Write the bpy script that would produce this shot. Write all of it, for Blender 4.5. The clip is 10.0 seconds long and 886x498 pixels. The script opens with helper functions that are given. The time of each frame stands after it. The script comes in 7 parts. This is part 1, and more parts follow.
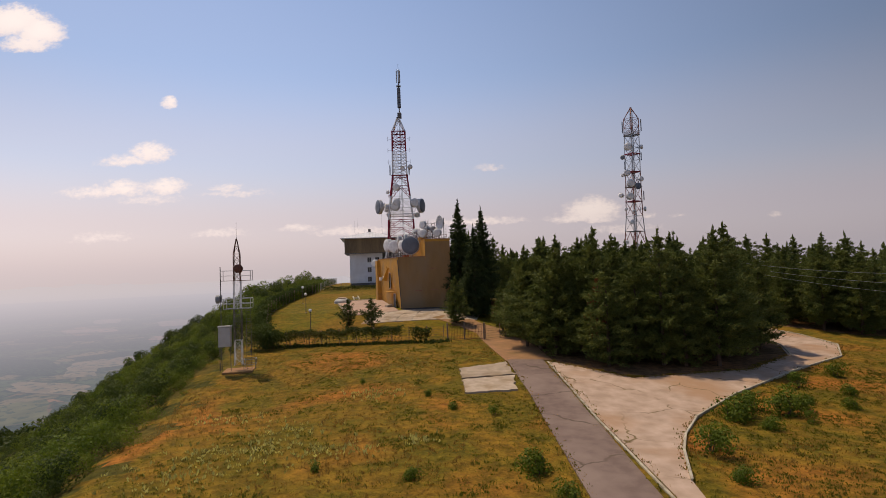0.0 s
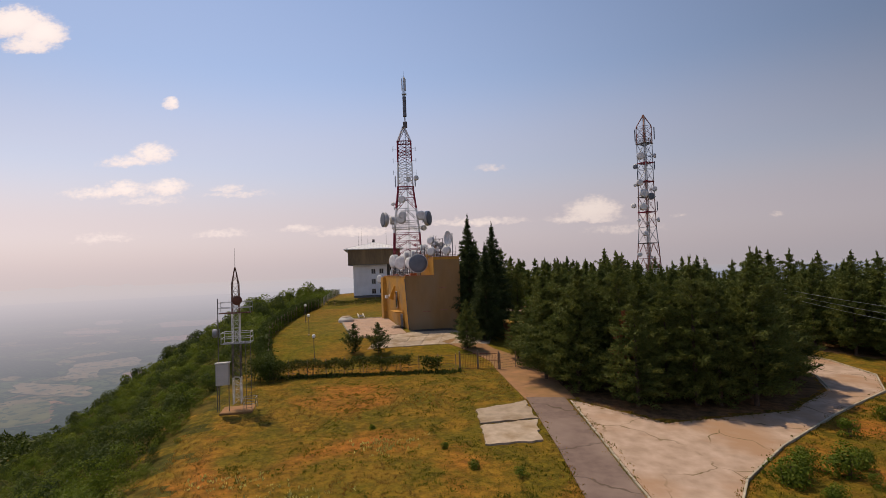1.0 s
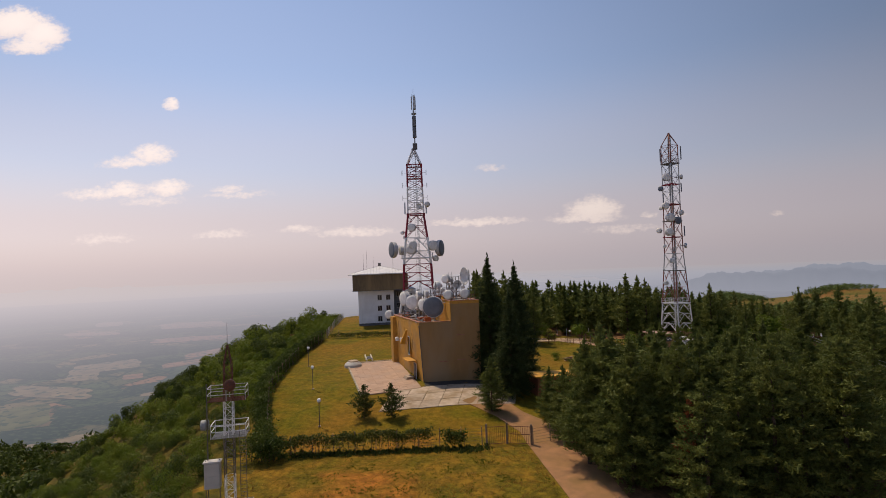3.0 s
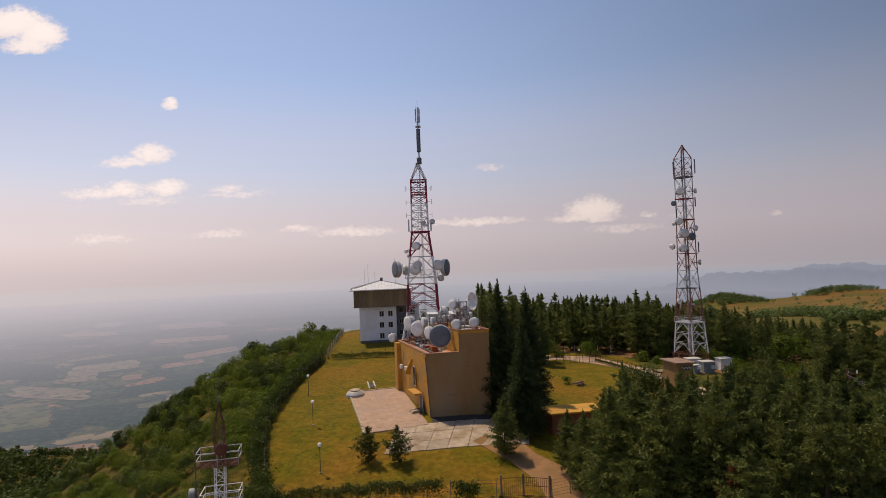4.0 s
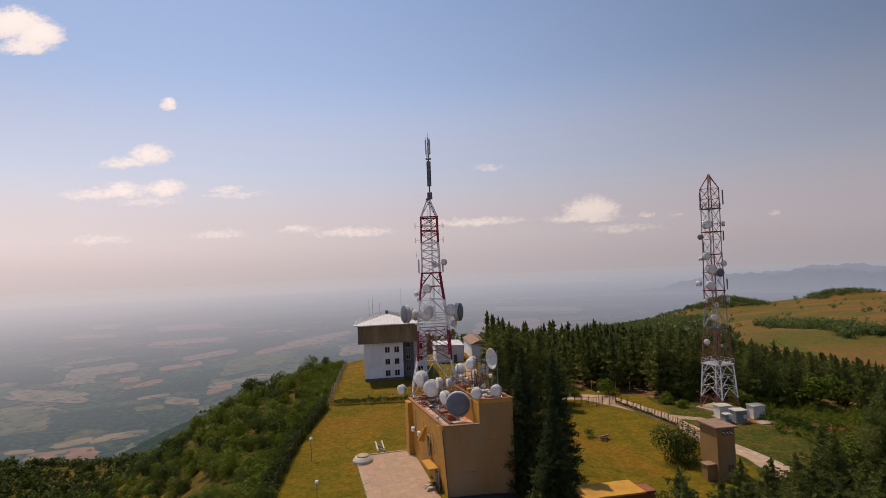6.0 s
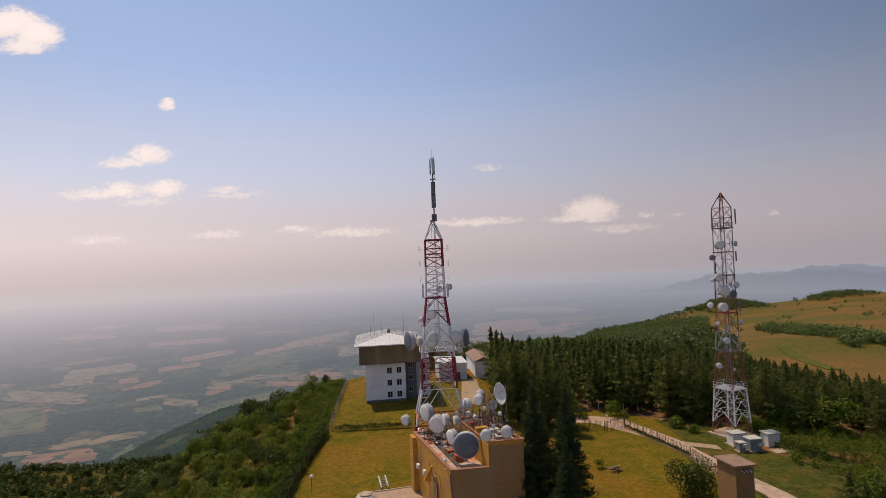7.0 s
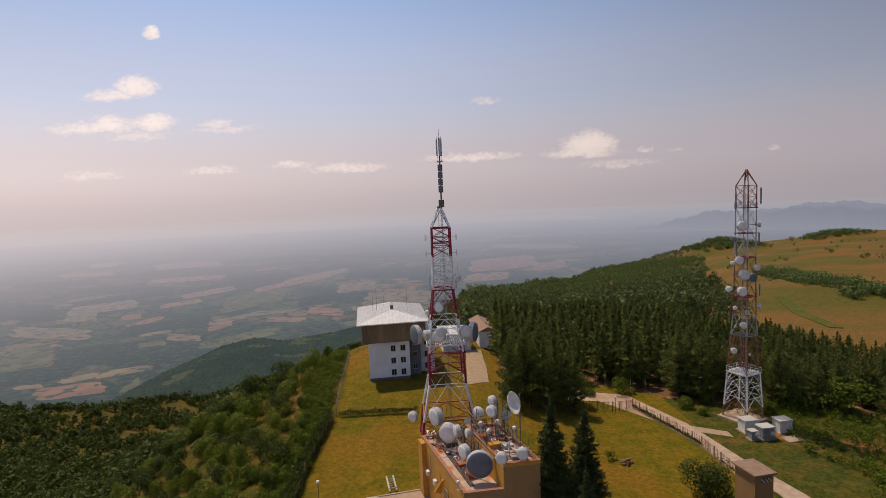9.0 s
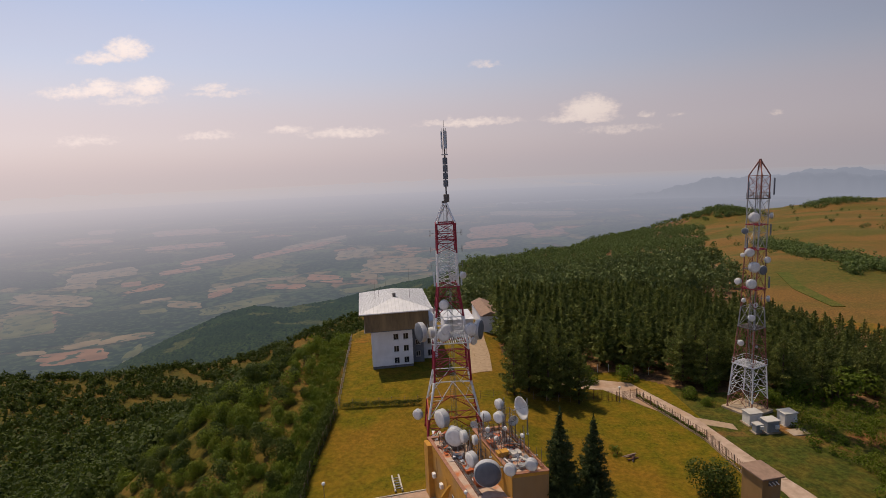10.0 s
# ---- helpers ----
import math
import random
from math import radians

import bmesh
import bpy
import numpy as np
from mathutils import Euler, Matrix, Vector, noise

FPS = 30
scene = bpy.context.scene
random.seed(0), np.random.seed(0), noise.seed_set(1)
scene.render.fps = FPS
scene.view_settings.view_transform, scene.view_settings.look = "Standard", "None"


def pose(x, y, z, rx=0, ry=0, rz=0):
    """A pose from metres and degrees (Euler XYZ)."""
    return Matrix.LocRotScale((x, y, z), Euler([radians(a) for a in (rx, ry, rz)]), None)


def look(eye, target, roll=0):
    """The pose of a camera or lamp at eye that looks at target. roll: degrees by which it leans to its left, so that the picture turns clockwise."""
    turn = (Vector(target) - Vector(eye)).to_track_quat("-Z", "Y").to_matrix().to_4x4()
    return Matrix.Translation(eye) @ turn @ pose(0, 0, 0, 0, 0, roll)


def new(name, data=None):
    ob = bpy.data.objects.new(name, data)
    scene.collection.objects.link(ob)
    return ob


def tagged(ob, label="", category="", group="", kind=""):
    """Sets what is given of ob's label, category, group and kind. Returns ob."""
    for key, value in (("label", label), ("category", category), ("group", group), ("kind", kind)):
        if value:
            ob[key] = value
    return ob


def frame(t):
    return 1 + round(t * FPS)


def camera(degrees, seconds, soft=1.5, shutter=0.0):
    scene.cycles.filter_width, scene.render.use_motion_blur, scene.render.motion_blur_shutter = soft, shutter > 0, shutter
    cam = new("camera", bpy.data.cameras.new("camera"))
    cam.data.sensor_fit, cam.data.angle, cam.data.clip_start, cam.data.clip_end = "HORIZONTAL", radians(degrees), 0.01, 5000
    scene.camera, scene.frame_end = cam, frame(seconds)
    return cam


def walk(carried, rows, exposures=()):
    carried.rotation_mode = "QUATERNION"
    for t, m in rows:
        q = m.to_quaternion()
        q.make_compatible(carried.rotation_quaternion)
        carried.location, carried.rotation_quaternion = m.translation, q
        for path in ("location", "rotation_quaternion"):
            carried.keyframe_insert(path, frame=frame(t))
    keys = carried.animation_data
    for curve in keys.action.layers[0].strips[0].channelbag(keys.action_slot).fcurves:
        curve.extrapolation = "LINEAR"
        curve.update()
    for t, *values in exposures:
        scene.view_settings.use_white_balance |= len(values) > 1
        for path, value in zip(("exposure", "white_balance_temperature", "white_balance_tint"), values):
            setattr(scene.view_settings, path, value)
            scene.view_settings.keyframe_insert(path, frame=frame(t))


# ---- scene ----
cam = camera(79.6, 10.0, soft=0.8)
METRES, EYE, TILT, LEAN, TURN = 55.0, 7.0, 2.0, 2.0, 0.0
ROWS = [
    (0.0, 0.0, 0.0, 0.0, -0.0, 0.0, -0.0),
    (0.5, -0.0111, 0.0366, 0.0254, 0.09, 0.01, 0.06),
    (1.0, -0.0243, 0.0766, 0.0545, 0.14, 0.03, 0.08),
    (1.5, -0.0372, 0.1129, 0.0803, 0.17, 0.09, 0.13),
    (2.0, -0.0496, 0.152, 0.1096, 0.2, 0.08, 0.17),
    (2.5, -0.0609, 0.19, 0.1384, 0.2, 0.07, 0.18),
    (4.0, -0.0942, 0.3135, 0.24, 0.1, 0.01, 0.22),
    (4.5, -0.105, 0.3489, 0.2716, 0.07, 0.03, 0.22),
    (5.0, -0.1177, 0.3862, 0.307, 0.03, 0.04, 0.24),
    (5.5, -0.1289, 0.4191, 0.3407, 0.01, 0.04, 0.28),
    (7.0, -0.1577, 0.5097, 0.4532, -0.13, 0.05, 0.3),
    (7.5, -0.1666, 0.5371, 0.4873, -0.21, -0.37, 0.31),
    (8.0, -0.1754, 0.5698, 0.5286, -0.31, -2.86, 0.35),
    (8.5, -0.182, 0.5983, 0.5674, -0.38, -4.95, 0.34),
    (9.0, -0.1892, 0.6275, 0.6091, -0.47, -6.84, 0.36),
    (9.5, -0.1974, 0.6537, 0.6471, -0.55, -8.52, 0.34),
    (10.0, -0.2071, 0.682, 0.6889, -0.63, -10.46, 0.35),
]
walk(cam, [(t, pose(0, 0, EYE, TILT, LEAN, TURN) @ pose(METRES * x, METRES * y, METRES * z, 90 + pitch, roll, yaw)) for t, x, y, z, yaw, pitch, roll in ROWS],
     exposures=[(0.0, 0.0, 6980, 12.5), (10.0, -0.05, 6980, 12.5)])

# ---- light: hazy summer sun from ahead and to the left ----
SUN_AZ, SUN_EL = radians(-44), radians(64)   # azimuth from +y towards +x
world = bpy.data.worlds.new("sky")
scene.world = world
world.use_nodes = True


# small fair-weather clouds: across, up (both as tangents), half width, half height, strength
CLOUDS = [(-0.805, 0.492, 0.052, 0.027, 1.0), (-0.752, 0.470, 0.036, 0.022, 1.0), (-0.775, 0.452, 0.042, 0.016, 0.8), (-0.509, 0.329, 0.013, 0.010, 0.75),
          (-0.545, 0.232, 0.034, 0.017, 0.72), (-0.590, 0.220, 0.046, 0.011, 0.6), (-0.630, 0.163, 0.070, 0.011, 0.6), (-0.600, 0.168, 0.032, 0.014, 0.72), (-0.520, 0.168, 0.032, 0.015, 0.72),
          (-0.550, 0.146, 0.050, 0.009, 0.42), (-0.405, 0.164, 0.028, 0.006, 0.5), (-0.385, 0.153, 0.055, 0.006, 0.42), (-0.420, 0.077, 0.045, 0.009, 0.45), (-0.270, 0.083, 0.032, 0.008, 0.55), (-0.165, 0.073, 0.062, 0.008, 0.55),
          (0.065, 0.083, 0.078, 0.007, 0.6), (0.285, 0.095, 0.040, 0.020, 0.85), (0.270, 0.083, 0.055, 0.010, 0.7), (0.388, 0.085, 0.015, 0.005, 0.5)]
SMALL_CLOUDS = [(0.340, 0.060, 0.060, 0.008, 0.42), (0.628, 0.078, 0.010, 0.006, 0.45), (0.094, 0.185, 0.024, 0.007, 0.42), (-0.641, 0.076, 0.053, 0.009, 0.4), (0.447, 0.083, 0.014, 0.004, 0.4)]
HAZE_BAND, HAZE_COOL = (0.615, 0.535, 0.562), (0.510, 0.474, 0.546)      # low in the sky: towards the sun, and away from it
HORIZON, HORIZON_COOL = (0.50, 0.455, 0.475), (0.455, 0.448, 0.505)    # on the horizon


def build_sky():
    nt = world.node_tree
    nt.nodes.clear()
    N, L = nt.nodes, nt.links

    def num(op, a, b=None, c=None, clamp=False):
        k = N.new("ShaderNodeMath")
        k.operation, k.use_clamp = op, clamp
        for i, v in enumerate((a, b, c)):
            if v is None:
                continue
            if isinstance(v, (int, float)):
                k.inputs[i].default_value = v
            else:
                L.new(v, k.inputs[i])
        return k.outputs[0]

    def mix(fac, a, b):
        k = N.new("ShaderNodeMix")
        k.data_type = 'RGBA'
        for i, v in ((0, fac), (6, a), (7, b)):
            if isinstance(v, tuple):
                k.inputs[i].default_value = (*v, 1)
            elif isinstance(v, (int, float)):
                k.inputs[i].default_value = v
            else:
                L.new(v, k.inputs[i])
        return k.outputs[2]

    out = N.new("ShaderNodeOutputWorld")
    bg = N.new("ShaderNodeBackground")
    sky = N.new("ShaderNodeTexSky")
    sky.sky_type = 'NISHITA'
    sky.sun_disc = False
    sky.sun_elevation, sky.sun_rotation = SUN_EL, SUN_AZ
    sky.altitude = 900
    sky.air_density, sky.dust_density, sky.ozone_density = 1.1, 1.2, 2.5
    tc = N.new("ShaderNodeTexCoord")
    sp = N.new("ShaderNodeSeparateXYZ")
    L.new(tc.outputs["Generated"], sp.inputs[0])
    x, y, z = sp.outputs
    # haze low in the sky
    ramp = N.new("ShaderNodeValToRGB")
    cr = ramp.color_ramp
    cr.interpolation = 'EASE'
    cr.elements[0].position, cr.elements[0].color = 0.0, (1, 1, 1, 1)
    cr.elements[1].position, cr.elements[1].color = 0.56, (0, 0, 0, 1)
    for at, v in ((0.08, 0.86), (0.20, 0.42), (0.36, 0.09)):
        e = cr.elements.new(at)
        e.color = (v, v, v, 1)
    L.new(num('MAXIMUM', z, 0.0), ramp.inputs[0])
    away = num('MULTIPLY_ADD', x, 0.8, 0.45, clamp=True)
    band = N.new("ShaderNodeMapRange")
    band.interpolation_type = 'SMOOTHSTEP'
    band.inputs[1].default_value, band.inputs[2].default_value = -0.02, 0.075
    L.new(z, band.inputs[0])
    ten = lambda c: tuple(10 * v for v in c)
    haze = mix(band.outputs[0], mix(away, ten(HORIZON), ten(HORIZON_COOL)), mix(away, ten(HAZE_BAND), ten(HAZE_COOL)))
    up = N.new("ShaderNodeVectorMath")
    up.operation = 'SCALE'
    up.inputs["Scale"].default_value = 1.16
    L.new(sky.outputs[0], up.inputs[0])
    col = mix(ramp.outputs[0], up.outputs[0], haze)
    # clouds
    yy = num('MAXIMUM', y, 0.05)
    u, v = num('DIVIDE', x, yy), num('DIVIDE', z, yy)
    cv = N.new("ShaderNodeCombineXYZ")
    L.new(u, cv.inputs[0]), L.new(num('MULTIPLY', v, 1.6), cv.inputs[1])
    def cloud_noise(scale, detail):
        n = N.new("ShaderNodeTexNoise")
        n.inputs["Scale"].default_value, n.inputs["Detail"].default_value, n.inputs["Roughness"].default_value = scale, detail, 0.55
        L.new(cv.outputs[0], n.inputs["Vector"])
        return n

    billow, wisp = cloud_noise(34, 3), cloud_noise(95, 4)
    bs_ = N.new("ShaderNodeSeparateColor")
    L.new(billow.outputs["Color"], bs_.inputs[0])
    u = num('MULTIPLY_ADD', num('SUBTRACT', bs_.outputs[0], 0.5), 0.030, u)        # billows push the outlines about
    v = num('MULTIPLY_ADD', num('SUBTRACT', bs_.outputs[1], 0.5), 0.022, v)
    total, lit = None, None
    for cu, cvv, a, b, strong in CLOUDS + SMALL_CLOUDS:
        du = num('DIVIDE', num('SUBTRACT', u, cu), a * 1.7)
        dv = num('DIVIDE', num('SUBTRACT', v, cvv), b * 1.85)
        side = num('MULTIPLY_ADD', dv, 0.35, 0.65, clamp=True)
        low = num('MULTIPLY', num('MINIMUM', dv, 0.0), 0.7)      # flatter below
        dv = num('ADD', dv, low)
        r2 = num('MULTIPLY_ADD', dv, dv, num('MULTIPLY', du, du))
        k = num('SUBTRACT', 1.0, r2, clamp=True)
        k = num('MULTIPLY', k, strong)
        total = k if total is None else num('MAXIMUM', total, k)
        lit = num('MULTIPLY', side, k) if lit is None else num('MAXIMUM', lit, num('MULTIPLY', side, k))
    puff = num('MULTIPLY_ADD', num('SUBTRACT', wisp.outputs["Fac"], 0.5), 0.85, total)
    mr = N.new("ShaderNodeMapRange")
    mr.interpolation_type = 'SMOOTHSTEP'
    mr.inputs[1].default_value, mr.inputs[2].default_value = 0.05, 0.78
    L.new(puff, mr.inputs[0])
    near = num('MULTIPLY', total, 3.0, clamp=True)
    mask = num('MULTIPLY', num('MULTIPLY', mr.outputs[0], near), num('GREATER_THAN', y, 0.05))
    tone = mix(num('MULTIPLY', lit, 1.3, clamp=True), (7.3, 6.5, 6.5), (9.3, 8.6, 8.2))
    col = mix(num('MULTIPLY', mask, 0.92), col, tone)
    bg.inputs[1].default_value = 0.1
    dim = N.new("ShaderNodeVectorMath")
    dim.operation = 'SCALE'
    L.new(col, dim.inputs[0])
    high = N.new("ShaderNodeMapRange")
    high.interpolation_type = 'SMOOTHSTEP'
    high.inputs[1].default_value, high.inputs[2].default_value = 0.06, 0.34
    high.inputs[4].default_value = 0.15
    L.new(z, high.inputs[0])
    arch = num('MULTIPLY', num('SUBTRACT', 1.0, num('MULTIPLY', num('MULTIPLY', x, x), 4.2)), high.outputs[0])
    L.new(num('ADD', num('MULTIPLY_ADD', x, -0.34, 0.99), num('MAXIMUM', arch, -0.14)), dim.inputs["Scale"])     # the sky pales towards the sun
    tint = N.new("ShaderNodeVectorMath")
    tint.operation = 'MULTIPLY'
    tint.inputs[1].default_value = (1.02, 0.995, 1.0)
    L.new(dim.outputs[0], tint.inputs[0])
    L.new(tint.outputs[0], bg.inputs[0])
    L.new(bg.outputs[0], out.inputs[0])


build_sky()
sun_data = bpy.data.lights.new("sun", 'SUN')
sun_data.energy, sun_data.angle, sun_data.color = 3.5, radians(0.6), (1.0, 0.845, 0.635)
sun = new("sun", sun_data)
sun_from = Vector((math.sin(SUN_AZ) * math.cos(SUN_EL), math.cos(SUN_AZ) * math.cos(SUN_EL), math.sin(SUN_EL)))
sun.matrix_world = look(sun_from * 200, (0, 0, 0))

# ---- the lie of the land ----
def smooth(a, b, v):
    k = np.clip((np.asarray(v, float) - a) / (b - a), 0, 1)
    return k * k * (3 - 2 * k)


def hill(x, y):
    """The plateau and the first slopes round it."""
    ridge = np.interp(y, [-80, 30, 47, 58, 72, 80, 90, 105, 150, 200], [-6, -4.6, -4.2, -3.6, -2.8, -1.4, 0.1, 0.9, 2.8, 3.0])
    right = np.interp(y, [-80, 40, 58, 72, 130, 200], [-6.5, -4.9, -3.6, -2.9, -2.2, -3.0]) - 0.05 * (1 - smooth(70, 115, y)) * np.clip(x - 12, 0, 60)
    z = ridge + (right - ridge) * smooth(-3, 20, x)
    z = z - 0.09 * smooth(85, 125, y) * np.clip(x - 50, 0, 90)
    edge = np.interp(y, [-60, 28, 45, 60, 75, 105, 130, 165, 200, 300], [-16, -18.5, -21, -25, -28, -33, -35, -38, -42, -60])
    d = np.clip(edge - x, 0, None)
    return z - np.interp(y, [60, 110, 140], [0.64, 0.56, 0.42]) * (d - 5 * (1 - np.exp(-d / 5)))


AZ = [-180, -120, -90, -40, -35, -32, -28, -24, -20, -10, -3, 2, 7.5, 13, 24, 27.5, 33, 40, 60, 90, 180]
CREST_R = [500, 500, 500, 800, 775, 750, 800, 850, 900, 900, 800, 650, 800, 1150, 1600, 1800, 2200, 2600, 2600, 1500, 500]
CREST_Z = [-120, -180, -180, -164, -179, -181, -197, -215, -228, -190, -132, -66, -82, -122, -120, -116, -119, -113, -113, -150, -120]


def land(x, y):
    """Height of the ground anywhere, out to the far foot of the mountain."""
    x, y = np.asarray(x, float), np.asarray(y, float)
    r, a = np.hypot(x, y) + 1e-6, np.degrees(np.arctan2(x, y))
    r0 = np.interp(a, [-180, -90, -40, -30, -22, -14, -10, 10, 40, 90, 180], [60, 110, 132, 152, 166, 172, 185, 190, 200, 150, 60])
    rc, zc = np.interp(a, AZ, CREST_R), np.interp(a, AZ, CREST_Z)
    z0 = hill(x / r * r0, y / r * r0)
    k = np.clip((r - r0) / (rc - r0), 0, 1)
    bend = np.interp(a, [-60, -10, 0, 20, 60], [1.7, 1.6, 1.3, 1.3, 1.2])
    far = z0 + (zc - z0) * (1 - (1 - k) ** bend)
    far = far - 0.45 * np.clip(r - rc, 0, None)
    roll = 5 * np.sin(x / 63 + 1.3) * np.sin(y / 81 + 0.4) * smooth(250, 500, r)
    far = far + 26 * np.exp(-((x - 695) ** 2 + (y - 1363) ** 2) / 7200) + 15 * np.exp(-((x - 985) ** 2 / 16000 + (y - 1370) ** 2 / 9000))
    return np.where(r < r0, hill(x, y), far + roll)

# ---- materials ----
MATS = {}


def material(name, a, b=None, scale=1.0, rough=0.8, metal=0.0, bump=0.0, c=None, big=0.1, vary=0.0, spec=0.3, stretch=(1, 1, 1), island=False):
    """Two colours mixed by fine noise, a third by broad noise; vary: brightness change from piece to piece."""
    m = bpy.data.materials.new(name)
    m.use_nodes = True
    N, L = m.node_tree.nodes, m.node_tree.links
    bs = N["Principled BSDF"]
    bs.inputs["Roughness"].default_value = rough
    bs.inputs["Metallic"].default_value = metal
    bs.inputs["Specular IOR Level"].default_value = spec
    b = b or a
    geo = N.new("ShaderNodeTexCoord")
    mp = N.new("ShaderNodeMapping")
    mp.inputs["Scale"].default_value = stretch
    L.new(geo.outputs["Object"], mp.inputs[0])
    n1 = N.new("ShaderNodeTexNoise")
    n1.inputs["Scale"].default_value = scale
    n1.inputs["Detail"].default_value = 6
    L.new(mp.outputs[0], n1.inputs["Vector"])
    r1 = N.new("ShaderNodeMapRange")
    r1.inputs[1].default_value, r1.inputs[2].default_value = 0.35, 0.65
    L.new(n1.outputs["Fac"], r1.inputs[0])
    mx = N.new("ShaderNodeMix")
    mx.data_type = 'RGBA'
    mx.inputs[6].default_value, mx.inputs[7].default_value = (*a, 1), (*b, 1)
    L.new(r1.outputs[0], mx.inputs[0])
    col = mx.outputs[2]
    if c:
        n2 = N.new("ShaderNodeTexNoise")
        n2.inputs["Scale"].default_value = big
        n2.inputs["Detail"].default_value = 5
        L.new(mp.outputs[0], n2.inputs["Vector"])
        r2 = N.new("ShaderNodeMapRange")
        r2.inputs[1].default_value, r2.inputs[2].default_value = 0.48, 0.66
        L.new(n2.outputs["Fac"], r2.inputs[0])
        m2 = N.new("ShaderNodeMix")
        m2.data_type = 'RGBA'
        m2.inputs[7].default_value = (*c, 1)
        L.new(r2.outputs[0], m2.inputs[0])
        L.new(col, m2.inputs[6])
        col = m2.outputs[2]
    if vary:
        if island:
            src = N.new("ShaderNodeNewGeometry").outputs["Random Per Island"]
        else:
            src = N.new("ShaderNodeObjectInfo").outputs["Random"]
        mr = N.new("ShaderNodeMapRange")
        mr.inputs[3].default_value, mr.inputs[4].default_value = 1 - vary, 1 + vary
        L.new(src, mr.inputs[0])
        hs = N.new("ShaderNodeHueSaturation")
        L.new(mr.outputs[0], hs.inputs["Value"])
        L.new(col, hs.inputs["Color"])
        col = hs.outputs[0]
    L.new(col, bs.inputs["Base Color"])
    if bump:
        bp = N.new("ShaderNodeBump")
        bp.inputs["Strength"].default_value = bump
        bp.inputs["Distance"].default_value = 0.05
        L.new(n1.outputs["Fac"], bp.inputs["Height"])
        L.new(bp.outputs[0], bs.inputs["Normal"])
    MATS[name] = m
    return m


def leafy(name, a, b, vary=0.25, through_light=0.25):
    """Foliage: colour varied leaf by leaf, with some light passing through."""
    m = material(name, a, b, scale=0.35, rough=0.65, vary=vary, island=True, spec=0.2)
    N, L = m.node_tree.nodes, m.node_tree.links
    bs = N["Principled BSDF"]
    tr = N.new("ShaderNodeBsdfTranslucent")
    L.new(bs.inputs["Base Color"].links[0].from_socket, tr.inputs[0])
    mix = N.new("ShaderNodeMixShader")
    mix.inputs[0].default_value = through_light
    L.new(bs.outputs[0], mix.inputs[1])
    L.new(tr.outputs[0], mix.inputs[2])
    L.new(mix.outputs[0], N["Material Output"].inputs[0])
    return m


M_RED = material("red_paint", (0.26, 0.014, 0.034), (0.18, 0.012, 0.026), 3, 0.5, vary=0.12)
M_OLDRED = material("faded_red_paint", (0.20, 0.050, 0.035), (0.26, 0.13, 0.10), 2.5, 0.6, vary=0.15)
M_WHITE = material("white_paint", (0.72, 0.72, 0.72), (0.55, 0.55, 0.56), 3, 0.5, vary=0.08)
M_ORANGE = material("orange_paint", (0.45, 0.11, 0.03), (0.32, 0.08, 0.03), 3, 0.55, vary=0.12)
M_STEEL = material("galvanised_steel", (0.34, 0.35, 0.36), (0.24, 0.25, 0.26), 4, 0.45, 0.6, vary=0.1)
M_DARKSTEEL = material("dark_steel", (0.09, 0.085, 0.085), (0.14, 0.12, 0.11), 4, 0.6, 0.3)
M_RUST = material("rusty_steel", (0.16, 0.06, 0.035), (0.10, 0.05, 0.04), 5, 0.8, 0.2)
M_DISH = material("dish_white", (0.68, 0.665, 0.64), (0.56, 0.545, 0.525), 1.5, 0.45, vary=0.08)
M_DISHGREY = material("dish_grey", (0.13, 0.145, 0.17), (0.10, 0.115, 0.14), 1.2, 0.5)
M_DISHRIM = material("dish_rim", (0.46, 0.46, 0.46), (0.36, 0.36, 0.37), 2, 0.5, 0.2)
M_PANEL = material("antenna_panel", (0.50, 0.54, 0.58), (0.40, 0.44, 0.49), 2, 0.5, vary=0.1)
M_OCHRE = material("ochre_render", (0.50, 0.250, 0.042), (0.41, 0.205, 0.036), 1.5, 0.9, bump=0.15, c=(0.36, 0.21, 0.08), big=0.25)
# tan; on the ochre building it paints the shaded faces darker and browner
M_TAN_SHADE = material("tan_and_shade_render", (0.30, 0.175, 0.072), (0.265, 0.155, 0.064), 1.2, 0.9, bump=0.15, c=(0.28, 0.195, 0.11), big=0.2, stretch=(1, 1, 0.35))
M_ROOFTILE = material("bitumen_roof", (0.38, 0.28, 0.22), (0.46, 0.36, 0.29), 1.6, 0.9, c=(0.45, 0.15, 0.06), big=0.6)
M_COPING = material("rusty_coping", (0.25, 0.10, 0.06), (0.32, 0.16, 0.10), 2, 0.7)
M_WALLWHITE = material("white_render", (0.74, 0.75, 0.78), (0.66, 0.67, 0.70), 0.7, 0.9, bump=0.1, c=(0.60, 0.60, 0.61), big=0.15)
M_PLINTH = material("plinth_grey", (0.10, 0.10, 0.11), (0.14, 0.14, 0.15), 1.5, 0.9)
# black for the strip before the front wall: dark ground and shadow together
M_WALLFOOT = material("dark_ground_shade", (0.030, 0.028, 0.026), (0.045, 0.040, 0.036), 3, 0.9, bump=0.3)
M_WOOD = material("weathered_cladding", (0.20, 0.145, 0.08), (0.13, 0.095, 0.06), 2.5, 0.85, bump=0.2, c=(0.27, 0.19, 0.10), big=0.3, stretch=(1, 1, 0.2))
M_SHEET = material("sheet_roof", (0.60, 0.60, 0.60), (0.52, 0.52, 0.53), 0.8, 0.45, 0.1, vary=0.05)
M_DARKWALL = material("dark_wall", (0.11, 0.12, 0.145), (0.15, 0.16, 0.18), 1, 0.8)
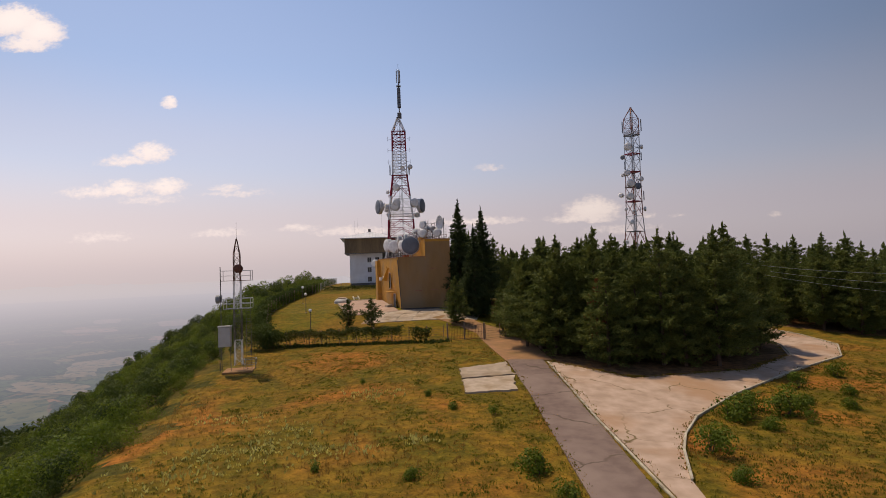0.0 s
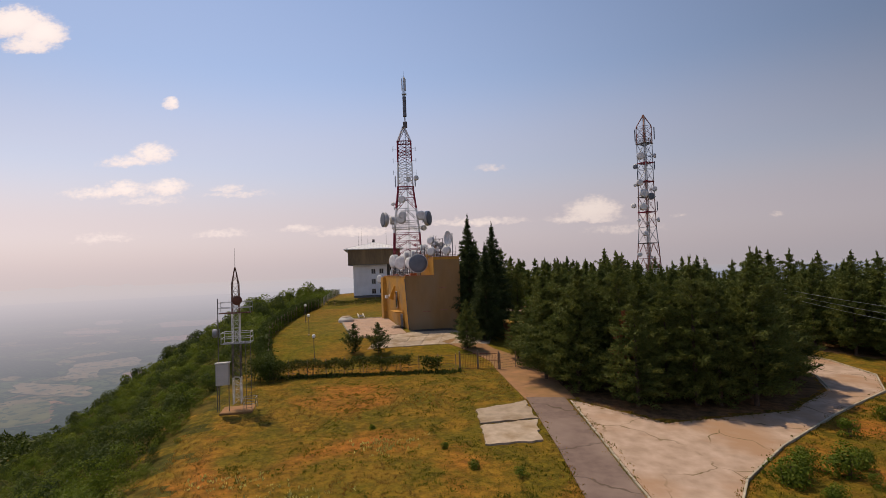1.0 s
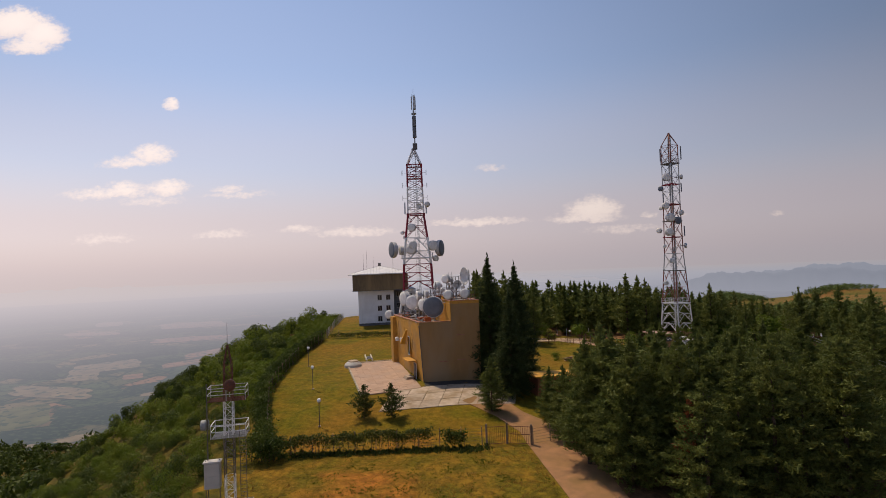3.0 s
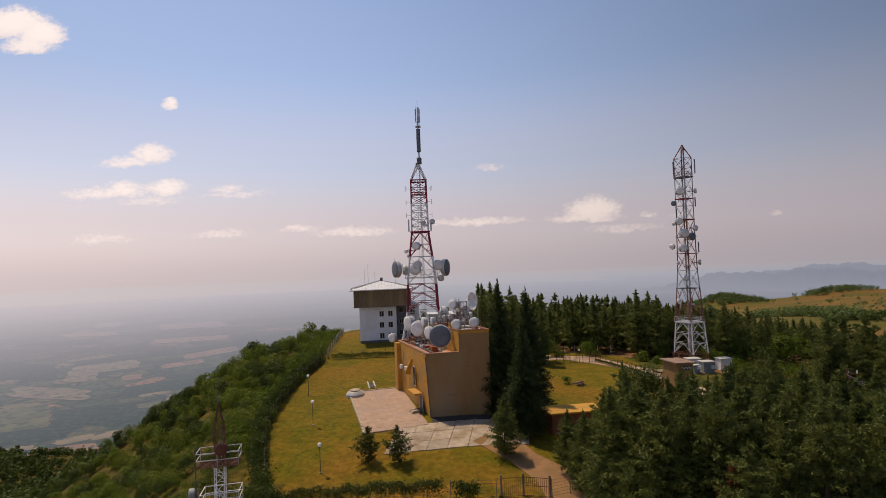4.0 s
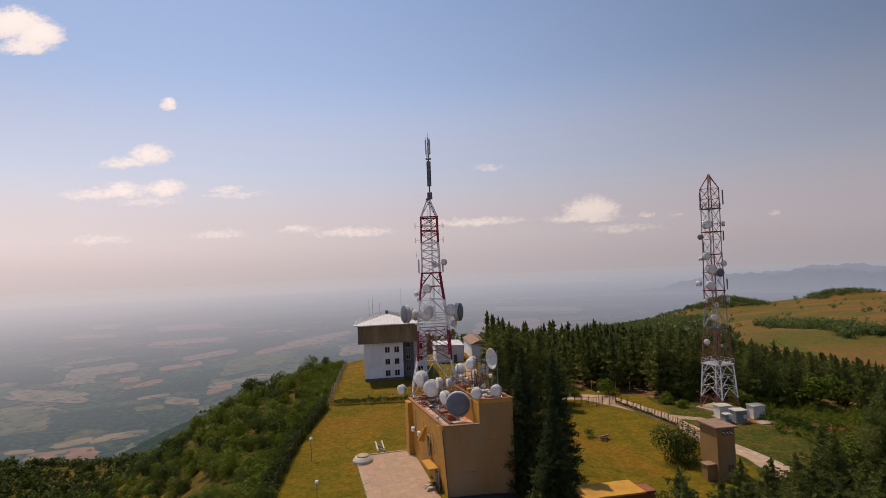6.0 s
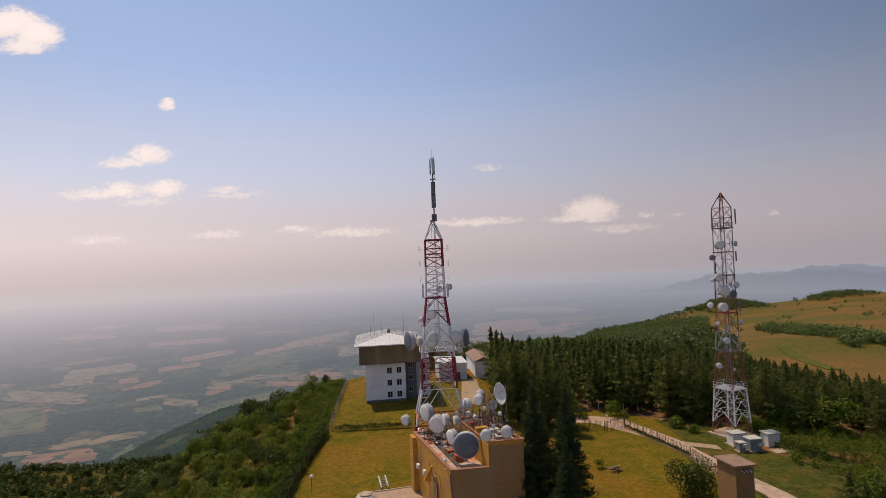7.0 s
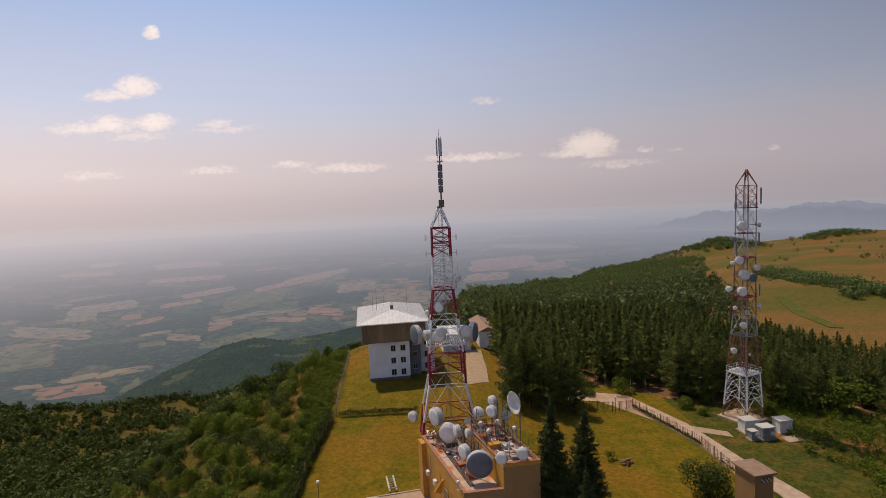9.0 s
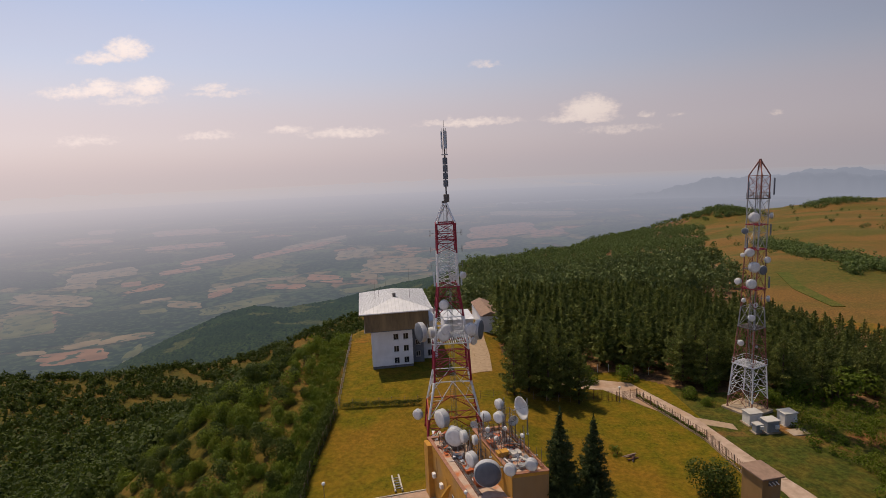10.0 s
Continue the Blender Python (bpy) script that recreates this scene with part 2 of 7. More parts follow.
M_GLASS = material("window_glass", (0.02, 0.022, 0.026), (0.03, 0.03, 0.035), 1, 0.08, spec=0.6)
M_FRAME = material("window_frame", (0.45, 0.44, 0.42), (0.38, 0.37, 0.36), 3, 0.6)
M_ASPHALT = material("asphalt", (0.150, 0.108, 0.092), (0.188, 0.138, 0.118), 1.2, 0.95, bump=0.3, c=(0.22, 0.165, 0.14), big=0.22, spec=0.05)
M_CONCRETE = material("old_concrete", (0.450, 0.335, 0.260), (0.330, 0.240, 0.178), 0.8, 0.95, bump=0.3, c=(0.34, 0.215, 0.135), big=0.16, spec=0.05)


def add_cracks(m, scale, dark, grass):
    """Wandering cracks, some with weeds in them, cut into a material's colour."""
    N, L = m.node_tree.nodes, m.node_tree.links
    bs = N["Principled BSDF"]
    src = bs.inputs["Base Color"].links[0].from_socket
    tc = N.new("ShaderNodeTexCoord")
    wn = N.new("ShaderNodeTexNoise")
    wn.inputs["Scale"].default_value = 0.5
    L.new(tc.outputs["Object"], wn.inputs["Vector"])
    ad = N.new("ShaderNodeVectorMath")
    ad.operation = 'MULTIPLY_ADD'
    ad.inputs[1].default_value = (2.2, 2.2, 0)
    L.new(wn.outputs["Color"], ad.inputs[0])
    L.new(tc.outputs["Object"], ad.inputs[2])
    vo = N.new("ShaderNodeTexVoronoi")
    vo.feature, vo.voronoi_dimensions = 'DISTANCE_TO_EDGE', '2D'
    vo.inputs["Scale"].default_value = scale
    L.new(ad.outputs[0], vo.inputs["Vector"])
    r = N.new("ShaderNodeMapRange")
    r.inputs[1].default_value, r.inputs[2].default_value = 0.016, 0.003
    L.new(vo.outputs["Distance"], r.inputs[0])
    br = N.new("ShaderNodeTexNoise")
    br.inputs["Scale"].default_value = 0.25
    L.new(tc.outputs["Object"], br.inputs["Vector"])
    b2 = N.new("ShaderNodeMapRange")
    b2.inputs[1].default_value, b2.inputs[2].default_value = 0.42, 0.58
    L.new(br.outputs["Fac"], b2.inputs[0])
    k = N.new("ShaderNodeMath")
    k.operation = 'MULTIPLY'
    L.new(r.outputs[0], k.inputs[0])
    L.new(b2.outputs[0], k.inputs[1])
    weed = N.new("ShaderNodeMix")
    weed.data_type = 'RGBA'
    weed.inputs[6].default_value, weed.inputs[7].default_value = (*dark, 1), (*grass, 1)
    L.new(wn.outputs["Fac"], weed.inputs[0])
    mx = N.new("ShaderNodeMix")
    mx.data_type = 'RGBA'
    L.new(k.outputs[0], mx.inputs[0])
    L.new(src, mx.inputs[6])
    L.new(weed.outputs[2], mx.inputs[7])
    L.new(mx.outputs[2], bs.inputs["Base Color"])


add_cracks(M_CONCRETE, 0.16, (0.13, 0.095, 0.07), (0.16, 0.12, 0.04))
add_cracks(M_ASPHALT, 0.11, (0.075, 0.06, 0.05), (0.12, 0.09, 0.06))
M_SLAB = material("slab_concrete", (0.40, 0.315, 0.235), (0.30, 0.235, 0.170), 1.3, 0.92, bump=0.25, c=(0.25, 0.18, 0.11), big=0.5, vary=0.14)
M_PAVE = material("pink_paving", (0.40, 0.27, 0.19), (0.34, 0.225, 0.155), 1.1, 0.9, bump=0.2, c=(0.34, 0.24, 0.18), big=0.35, vary=0.06)
M_KERB = material("kerb_stone", (0.42, 0.37, 0.28), (0.32, 0.28, 0.21), 2, 0.9, vary=0.12)
M_DIRT = material("dry_dirt", (0.30, 0.155, 0.072), (0.22, 0.120, 0.058), 0.9, 0.95, bump=0.4, c=(0.20, 0.115, 0.045), big=0.25)
M_GRAVEL = material("pale_gravel", (0.36, 0.26, 0.17), (0.29, 0.205, 0.13), 1.1, 0.95, bump=0.3)
M_FENCE = material("fence_post", (0.24, 0.17, 0.12), (0.16, 0.11, 0.08), 4, 0.85, vary=0.2)
M_PALEPOST = material("pale_post", (0.55, 0.50, 0.42), (0.44, 0.40, 0.34), 4, 0.85, vary=0.1)
M_BARK = material("bark", (0.10, 0.065, 0.045), (0.06, 0.04, 0.03), 5, 0.95, vary=0.2)
M_PINE = leafy("pine_needles", (0.072, 0.096, 0.022), (0.136, 0.150, 0.034), through_light=0.35)
M_SPRUCE = leafy("spruce_needles", (0.034, 0.052, 0.017), (0.062, 0.082, 0.025), through_light=0.3)
M_SCRUB = leafy("scrub_leaves", (0.075, 0.118, 0.009), (0.135, 0.165, 0.015), through_light=0.4)
M_BROAD = leafy("broad_leaves", (0.036, 0.058, 0.009), (0.070, 0.092, 0.013), through_light=0.35)
M_LEAF = leafy("light_leaves", (0.086, 0.126, 0.011), (0.148, 0.176, 0.016), through_light=0.4)
M_WEED = leafy("weed_leaves", (0.092, 0.104, 0.012), (0.135, 0.132, 0.020), through_light=0.6)
M_HEDGE = leafy("hedge_leaves", (0.044, 0.060, 0.012), (0.078, 0.092, 0.018), through_light=0.35)
M_DEAD = leafy("dead_needles", (0.20, 0.07, 0.025), (0.13, 0.05, 0.02))
M_GRASS = leafy("grass_blades", (0.110, 0.104, 0.012), (0.165, 0.130, 0.020), through_light=0.6)
M_GRASSDRY = leafy("dry_grass", (0.30, 0.165, 0.035), (0.24, 0.16, 0.045), through_light=0.6)
M_FLOWER = leafy("yellow_flowers", (0.56, 0.50, 0.16), (0.34, 0.33, 0.09), through_light=0.5)
M_GLOBE = material("opal_globe", (0.80, 0.79, 0.76), (0.74, 0.73, 0.70), 2, 0.25)
M_YELLOWROOF = material("yellow_roof", (0.52, 0.27, 0.035), (0.44, 0.23, 0.035), 1.2, 0.8, c=(0.36, 0.19, 0.05), big=0.4)
M_REDBOX = material("red_brick", (0.27, 0.095, 0.05), (0.21, 0.08, 0.045), 3, 0.85)
M_TILEROOF = material("brown_tile_roof", (0.21, 0.135, 0.095), (0.27, 0.175, 0.125), 1.5, 0.85)
M_SHELTER = material("shelter_panel", (0.47, 0.45, 0.41), (0.39, 0.37, 0.34), 0.8, 0.6, vary=0.06)
M_WHITEBOX = material("shelter_white", (0.68, 0.66, 0.62), (0.58, 0.56, 0.52), 0.8, 0.6, vary=0.06)
M_CABINET = material("cabinet_grey", (0.27, 0.28, 0.29), (0.22, 0.23, 0.24), 1.2, 0.55, vary=0.05)


# ---- building kit ----
class Shape:
    """Gathers points and faces of one mesh."""

    def __init__(self):
        self.v, self.f, self.n = [], [], 0

    def add(self, pts, faces):
        pts = np.asarray(pts, float)
        self.v.append(pts)
        self.f.extend([[i + self.n for i in q] for q in faces])
        self.n += len(pts)
        return self

    def box(self, sx, sy, sz, m=None, bevel=0.0):
        """A box standing on its base; m places it. bevel rounds the upright and top edges."""
        b = min(bevel, sx * 0.4, sy * 0.4, sz * 0.4)
        if b <= 0:
            p = [(x * sx / 2, y * sy / 2, z * sz) for z in (0, 1) for x, y in ((-1, -1), (1, -1), (1, 1), (-1, 1))]
            q = [(3, 2, 1, 0), (4, 5, 6, 7), (0, 1, 5, 4), (1, 2, 6, 5), (2, 3, 7, 6), (3, 0, 4, 7)]
        else:
            oct_ = lambda h, i: [c for x, y in ((-1, -1), (1, -1), (1, 1), (-1, 1)) for c in (
                [(x * (sx / 2 - i), y * (sy / 2 - b - i), h), (x * (sx / 2 - b - i), y * (sy / 2 - i), h)] if x * y < 0 else
                [(x * (sx / 2 - b - i), y * (sy / 2 - i), h), (x * (sx / 2 - i), y * (sy / 2 - b - i), h)])]
            o = [oct_(0, 0), oct_(sz - b, 0), oct_(sz, b * 0.8)]
            for k in o:      # order the corners round the axis
                k.sort(key=lambda c: math.atan2(c[1] / sy, c[0] / sx))
            p = o[0] + o[1] + o[2]
            q = [tuple(range(7, -1, -1)), tuple(range(16, 24))]
            for r in (0, 8):
                q += [(r + i, r + (i + 1) % 8, r + 8 + (i + 1) % 8, r + 8 + i) for i in range(8)]
        return self.put(p, q, m)

    def put(self, p, q, m=None):
        p = np.asarray(p, float)
        if m is not None:
            mm = np.array(m)
            p = p @ mm[:3, :3].T + mm[:3, 3]
        return self.add(p, q)

    def bar(self, a, b, r, n=4, r2=None):
        """A round or square bar from a to b."""
        a, b = np.asarray(a, float), np.asarray(b, float)
        d = b - a
        d = d / (np.linalg.norm(d) + 1e-9)
        s = np.cross(d, (0, 0, 1) if abs(d[2]) < 0.9 else (1, 0, 0))
        s /= np.linalg.norm(s)
        t = np.cross(d, s)
        r2 = r if r2 is None else r2
        an = [2 * math.pi * (i + 0.5) / n for i in range(n)]
        p = [a + r * (math.cos(k) * s + math.sin(k) * t) for k in an] + [b + r2 * (math.cos(k) * s + math.sin(k) * t) for k in an]
        q = [(i, (i + 1) % n, n + (i + 1) % n, n + i) for i in range(n)] + [tuple(range(n - 1, -1, -1)), tuple(range(n, 2 * n))]
        return self.add(p, [x[::-1] for x in q])

    def lathe(self, profile, n=20, m=None):
        """A turned shape: (radius, height) rows round z."""
        p, q = [], []
        for r, h in profile:
            p += [(r * math.cos(2 * math.pi * i / n), r * math.sin(2 * math.pi * i / n), h) for i in range(n)]
        for k in range(len(profile) - 1):
            q += [(k * n + i, k * n + (i + 1) % n, (k + 1) * n + (i + 1) % n, (k + 1) * n + i) for i in range(n)]
        q += [tuple(range(n - 1, -1, -1)), tuple(range((len(profile) - 1) * n, len(profile) * n))]
        return self.put(p, q, m)

    def mesh(self, name, mat, flat=True):
        me = bpy.data.meshes.new(name)
        v = np.concatenate(self.v) if self.v else np.zeros((0, 3))
        me.from_pydata(v.tolist(), [], self.f)
        me.materials.append(mat)
        if not flat:
            me.polygons.foreach_set("use_smooth", [True] * len(me.polygons))
        me.update()
        return me


def thing(name, m, label, category, group="", kind=""):
    ob = new(name)
    ob.empty_display_size = 0.3
    ob.matrix_world = m
    return tagged(ob, label, category, group, kind)


def part(name, shape, mat, parent, label="", m=None, flat=True):
    """One mesh under a thing, in the thing's own axes."""
    ob = new(name, shape if isinstance(shape, bpy.types.Mesh) else shape.mesh(name, mat, flat))
    ob.parent = parent
    if m is not None:
        ob.matrix_basis = m
    if label:
        ob["label"] = label
    return ob


def pieces(name, shape, mat, parent, label=""):
    """Every bar of a shape as a part of its own."""
    at = 0
    for v in shape.v:
        n = len(v)
        part(name, Shape().add(v, [[i - at for i in f] for f in shape.f if at <= f[0] < at + n]), mat, parent, label)
        at += n


def solid(name, shape, mat, m, label="", category="", group="", kind="", flat=True):
    """A top-level thing of one mesh."""
    ob = new(name, shape.mesh(name, mat, flat))
    ob.matrix_world = m
    return tagged(ob, label, category, group, kind)


def quads(centres, axis_a, axis_b):
    """Leaf-shaped quads from centres and half axes, as arrays."""
    n = len(centres)
    p = np.empty((n, 4, 3))
    p[:, 0], p[:, 1], p[:, 2], p[:, 3] = centres - axis_a, centres - axis_b, centres + axis_a, centres + axis_b
    return p.reshape(-1, 3)


def triangles(pts):
    """The same leaves as single pointed triangles."""
    q = pts.reshape(-1, 4, 3)
    back = q[:, 0] * 0.82 + q[:, 2] * 0.18
    half = (q[:, 3] - q[:, 1]) * 0.5
    return np.stack([back - half, q[:, 2], back + half], 1).reshape(-1, 3)


def quad_mesh(name, pts, mat, k=4):
    n = len(pts) // k
    me = bpy.data.meshes.new(name)
    me.vertices.add(n * k)
    me.vertices.foreach_set("co", pts.astype(np.float32).ravel())
    me.loops.add(n * k)
    me.loops.foreach_set("vertex_index", np.arange(n * k, dtype=np.int32))
    me.polygons.add(n)
    me.polygons.foreach_set("loop_start", np.arange(0, n * k, k, dtype=np.int32))
    me.materials.append(mat)
    me.update()
    me.validate()
    return me


def unit(v):
    return v / (np.linalg.norm(v, axis=-1, keepdims=True) + 1e-9)


def ground_z(x, y):
    return float(land(x, y))

# ---- ground, valley and far hills ----
def axis_steps(lo, a, b, hi, step, grow):
    mid = list(np.arange(a, b + step / 2, step))
    left, s, v = [], step, a
    while v > lo:
        s *= grow
        v -= s
        left.append(v)
    right, s, v = [], step, mid[-1]
    while v < hi:
        s *= grow
        v += s
        right.append(v)
    return np.array(left[::-1] + mid + right)


def ground_material(name, low, high, dry, bare, broad_scale, spread_=(0.5, 0.64), tufty=(0.5, 1.38)):
    m = bpy.data.materials.new(name)
    m.use_nodes = True
    N, L = m.node_tree.nodes, m.node_tree.links
    bs = N["Principled BSDF"]
    bs.inputs["Roughness"].default_value = 0.95
    bs.inputs["Specular IOR Level"].default_value = 0.1
    tc = N.new("ShaderNodeTexCoord")

    def noise_(scale, lo, hi, detail=5, dist=0.0):
        n = N.new("ShaderNodeTexNoise")
        n.inputs["Scale"].default_value = scale
        n.inputs["Detail"].default_value = detail
        n.inputs["Distortion"].default_value = dist
        L.new(tc.outputs["Object"], n.inputs["Vector"])
        r = N.new("ShaderNodeMapRange")
        r.inputs[1].default_value, r.inputs[2].default_value = lo, hi
        L.new(n.outputs["Fac"], r.inputs[0])
        return r.outputs[0], n.outputs["Fac"]

    def mix(fac, a, b):
        k = N.new("ShaderNodeMix")
        k.data_type = 'RGBA'
        L.new(fac, k.inputs[0])
        for i, c in ((6, a), (7, b)):
            if isinstance(c, tuple):
                k.inputs[i].default_value = (*c, 1)
            else:
                L.new(c, k.inputs[i])
        return k.outputs[2]

    fine, raw = noise_(2.6, 0.3, 0.7, 7)
    mid, _ = noise_(0.35, 0.42, 0.62, 6)
    broad, _ = noise_(broad_scale, *spread_, 5, 0.6)
    grass = mix(fine, low, high)
    grass = mix(mid, grass, dry)
    grass = mix(broad, grass, bare)
    speck, _ = noise_(7.0, 0.35, 0.65, 3)         # tufts seen from afar
    clump, _ = noise_(1.35, 0.36, 0.64, 4)
    both = N.new("ShaderNodeMath")
    both.operation = 'MULTIPLY_ADD'
    both.inputs[1].default_value = 0.6
    L.new(clump, both.inputs[0])
    half_ = N.new("ShaderNodeMath")
    half_.operation = 'MULTIPLY'
    half_.inputs[1].default_value = 0.4
    L.new(speck, half_.inputs[0])
    L.new(half_.outputs[0], both.inputs[2])
    shade = N.new("ShaderNodeMapRange")
    shade.inputs[3].default_value, shade.inputs[4].default_value = tufty
    L.new(both.outputs[0], shade.inputs[0])
    sc = N.new("ShaderNodeVectorMath")
    sc.operation = 'SCALE'
    L.new(grass, sc.inputs[0])
    L.new(shade.outputs[0], sc.inputs["Scale"])
    grass = sc.outputs[0]
    L.new(grass, bs.inputs["Base Color"])
    bp = N.new("ShaderNodeBump")
    bp.inputs["Strength"].default_value = 0.6
    bp.inputs["Distance"].default_value = 0.15
    L.new(raw, bp.inputs["Height"])
    L.new(bp.outputs[0], bs.inputs["Normal"])
    return m


def build_ground():
    xs = axis_steps(-1600, -45, 70, 3000, 1.0, 1.06)
    ys = axis_steps(-500, 15, 165, 3200, 1.0, 1.06)
    X, Y = np.meshgrid(xs, ys)
    Z = land(X, Y)
    near = smooth(300, 120, np.hypot(X, Y - 60))
    Z = Z + 0.06 * near * (np.sin(X * 1.7 + 2 * np.sin(Y * 0.9)) * np.sin(Y * 1.3 + 1.5 * np.sin(X * 0.6)))
    nx, ny = len(xs), len(ys)
    pts = np.stack([X, Y, Z], -1).reshape(-1, 3)
    i = np.arange(nx * ny).reshape(ny, nx)
    q = np.stack([i[:-1, :-1], i[:-1, 1:], i[1:, 1:], i[1:, :-1]], -1).reshape(-1, 4)
    me = bpy.data.meshes.new("ground")
    me.from_pydata(pts.tolist(), [], q.tolist())
    me.polygons.foreach_set("use_smooth", [True] * len(me.polygons))
    me.materials.append(ground_material("meadow", (0.072, 0.059, 0.006), (0.140, 0.100, 0.009), (0.186, 0.105, 0.012), (0.29, 0.110, 0.019), 0.085, (0.51, 0.67)))
    me.materials.append(ground_material("forest_floor", (0.085, 0.052, 0.026), (0.13, 0.075, 0.036), (0.17, 0.092, 0.044), (0.24, 0.120, 0.055), 0.15))
    me.materials.append(ground_material("far_meadow", (0.056, 0.068, 0.012), (0.092, 0.086, 0.016), (0.120, 0.088, 0.018), (0.165, 0.090, 0.024), 0.011, (0.42, 0.60)))
    me.materials.append(ground_material("scrub_floor", (0.042, 0.044, 0.007), (0.072, 0.062, 0.009), (0.098, 0.070, 0.011), (0.15, 0.085, 0.018), 0.02))
    me.materials.append(ground_material("lawn", (0.072, 0.067, 0.004), (0.130, 0.104, 0.006), (0.156, 0.102, 0.008), (0.188, 0.098, 0.011), 0.05, (0.48, 0.70), (0.64, 1.26)))
    me.materials.append(ground_material("clearing_grass", (0.036, 0.048, 0.008), (0.064, 0.070, 0.010), (0.086, 0.072, 0.012), (0.20, 0.095, 0.032), 0.10, (0.56, 0.66)))
    cx, cy = pts[q].mean(1)[:, 0], pts[q].mean(1)[:, 1]
    r, a = np.hypot(cx, cy), np.degrees(np.arctan2(cx, cy))
    zone = np.zeros(len(q), dtype=np.int32)
    jx, jy = cx + 2.2 * np.sin(cy * 0.9) + 1.2 * np.sin(cy * 2.3 + cx), cy
    zone[(r > 250) & (a > 20)] = 2
    zone[(cx > 37.5 + 0.8 * np.sin(cy)) & (cx < 110) & (cy > 92) & (cy < 160)] = 5
    edge = np.interp(cy, [-60, 28, 45, 60, 75, 79, 88, 96, 112, 131, 165, 200, 300], [-17, -20.5, -24, -27, -26.5, -26.6, -29.2, -30.6, -31.8, -31.4, -34.4, -38, -60])
    jx = np.where(cy > 78, cx, jx)
    zone[(cx < 38) & (cy > 75) & (cy < 170)] = 4
    zone[(jx < edge + 0.3) | ((a < -8) & (r > 190))] = 3
    zone[(a >= -8) & (a < np.interp(r, [225, 300, 420, 700, 1200], [25.0, 24.4, 23.6, 23.8, 23.4]) + 0.8 * np.sin(r / 23)) & (r > 225)] = 1
    for poly in (NEAR_FLOOR, RIGHT_WOOD, BACK_WOOD):
        box = (cx > min(p[0] for p in poly)) & (cx < max(p[0] for p in poly)) & (cy > min(p[1] for p in poly)) & (cy < max(p[1] for p in poly))
        for i in np.nonzero(box)[0]:
            if poly_has(poly, cx[i], cy[i]):
                zone[i] = 1
    me.polygons.foreach_set("material_index", zone)
    return tagged(new("ground", me), "dry summer meadow on a mountain top with slopes falling away", "ground", kind="structure")


NEAR_WOOD = [(9.5, 67), (13.5, 59), (17, 55.6), (22, 54.2), (31, 57.0), (39, 64), (41, 72), (41, 80), (38, 88), (30, 88), (24, 84), (20, 79), (14, 77), (9.5, 76)]
NEAR_FLOOR = [(9.5, 63), (12, 57.5), (18, 52.5), (31, 56), (40, 63), (43, 69), (43, 80), (39, 90), (30, 89), (24, 86), (18, 80), (13, 78), (9.5, 77)]
RIGHT_WOOD = [(55, 84), (62, 78), (85, 74), (110, 80), (115, 128), (92, 120), (66, 104), (56, 102), (50, 95)]
BACK_WOOD = [(4, 162), (9, 149), (18, 157), (30, 156), (42, 143), (58, 140.5), (74, 137), (112, 131), (124, 146), (128, 180), (112, 226), (92, 250), (70, 262), (10, 240), (6, 190)]


def poly_has(poly, x, y):
    inside, j = False, len(poly) - 1
    for i in range(len(poly)):
        (xi, yi), (xj, yj) = poly[i], poly[j]
        if (yi > y) != (yj > y) and x < (xj - xi) * (y - yi) / (yj - yi) + xi:
            inside = not inside
        j = i
    return inside


build_ground()


def strip(name, left, right, mat, label, category, lift=0.08, cell=1.0, thick=0.12, across=None):
    """A sheet of road laid over the ground between two edges, with its own thickness."""
    left, right = np.array(left, float), np.array(right, float)
    rows = []
    for k in range(len(left) - 1):
        n = max(2, int(max(np.linalg.norm(left[k + 1] - left[k]), np.linalg.norm(right[k + 1] - right[k])) / cell))
        for j in range(n):
            u = j / n
            rows.append((left[k] + u * (left[k + 1] - left[k]), right[k] + u * (right[k + 1] - right[k])))
    rows.append((left[-1], right[-1]))
    m = across or max(2, int(max(np.linalg.norm(a - b) for a, b in rows) / cell))
    s, p = Shape(), []
    for a, b in rows:
        for j in range(m + 1):
            c = a + (b - a) * j / m
            p.append((c[0], c[1], ground_z(*c) + lift))
    w = m + 1
    q = [(i * w + j, i * w + j + 1, (i + 1) * w + j + 1, (i + 1) * w + j) for i in range(len(rows) - 1) for j in range(m)]
    low = [(x, y, z - thick) for x, y, z in p]
    n = len(p)
    rim = [j for j in range(w)] + [i * w + m for i in range(1, len(rows))] + [(len(rows) - 1) * w + j for j in range(m - 1, -1, -1)] + [i * w for i in range(len(rows) - 2, 0, -1)]
    q += [(rim[i], rim[i - 1], n + rim[i - 1], n + rim[i]) for i in range(len(rim))]
    s.add(p + low, q)
    return solid(name, s, mat, Matrix(), label, category, kind="structure")


strip("road", [(7.0, -40), (7.0, 27), (7.1, 35.5), (7.2, 46.4), (6.7, 59.5)], [(10.6, -40), (10.6, 27), (10.9, 38), (10.9, 48), (10.6, 59)],
      M_ASPHALT, "narrow worn grey asphalt lane", "road")
CONC_L = [(11.3, 18), (11.3, 29), (11.3, 36), (11.25, 46), (11.0, 58), (18, 51.8), (31.7, 55.7), (40.2, 62.9), (43.2, 69.2), (44, 76), (42.5, 84), (39.5, 96), (39.0, 108), (36.3, 116), (33.8, 131), (24, 146), (14, 148)]
CONC_R = [(11.5, 18), (13.0, 29), (14.7, 33.7), (16.3, 37), (19.0, 41.1), (25.2, 47), (35.3, 54.9), (46.3, 62.7), (51.3, 70), (51.7, 78), (49, 86), (45.5, 96), (42.5, 108), (40.0, 116), (36.9, 132.6), (31, 149), (16, 155)]
